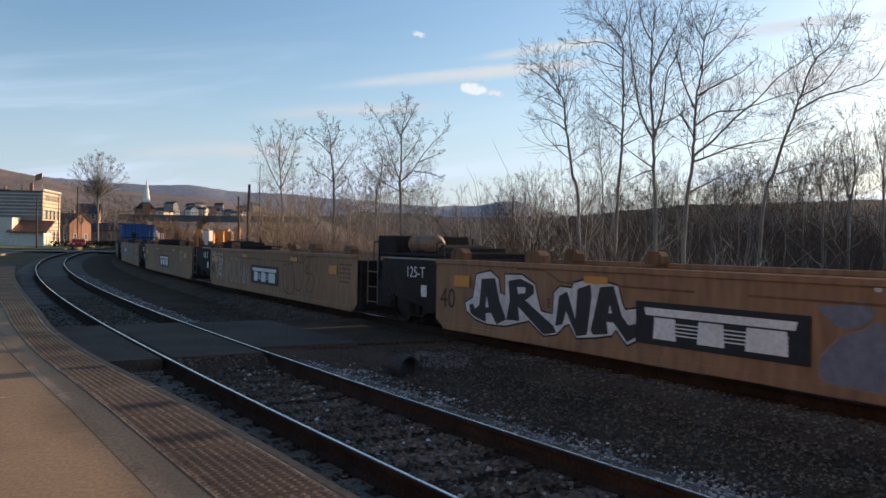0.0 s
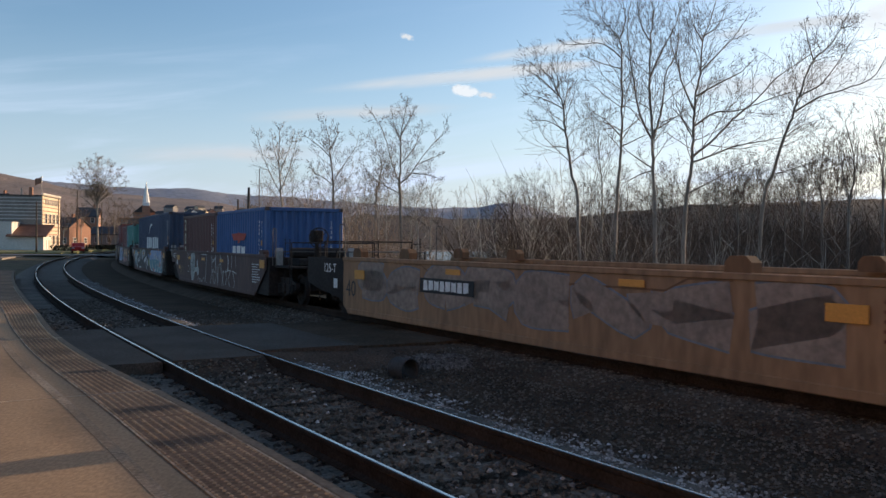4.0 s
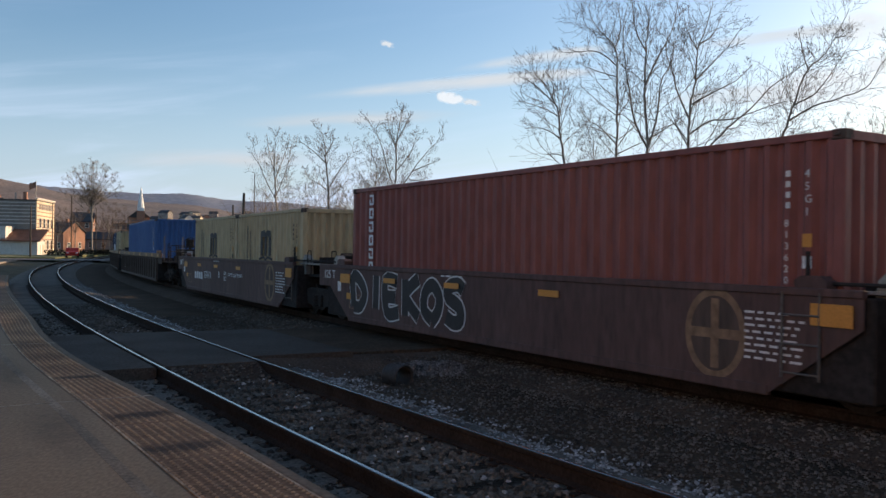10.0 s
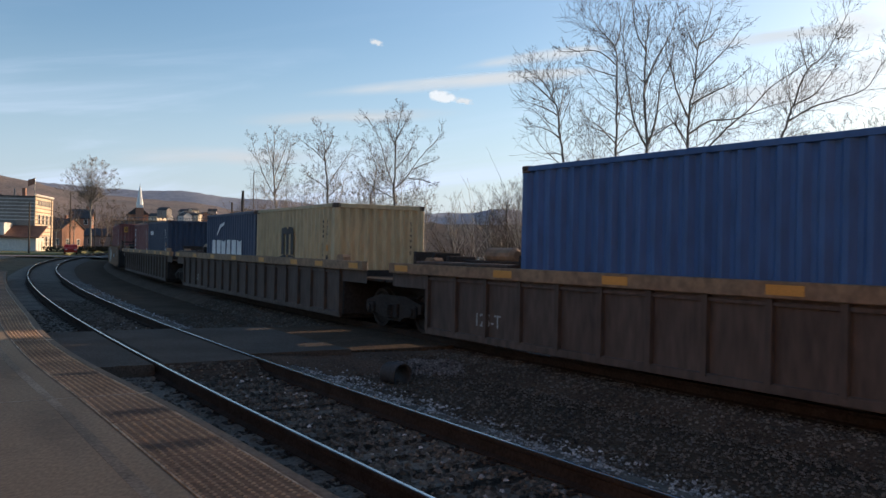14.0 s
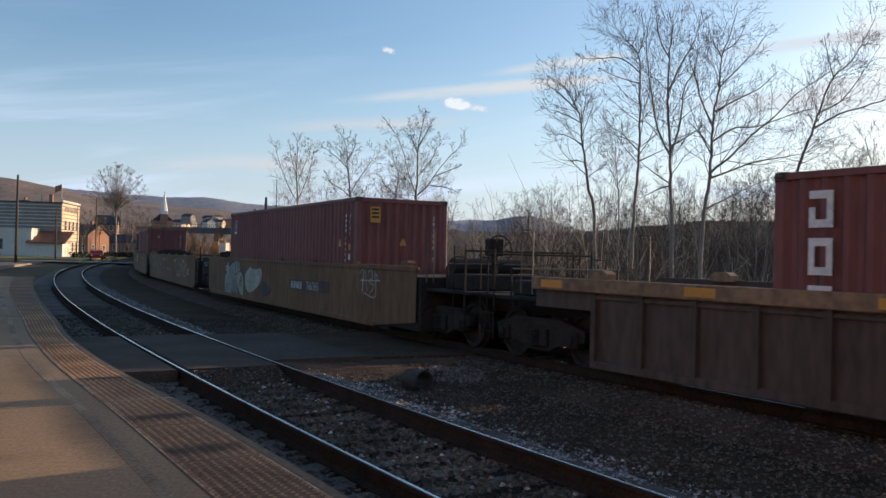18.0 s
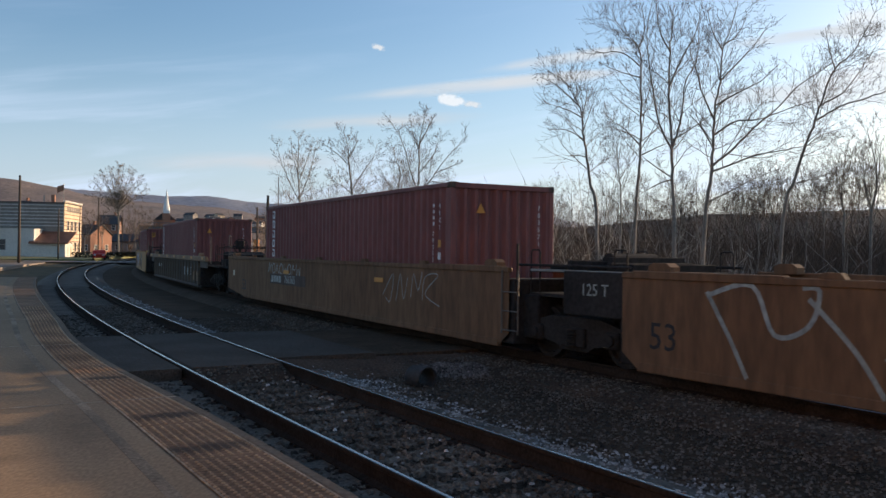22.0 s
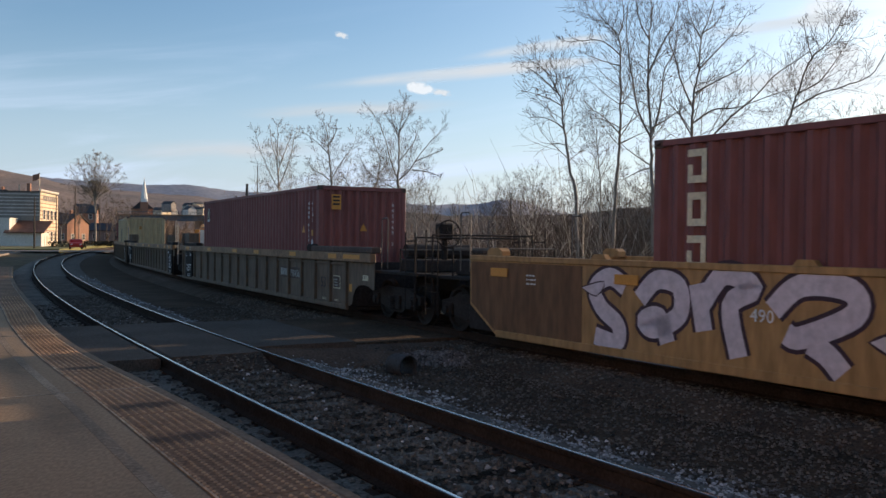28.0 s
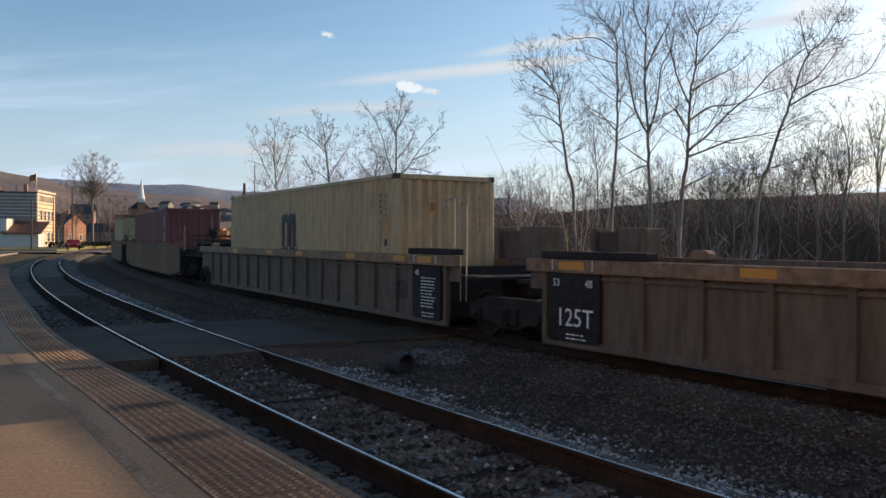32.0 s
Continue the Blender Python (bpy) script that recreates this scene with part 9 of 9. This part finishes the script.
    part("door", Geo().cbox(1.5, 1.58, -3.4, -2.3, -0.3, 2.0, 0.02), M_wallwhite, st, "white door")
    part("door", Geo().cbox(1.5, 1.58, -1.8, -0.8, -0.3, 2.0, 0.02), M_cream_wall, st, "cream door")


store()
gable_house("red-brick house with a dark roof lit by the sun", 143, 235, 0.2, -20, 9, 8, 5.2, 2.6, M_brick, chimney=True, group="houses in the town")
gable_house("tall orange-brick house with a chimney", 181, 260, 0.5, 15, 6, 7, 8.5, 2.6, M_brick, chimney=True, group="houses in the town")
gable_house("dark-roofed low house behind a lawn", 215, 250, 0.5, 0, 14, 8, 3.2, 2.0, M_siding, group="houses in the town")
gable_house("orange-brick gabled house above the store", 30, 260, 4, -30, 5, 6, 9.2, 2.4, M_brick, chimney=True, group="houses in the town")
rnd_t = random.Random(5)
for i in range(34):
    px = rnd_t.uniform(296, 470)
    dp = rnd_t.uniform(750, 1150)
    zz = up(px, rnd_t.uniform(376, 394), dp)
    gable_house("small distant house on the slope", px, dp, zz, rnd_t.uniform(-60, 60), rnd_t.uniform(8, 13), rnd_t.uniform(7, 9), rnd_t.uniform(4, 6.5), rnd_t.uniform(2, 3), rnd_t.choice((M_wallwhite, M_wallwhite, M_siding, M_brick, M_cream_wall)), group="houses on the slope")


def church():
    x, y = spot(281, 400)
    z = 3.0
    ch = thing("church", "brick church with a sunlit white spire", "church", m=pose(x, y, z, 0, 0, 20))
    k = 400 / 1524.7
    base_y, tip = up(281, 392, 400) - z, up(285, 320, 400) - z
    part("nave", Geo().box(-5, 4, 0, 22, -3, base_y + 4.6), M_brick, ch)
    g = Geo()
    g.add([(-5.5, -0.4, base_y + 4.5), (4.5, -0.4, base_y + 4.5), (-0.5, -0.4, base_y + 8.6), (-5.5, 22, base_y + 4.5), (4.5, 22, base_y + 4.5), (-0.5, 22, base_y + 8.6)], [(0, 1, 2), (3, 5, 4), (0, 2, 5, 3), (1, 4, 5, 2), (0, 3, 4, 1)])
    part("roof", g, M_roof, ch)
    part("tower", Geo().box(-1.6, 1.8, -2.6, 0.8, -3, base_y + 7.5), M_brick, ch)
    part("belfry", Geo().cbox(-1.4, 1.6, -2.4, 0.6, base_y + 7.5, base_y + 9, 0.1), M_spire, ch)
    sp = Geo()
    n = 8
    vs = [(0.1 + 1.55 * math.cos(2 * math.pi * i / n), -0.9 + 1.55 * math.sin(2 * math.pi * i / n), base_y + 9) for i in range(n)] + [(0.1, -0.9, tip)]
    sp.add(vs, [(i, (i + 1) % n, n) for i in range(n)])
    part("spire", sp, M_spire, ch, "white sunlit spire")
    for q in (3, 8, 13, 18):
        window(ch, 4.0, q, 1.5, 1.2, 4.0, axis="x")


church()


def road_bridge():
    xa, ya = spot(262, 300)
    xb, yb = spot(430, 300)
    z = up(350, 388, 300)
    br = thing("road_bridge", "blue-grey steel girder bridge over the valley", "bridge", m=pose(xa, ya, z, 0, 0, 0))
    Lb = xb - xa + 26
    part("girder", Geo().cbox(-6, Lb, 0, 0.5, -1.6, 0.1, 0.05), M_bridge, br)
    part("girder", Geo().cbox(-6, Lb, 8, 8.5, -1.6, 0.1, 0.05), M_bridge, br)
    part("deck", Geo().cbox(-6, Lb, -0.5, 9, 0.1, 0.45, 0.05), M_kerb, br)
    for i in range(28):
        part("post", Geo().box(-6 + i * (Lb + 6) / 27 - 0.06, -6 + i * (Lb + 6) / 27 + 0.06, -0.4, -0.3, 0.45, 1.4), M_bridge, br)
    part("rail", Geo().box(-6, Lb, -0.42, -0.28, 1.35, 1.5), M_bridge, br)
    for q in (2, 22, Lb - 4):
        part("pier", Geo().cbox(q - 0.8, q + 0.8, 0.5, 8, -z - 4, -1.6, 0.1), M_kerb, br)


road_bridge()


def pole(label, px, depth, py_top, r=0.14, lean=0.0, arm=True, base=None):
    x, y = spot(px, depth)
    z0 = float(ground_height(np.array(x), np.array(y))) if base is None else base
    h = up(px, py_top, depth) - z0
    p = thing("utility_pole", label, "utility pole", "utility poles", m=pose(x, y, z0, 0, lean, 0))
    part("shaft", Geo().tube([(0, 0, -0.5), (0, 0, h * 0.5), (0, 0, h)], [r, r * 0.85, r * 0.7], 10), M_pole, p, smooth=True)
    if arm:
        part("cross_arm", Geo().cbox(-0.9, 0.9, -0.06, 0.06, h - 0.9, h - 0.75, 0.01), M_pole, p)
        for q in (-0.8, -0.4, 0.4, 0.8):
            part("insulator", Geo().tube([(q, 0, h - 0.75), (q, 0, h - 0.6)], [0.05, 0.035], 8), M_glass, p)
    return p


pole("dark brown wooden pole beside the street", 20, 96, 296, 0.17, 0, False)
pole("dark wooden pole in front of the store", 90, 118, 355, 0.13, 0, False)
pole("slim wooden pole at the store's corner", 128, 150, 350, 0.1, 0, False)
pole("wooden utility pole by the lawn", 161, 175, 336, 0.14, 0, False)
pole("slim pale lamp pole by the lawn", 204, 180, 358, 0.09, 0, False)
pole("thick dark wooden pole behind the train", 459, 62, 331, 0.13, 1.0, False)
pole("wooden pole behind the train", 445, 90, 352, 0.13, -1.0, False)
pole("slim pole among the trees", 480, 120, 298, 0.08, 0, False)


def red_car():
    x, y = spot(163, 128)
    c = thing("parked_car", "small red car parked at the crossing", "car", m=pose(x, y, -0.05, 0, 0, 112))
    g = Geo().prism([(-2.1, 0.35), (-2.15, 0.8), (-1.9, 0.95), (-1.1, 1.0), (-0.6, 1.45), (0.9, 1.48), (1.5, 1.0), (2.1, 0.9), (2.15, 0.4)], -0.85, 0.85)
    b = part("body", g, M_redcar, c, "red painted body")
    gl = Geo().prism([(-1.0, 1.02), (-0.56, 1.4), (0.86, 1.42), (1.36, 1.02)], -0.87, 0.87)
    part("side_glass", gl, M_glass, c)
    for q in (-1.3, 1.3):
        for s in (-0.8, 0.8):
            w = part("wheel", Geo().tube([(q, s - 0.1, 0.32), (q, s + 0.1, 0.32)], 0.32, 16), M_tyre, c)
            part("rim", Geo().tube([(q, s - 0.11, 0.32), (q, s + 0.11, 0.32)], 0.18, 12), M_galv, w)
    for s in (-0.6, 0.6):
        part("lamp", Geo().cbox(-2.18, -2.1, s - 0.15, s + 0.15, 0.65, 0.8, 0.02), M_white, c)


red_car()
hd = random.Random(9)
for px, dp, w in ((205, 168, 5), (222, 172, 6), (150, 140, 6)):
    x, y = spot(px, dp)
    g = Geo()
    for _ in range(420):
        a = Vector((hd.uniform(-w / 2, w / 2), hd.uniform(-0.7, 0.7), hd.uniform(0.0, 0.9)))
        s = hd.uniform(0.08, 0.2)
        n = Vector((hd.uniform(-1, 1), hd.uniform(-1, 1), hd.uniform(-1, 1))).normalized()
        t = n.orthogonal().normalized() * s
        b = n.cross(t)
        g.add([tuple(a + t), tuple(a + b), tuple(a - t), tuple(a - b)], [(0, 1, 2, 3)])
    h = obj("hedge", g, M_hedge, None, "", pose(x, y, 0.1))
    tagged(h, "clipped dark hedge beside the lawn", "hedge", "hedges")

# stacked goods and machines in the yard beyond the bend
rnd_y = random.Random(12)
for i in range(16):
    px = 372 + i * 4.6 + rnd_y.uniform(-1, 1)
    dp = rnd_y.uniform(170, 215)
    x, y = spot(px, dp)
    w, h = rnd_y.uniform(0.4, 0.8), rnd_y.uniform(1.0, 2.4)
    z = up(px, 428, dp)
    b = thing("yard_bin", "sunlit orange and white steel yard bin", "bin", "yard bins", m=pose(x, y, z, 0, 0, rnd_y.uniform(-20, 20)))
    part("body", Geo().cbox(-w, w, -w, w, -2, h, 0.06), rnd_y.choice((M_orange, M_orange, M_brick, M_wallwhite)), b)
    part("lid", Geo().cbox(-w - 0.06, w + 0.06, -w - 0.06, w + 0.06, h, h + 0.12, 0.03), M_siding, b)

# ---- clouds ----


def cloud_mat(name, strength, scale, lo, hi, stretch, seed):
    m = bpy.data.materials.new(name)
    m.use_nodes = True
    n, l = m.node_tree.nodes, m.node_tree.links
    n.clear()
    out = n.new("ShaderNodeOutputMaterial")
    mix = n.new("ShaderNodeMixShader")
    tr = n.new("ShaderNodeBsdfTransparent")
    em = n.new("ShaderNodeEmission")
    em.inputs[0].default_value, em.inputs[1].default_value = (0.90, 0.95, 1.0, 1), strength
    tc = n.new("ShaderNodeTexCoord")
    mp = n.new("ShaderNodeMapping")
    mp.inputs["Scale"].default_value = stretch
    mp.inputs["Location"].default_value = (seed, seed * 1.7, 0)
    nz = n.new("ShaderNodeTexNoise")
    nz.inputs["Scale"].default_value, nz.inputs["Detail"].default_value = scale, 7
    l.new(tc.outputs["Generated"], mp.inputs[0])
    l.new(mp.outputs[0], nz.inputs[0])
    # fade towards the rim
    ln = n.new("ShaderNodeVectorMath")
    ln.operation = "SUBTRACT"
    ln.inputs[1].default_value = (0.5, 0.5, 0.5)
    l.new(tc.outputs["Generated"], ln.inputs[0])
    mu = n.new("ShaderNodeVectorMath")
    mu.operation = "MULTIPLY"
    mu.inputs[1].default_value = (2, 0, 2)
    l.new(ln.outputs[0], mu.inputs[0])
    le = n.new("ShaderNodeVectorMath")
    le.operation = "LENGTH"
    l.new(mu.outputs[0], le.inputs[0])
    fd = n.new("ShaderNodeMapRange")
    fd.interpolation_type = "SMOOTHSTEP"
    fd.inputs[1].default_value, fd.inputs[2].default_value = 1.0, 0.1
    l.new(le.outputs["Value"], fd.inputs[0])
    nr = n.new("ShaderNodeMapRange")
    nr.interpolation_type = "SMOOTHSTEP"
    nr.inputs[1].default_value, nr.inputs[2].default_value = lo, hi
    ad = n.new("ShaderNodeMath")
    ad.operation = "MULTIPLY"
    l.new(nz.outputs[0], ad.inputs[0])
    l.new(fd.outputs[0], ad.inputs[1])
    l.new(ad.outputs[0], nr.inputs[0])
    l.new(nr.outputs[0], mix.inputs[0])
    l.new(tr.outputs[0], mix.inputs[1])
    l.new(em.outputs[0], mix.inputs[2])
    l.new(mix.outputs[0], out.inputs[0])
    return m


CLOUDS = []
CD = 4500.0
CLOUD_COUNT = [0]


def cloud(label, px, py, w, h, tilt, material, drift=(0, 0)):
    """A far cloud sheet, w and h as they show, in the plane that faces the viewer."""
    far = CD + 30.0 * CLOUD_COUNT[0]
    CLOUD_COUNT[0] += 1
    k = far / 1524.7
    g = Geo()
    g.add([(-w * k / 2, 0, -h * k / 2), (w * k / 2, 0, -h * k / 2), (w * k / 2, 0, h * k / 2), (-w * k / 2, 0, h * k / 2)], [(0, 1, 2, 3)])

    def at_px(a, b):
        x, y = spot(a, far)
        return pose(x, y, up(a, b, far), 0, tilt, 0)
    a, b = at_px(px, py), at_px(px + drift[0], py + drift[1])
    ob = obj("cloud_backdrop", g, material, None, "", a)
    tagged(ob, label, "cloud", kind="structure")
    if drift != (0, 0):
        CLOUDS.append((ob, a, b))


CM1 = cloud_mat("cumulus_scrap", 0.66, 4.0, 0.16, 0.42, (1.5, 1, 0.9), 1.3)
CM2 = cloud_mat("small_cumulus_scrap", 0.58, 4.0, 0.14, 0.5, (1.6, 1, 0.8), 4.1)
CM3 = cloud_mat("cirrus_streak", 0.54, 2.6, 0.04, 0.62, (1.6, 1, 0.7), 2.2)
CM4 = cloud_mat("bright_cloud_bank", 0.66, 3.0, 0.10, 0.52, (1.4, 1, 1.0), 6.2)
CM5 = cloud_mat("faint_cirrus_streak", 0.50, 3.0, 0.06, 0.85, (1.4, 1, 0.8), 7.7)
cloud("small bright white cumulus scrap", 856, 161, 84, 36, 4, CM1, (-103, 2))
cloud("puff on the small cloud", 843, 157, 44, 28, -6, CM1, (-103, 2))
cloud("wisp beside the small cloud", 893, 168, 60, 22, 8, CM2, (-103, 2))
cloud("tiny faint white cloud scrap", 757, 65, 44, 20, 16, CM2, (-150, 5))
cloud("long thin cirrus streak", 830, 136, 720, 40, -6, CM3)
cloud("second strand of the long cirrus streak", 960, 124, 420, 34, -6, CM3)
cloud("thin cirrus streak", 985, 88, 420, 36, -9, CM3)
cloud("faint cirrus above the pale trees", 640, 200, 620, 46, -3, CM5)
cloud("faint cirrus low over the hills", 420, 272, 640, 60, -1, CM5)
cloud("bright cirrus bank near the sun", 1500, 140, 460, 120, -6, CM4)
cloud("bright cirrus strand near the sun", 1360, 152, 520, 60, -4, CM3)
cloud("thin high cirrus streak", 1420, 46, 520, 40, -8, CM3)
cloud("drifting bright cloud", 1610, 30, 210, 100, -5, CM4, (-140, 0))
cloud("drifting bright puff", 1640, 95, 120, 60, -5, CM1, (-140, 0))


# ================= motion of the train =================


def train_pose(u, half, z, t):
    d = u - run(t)
    xa, ya = on_train_line(d - half)
    xb, yb = on_train_line(d + half)
    return pose((xa + xb) / 2, (ya + yb) / 2, z, 0, 0, math.degrees(math.atan2(yb - ya, xb - xa)))


def motions():
    for ob, u, half, z in MOVERS:
        walk(ob, [(t, train_pose(u, half, z, t)) for t in range(33)])
    # the wheelsets roll while they pass the viewer
    places = {w.name: u for w, u, half, z in MOVERS}
    for ob, wagon_ob, x, q in WHEELS:
        u = places[wagon_ob.name] + x
        near = [k * 0.05 for k in range(1, 640) if -8 < u - run(k * 0.05) < 42]
        if not near:
            continue
        rows = [(0, near[0])] + [(t, t) for t in near] + [(32, near[-1])]
        walk(ob, [(t, Matrix.Translation((q, 0, 0.421)) @ Matrix.Rotation(-(run(a) - run(near[0])) / 0.421, 4, "Y")) for t, a in rows])
    for ob, a, b in CLOUDS:
        walk(ob, [(0, a), (32, b)])


motions()
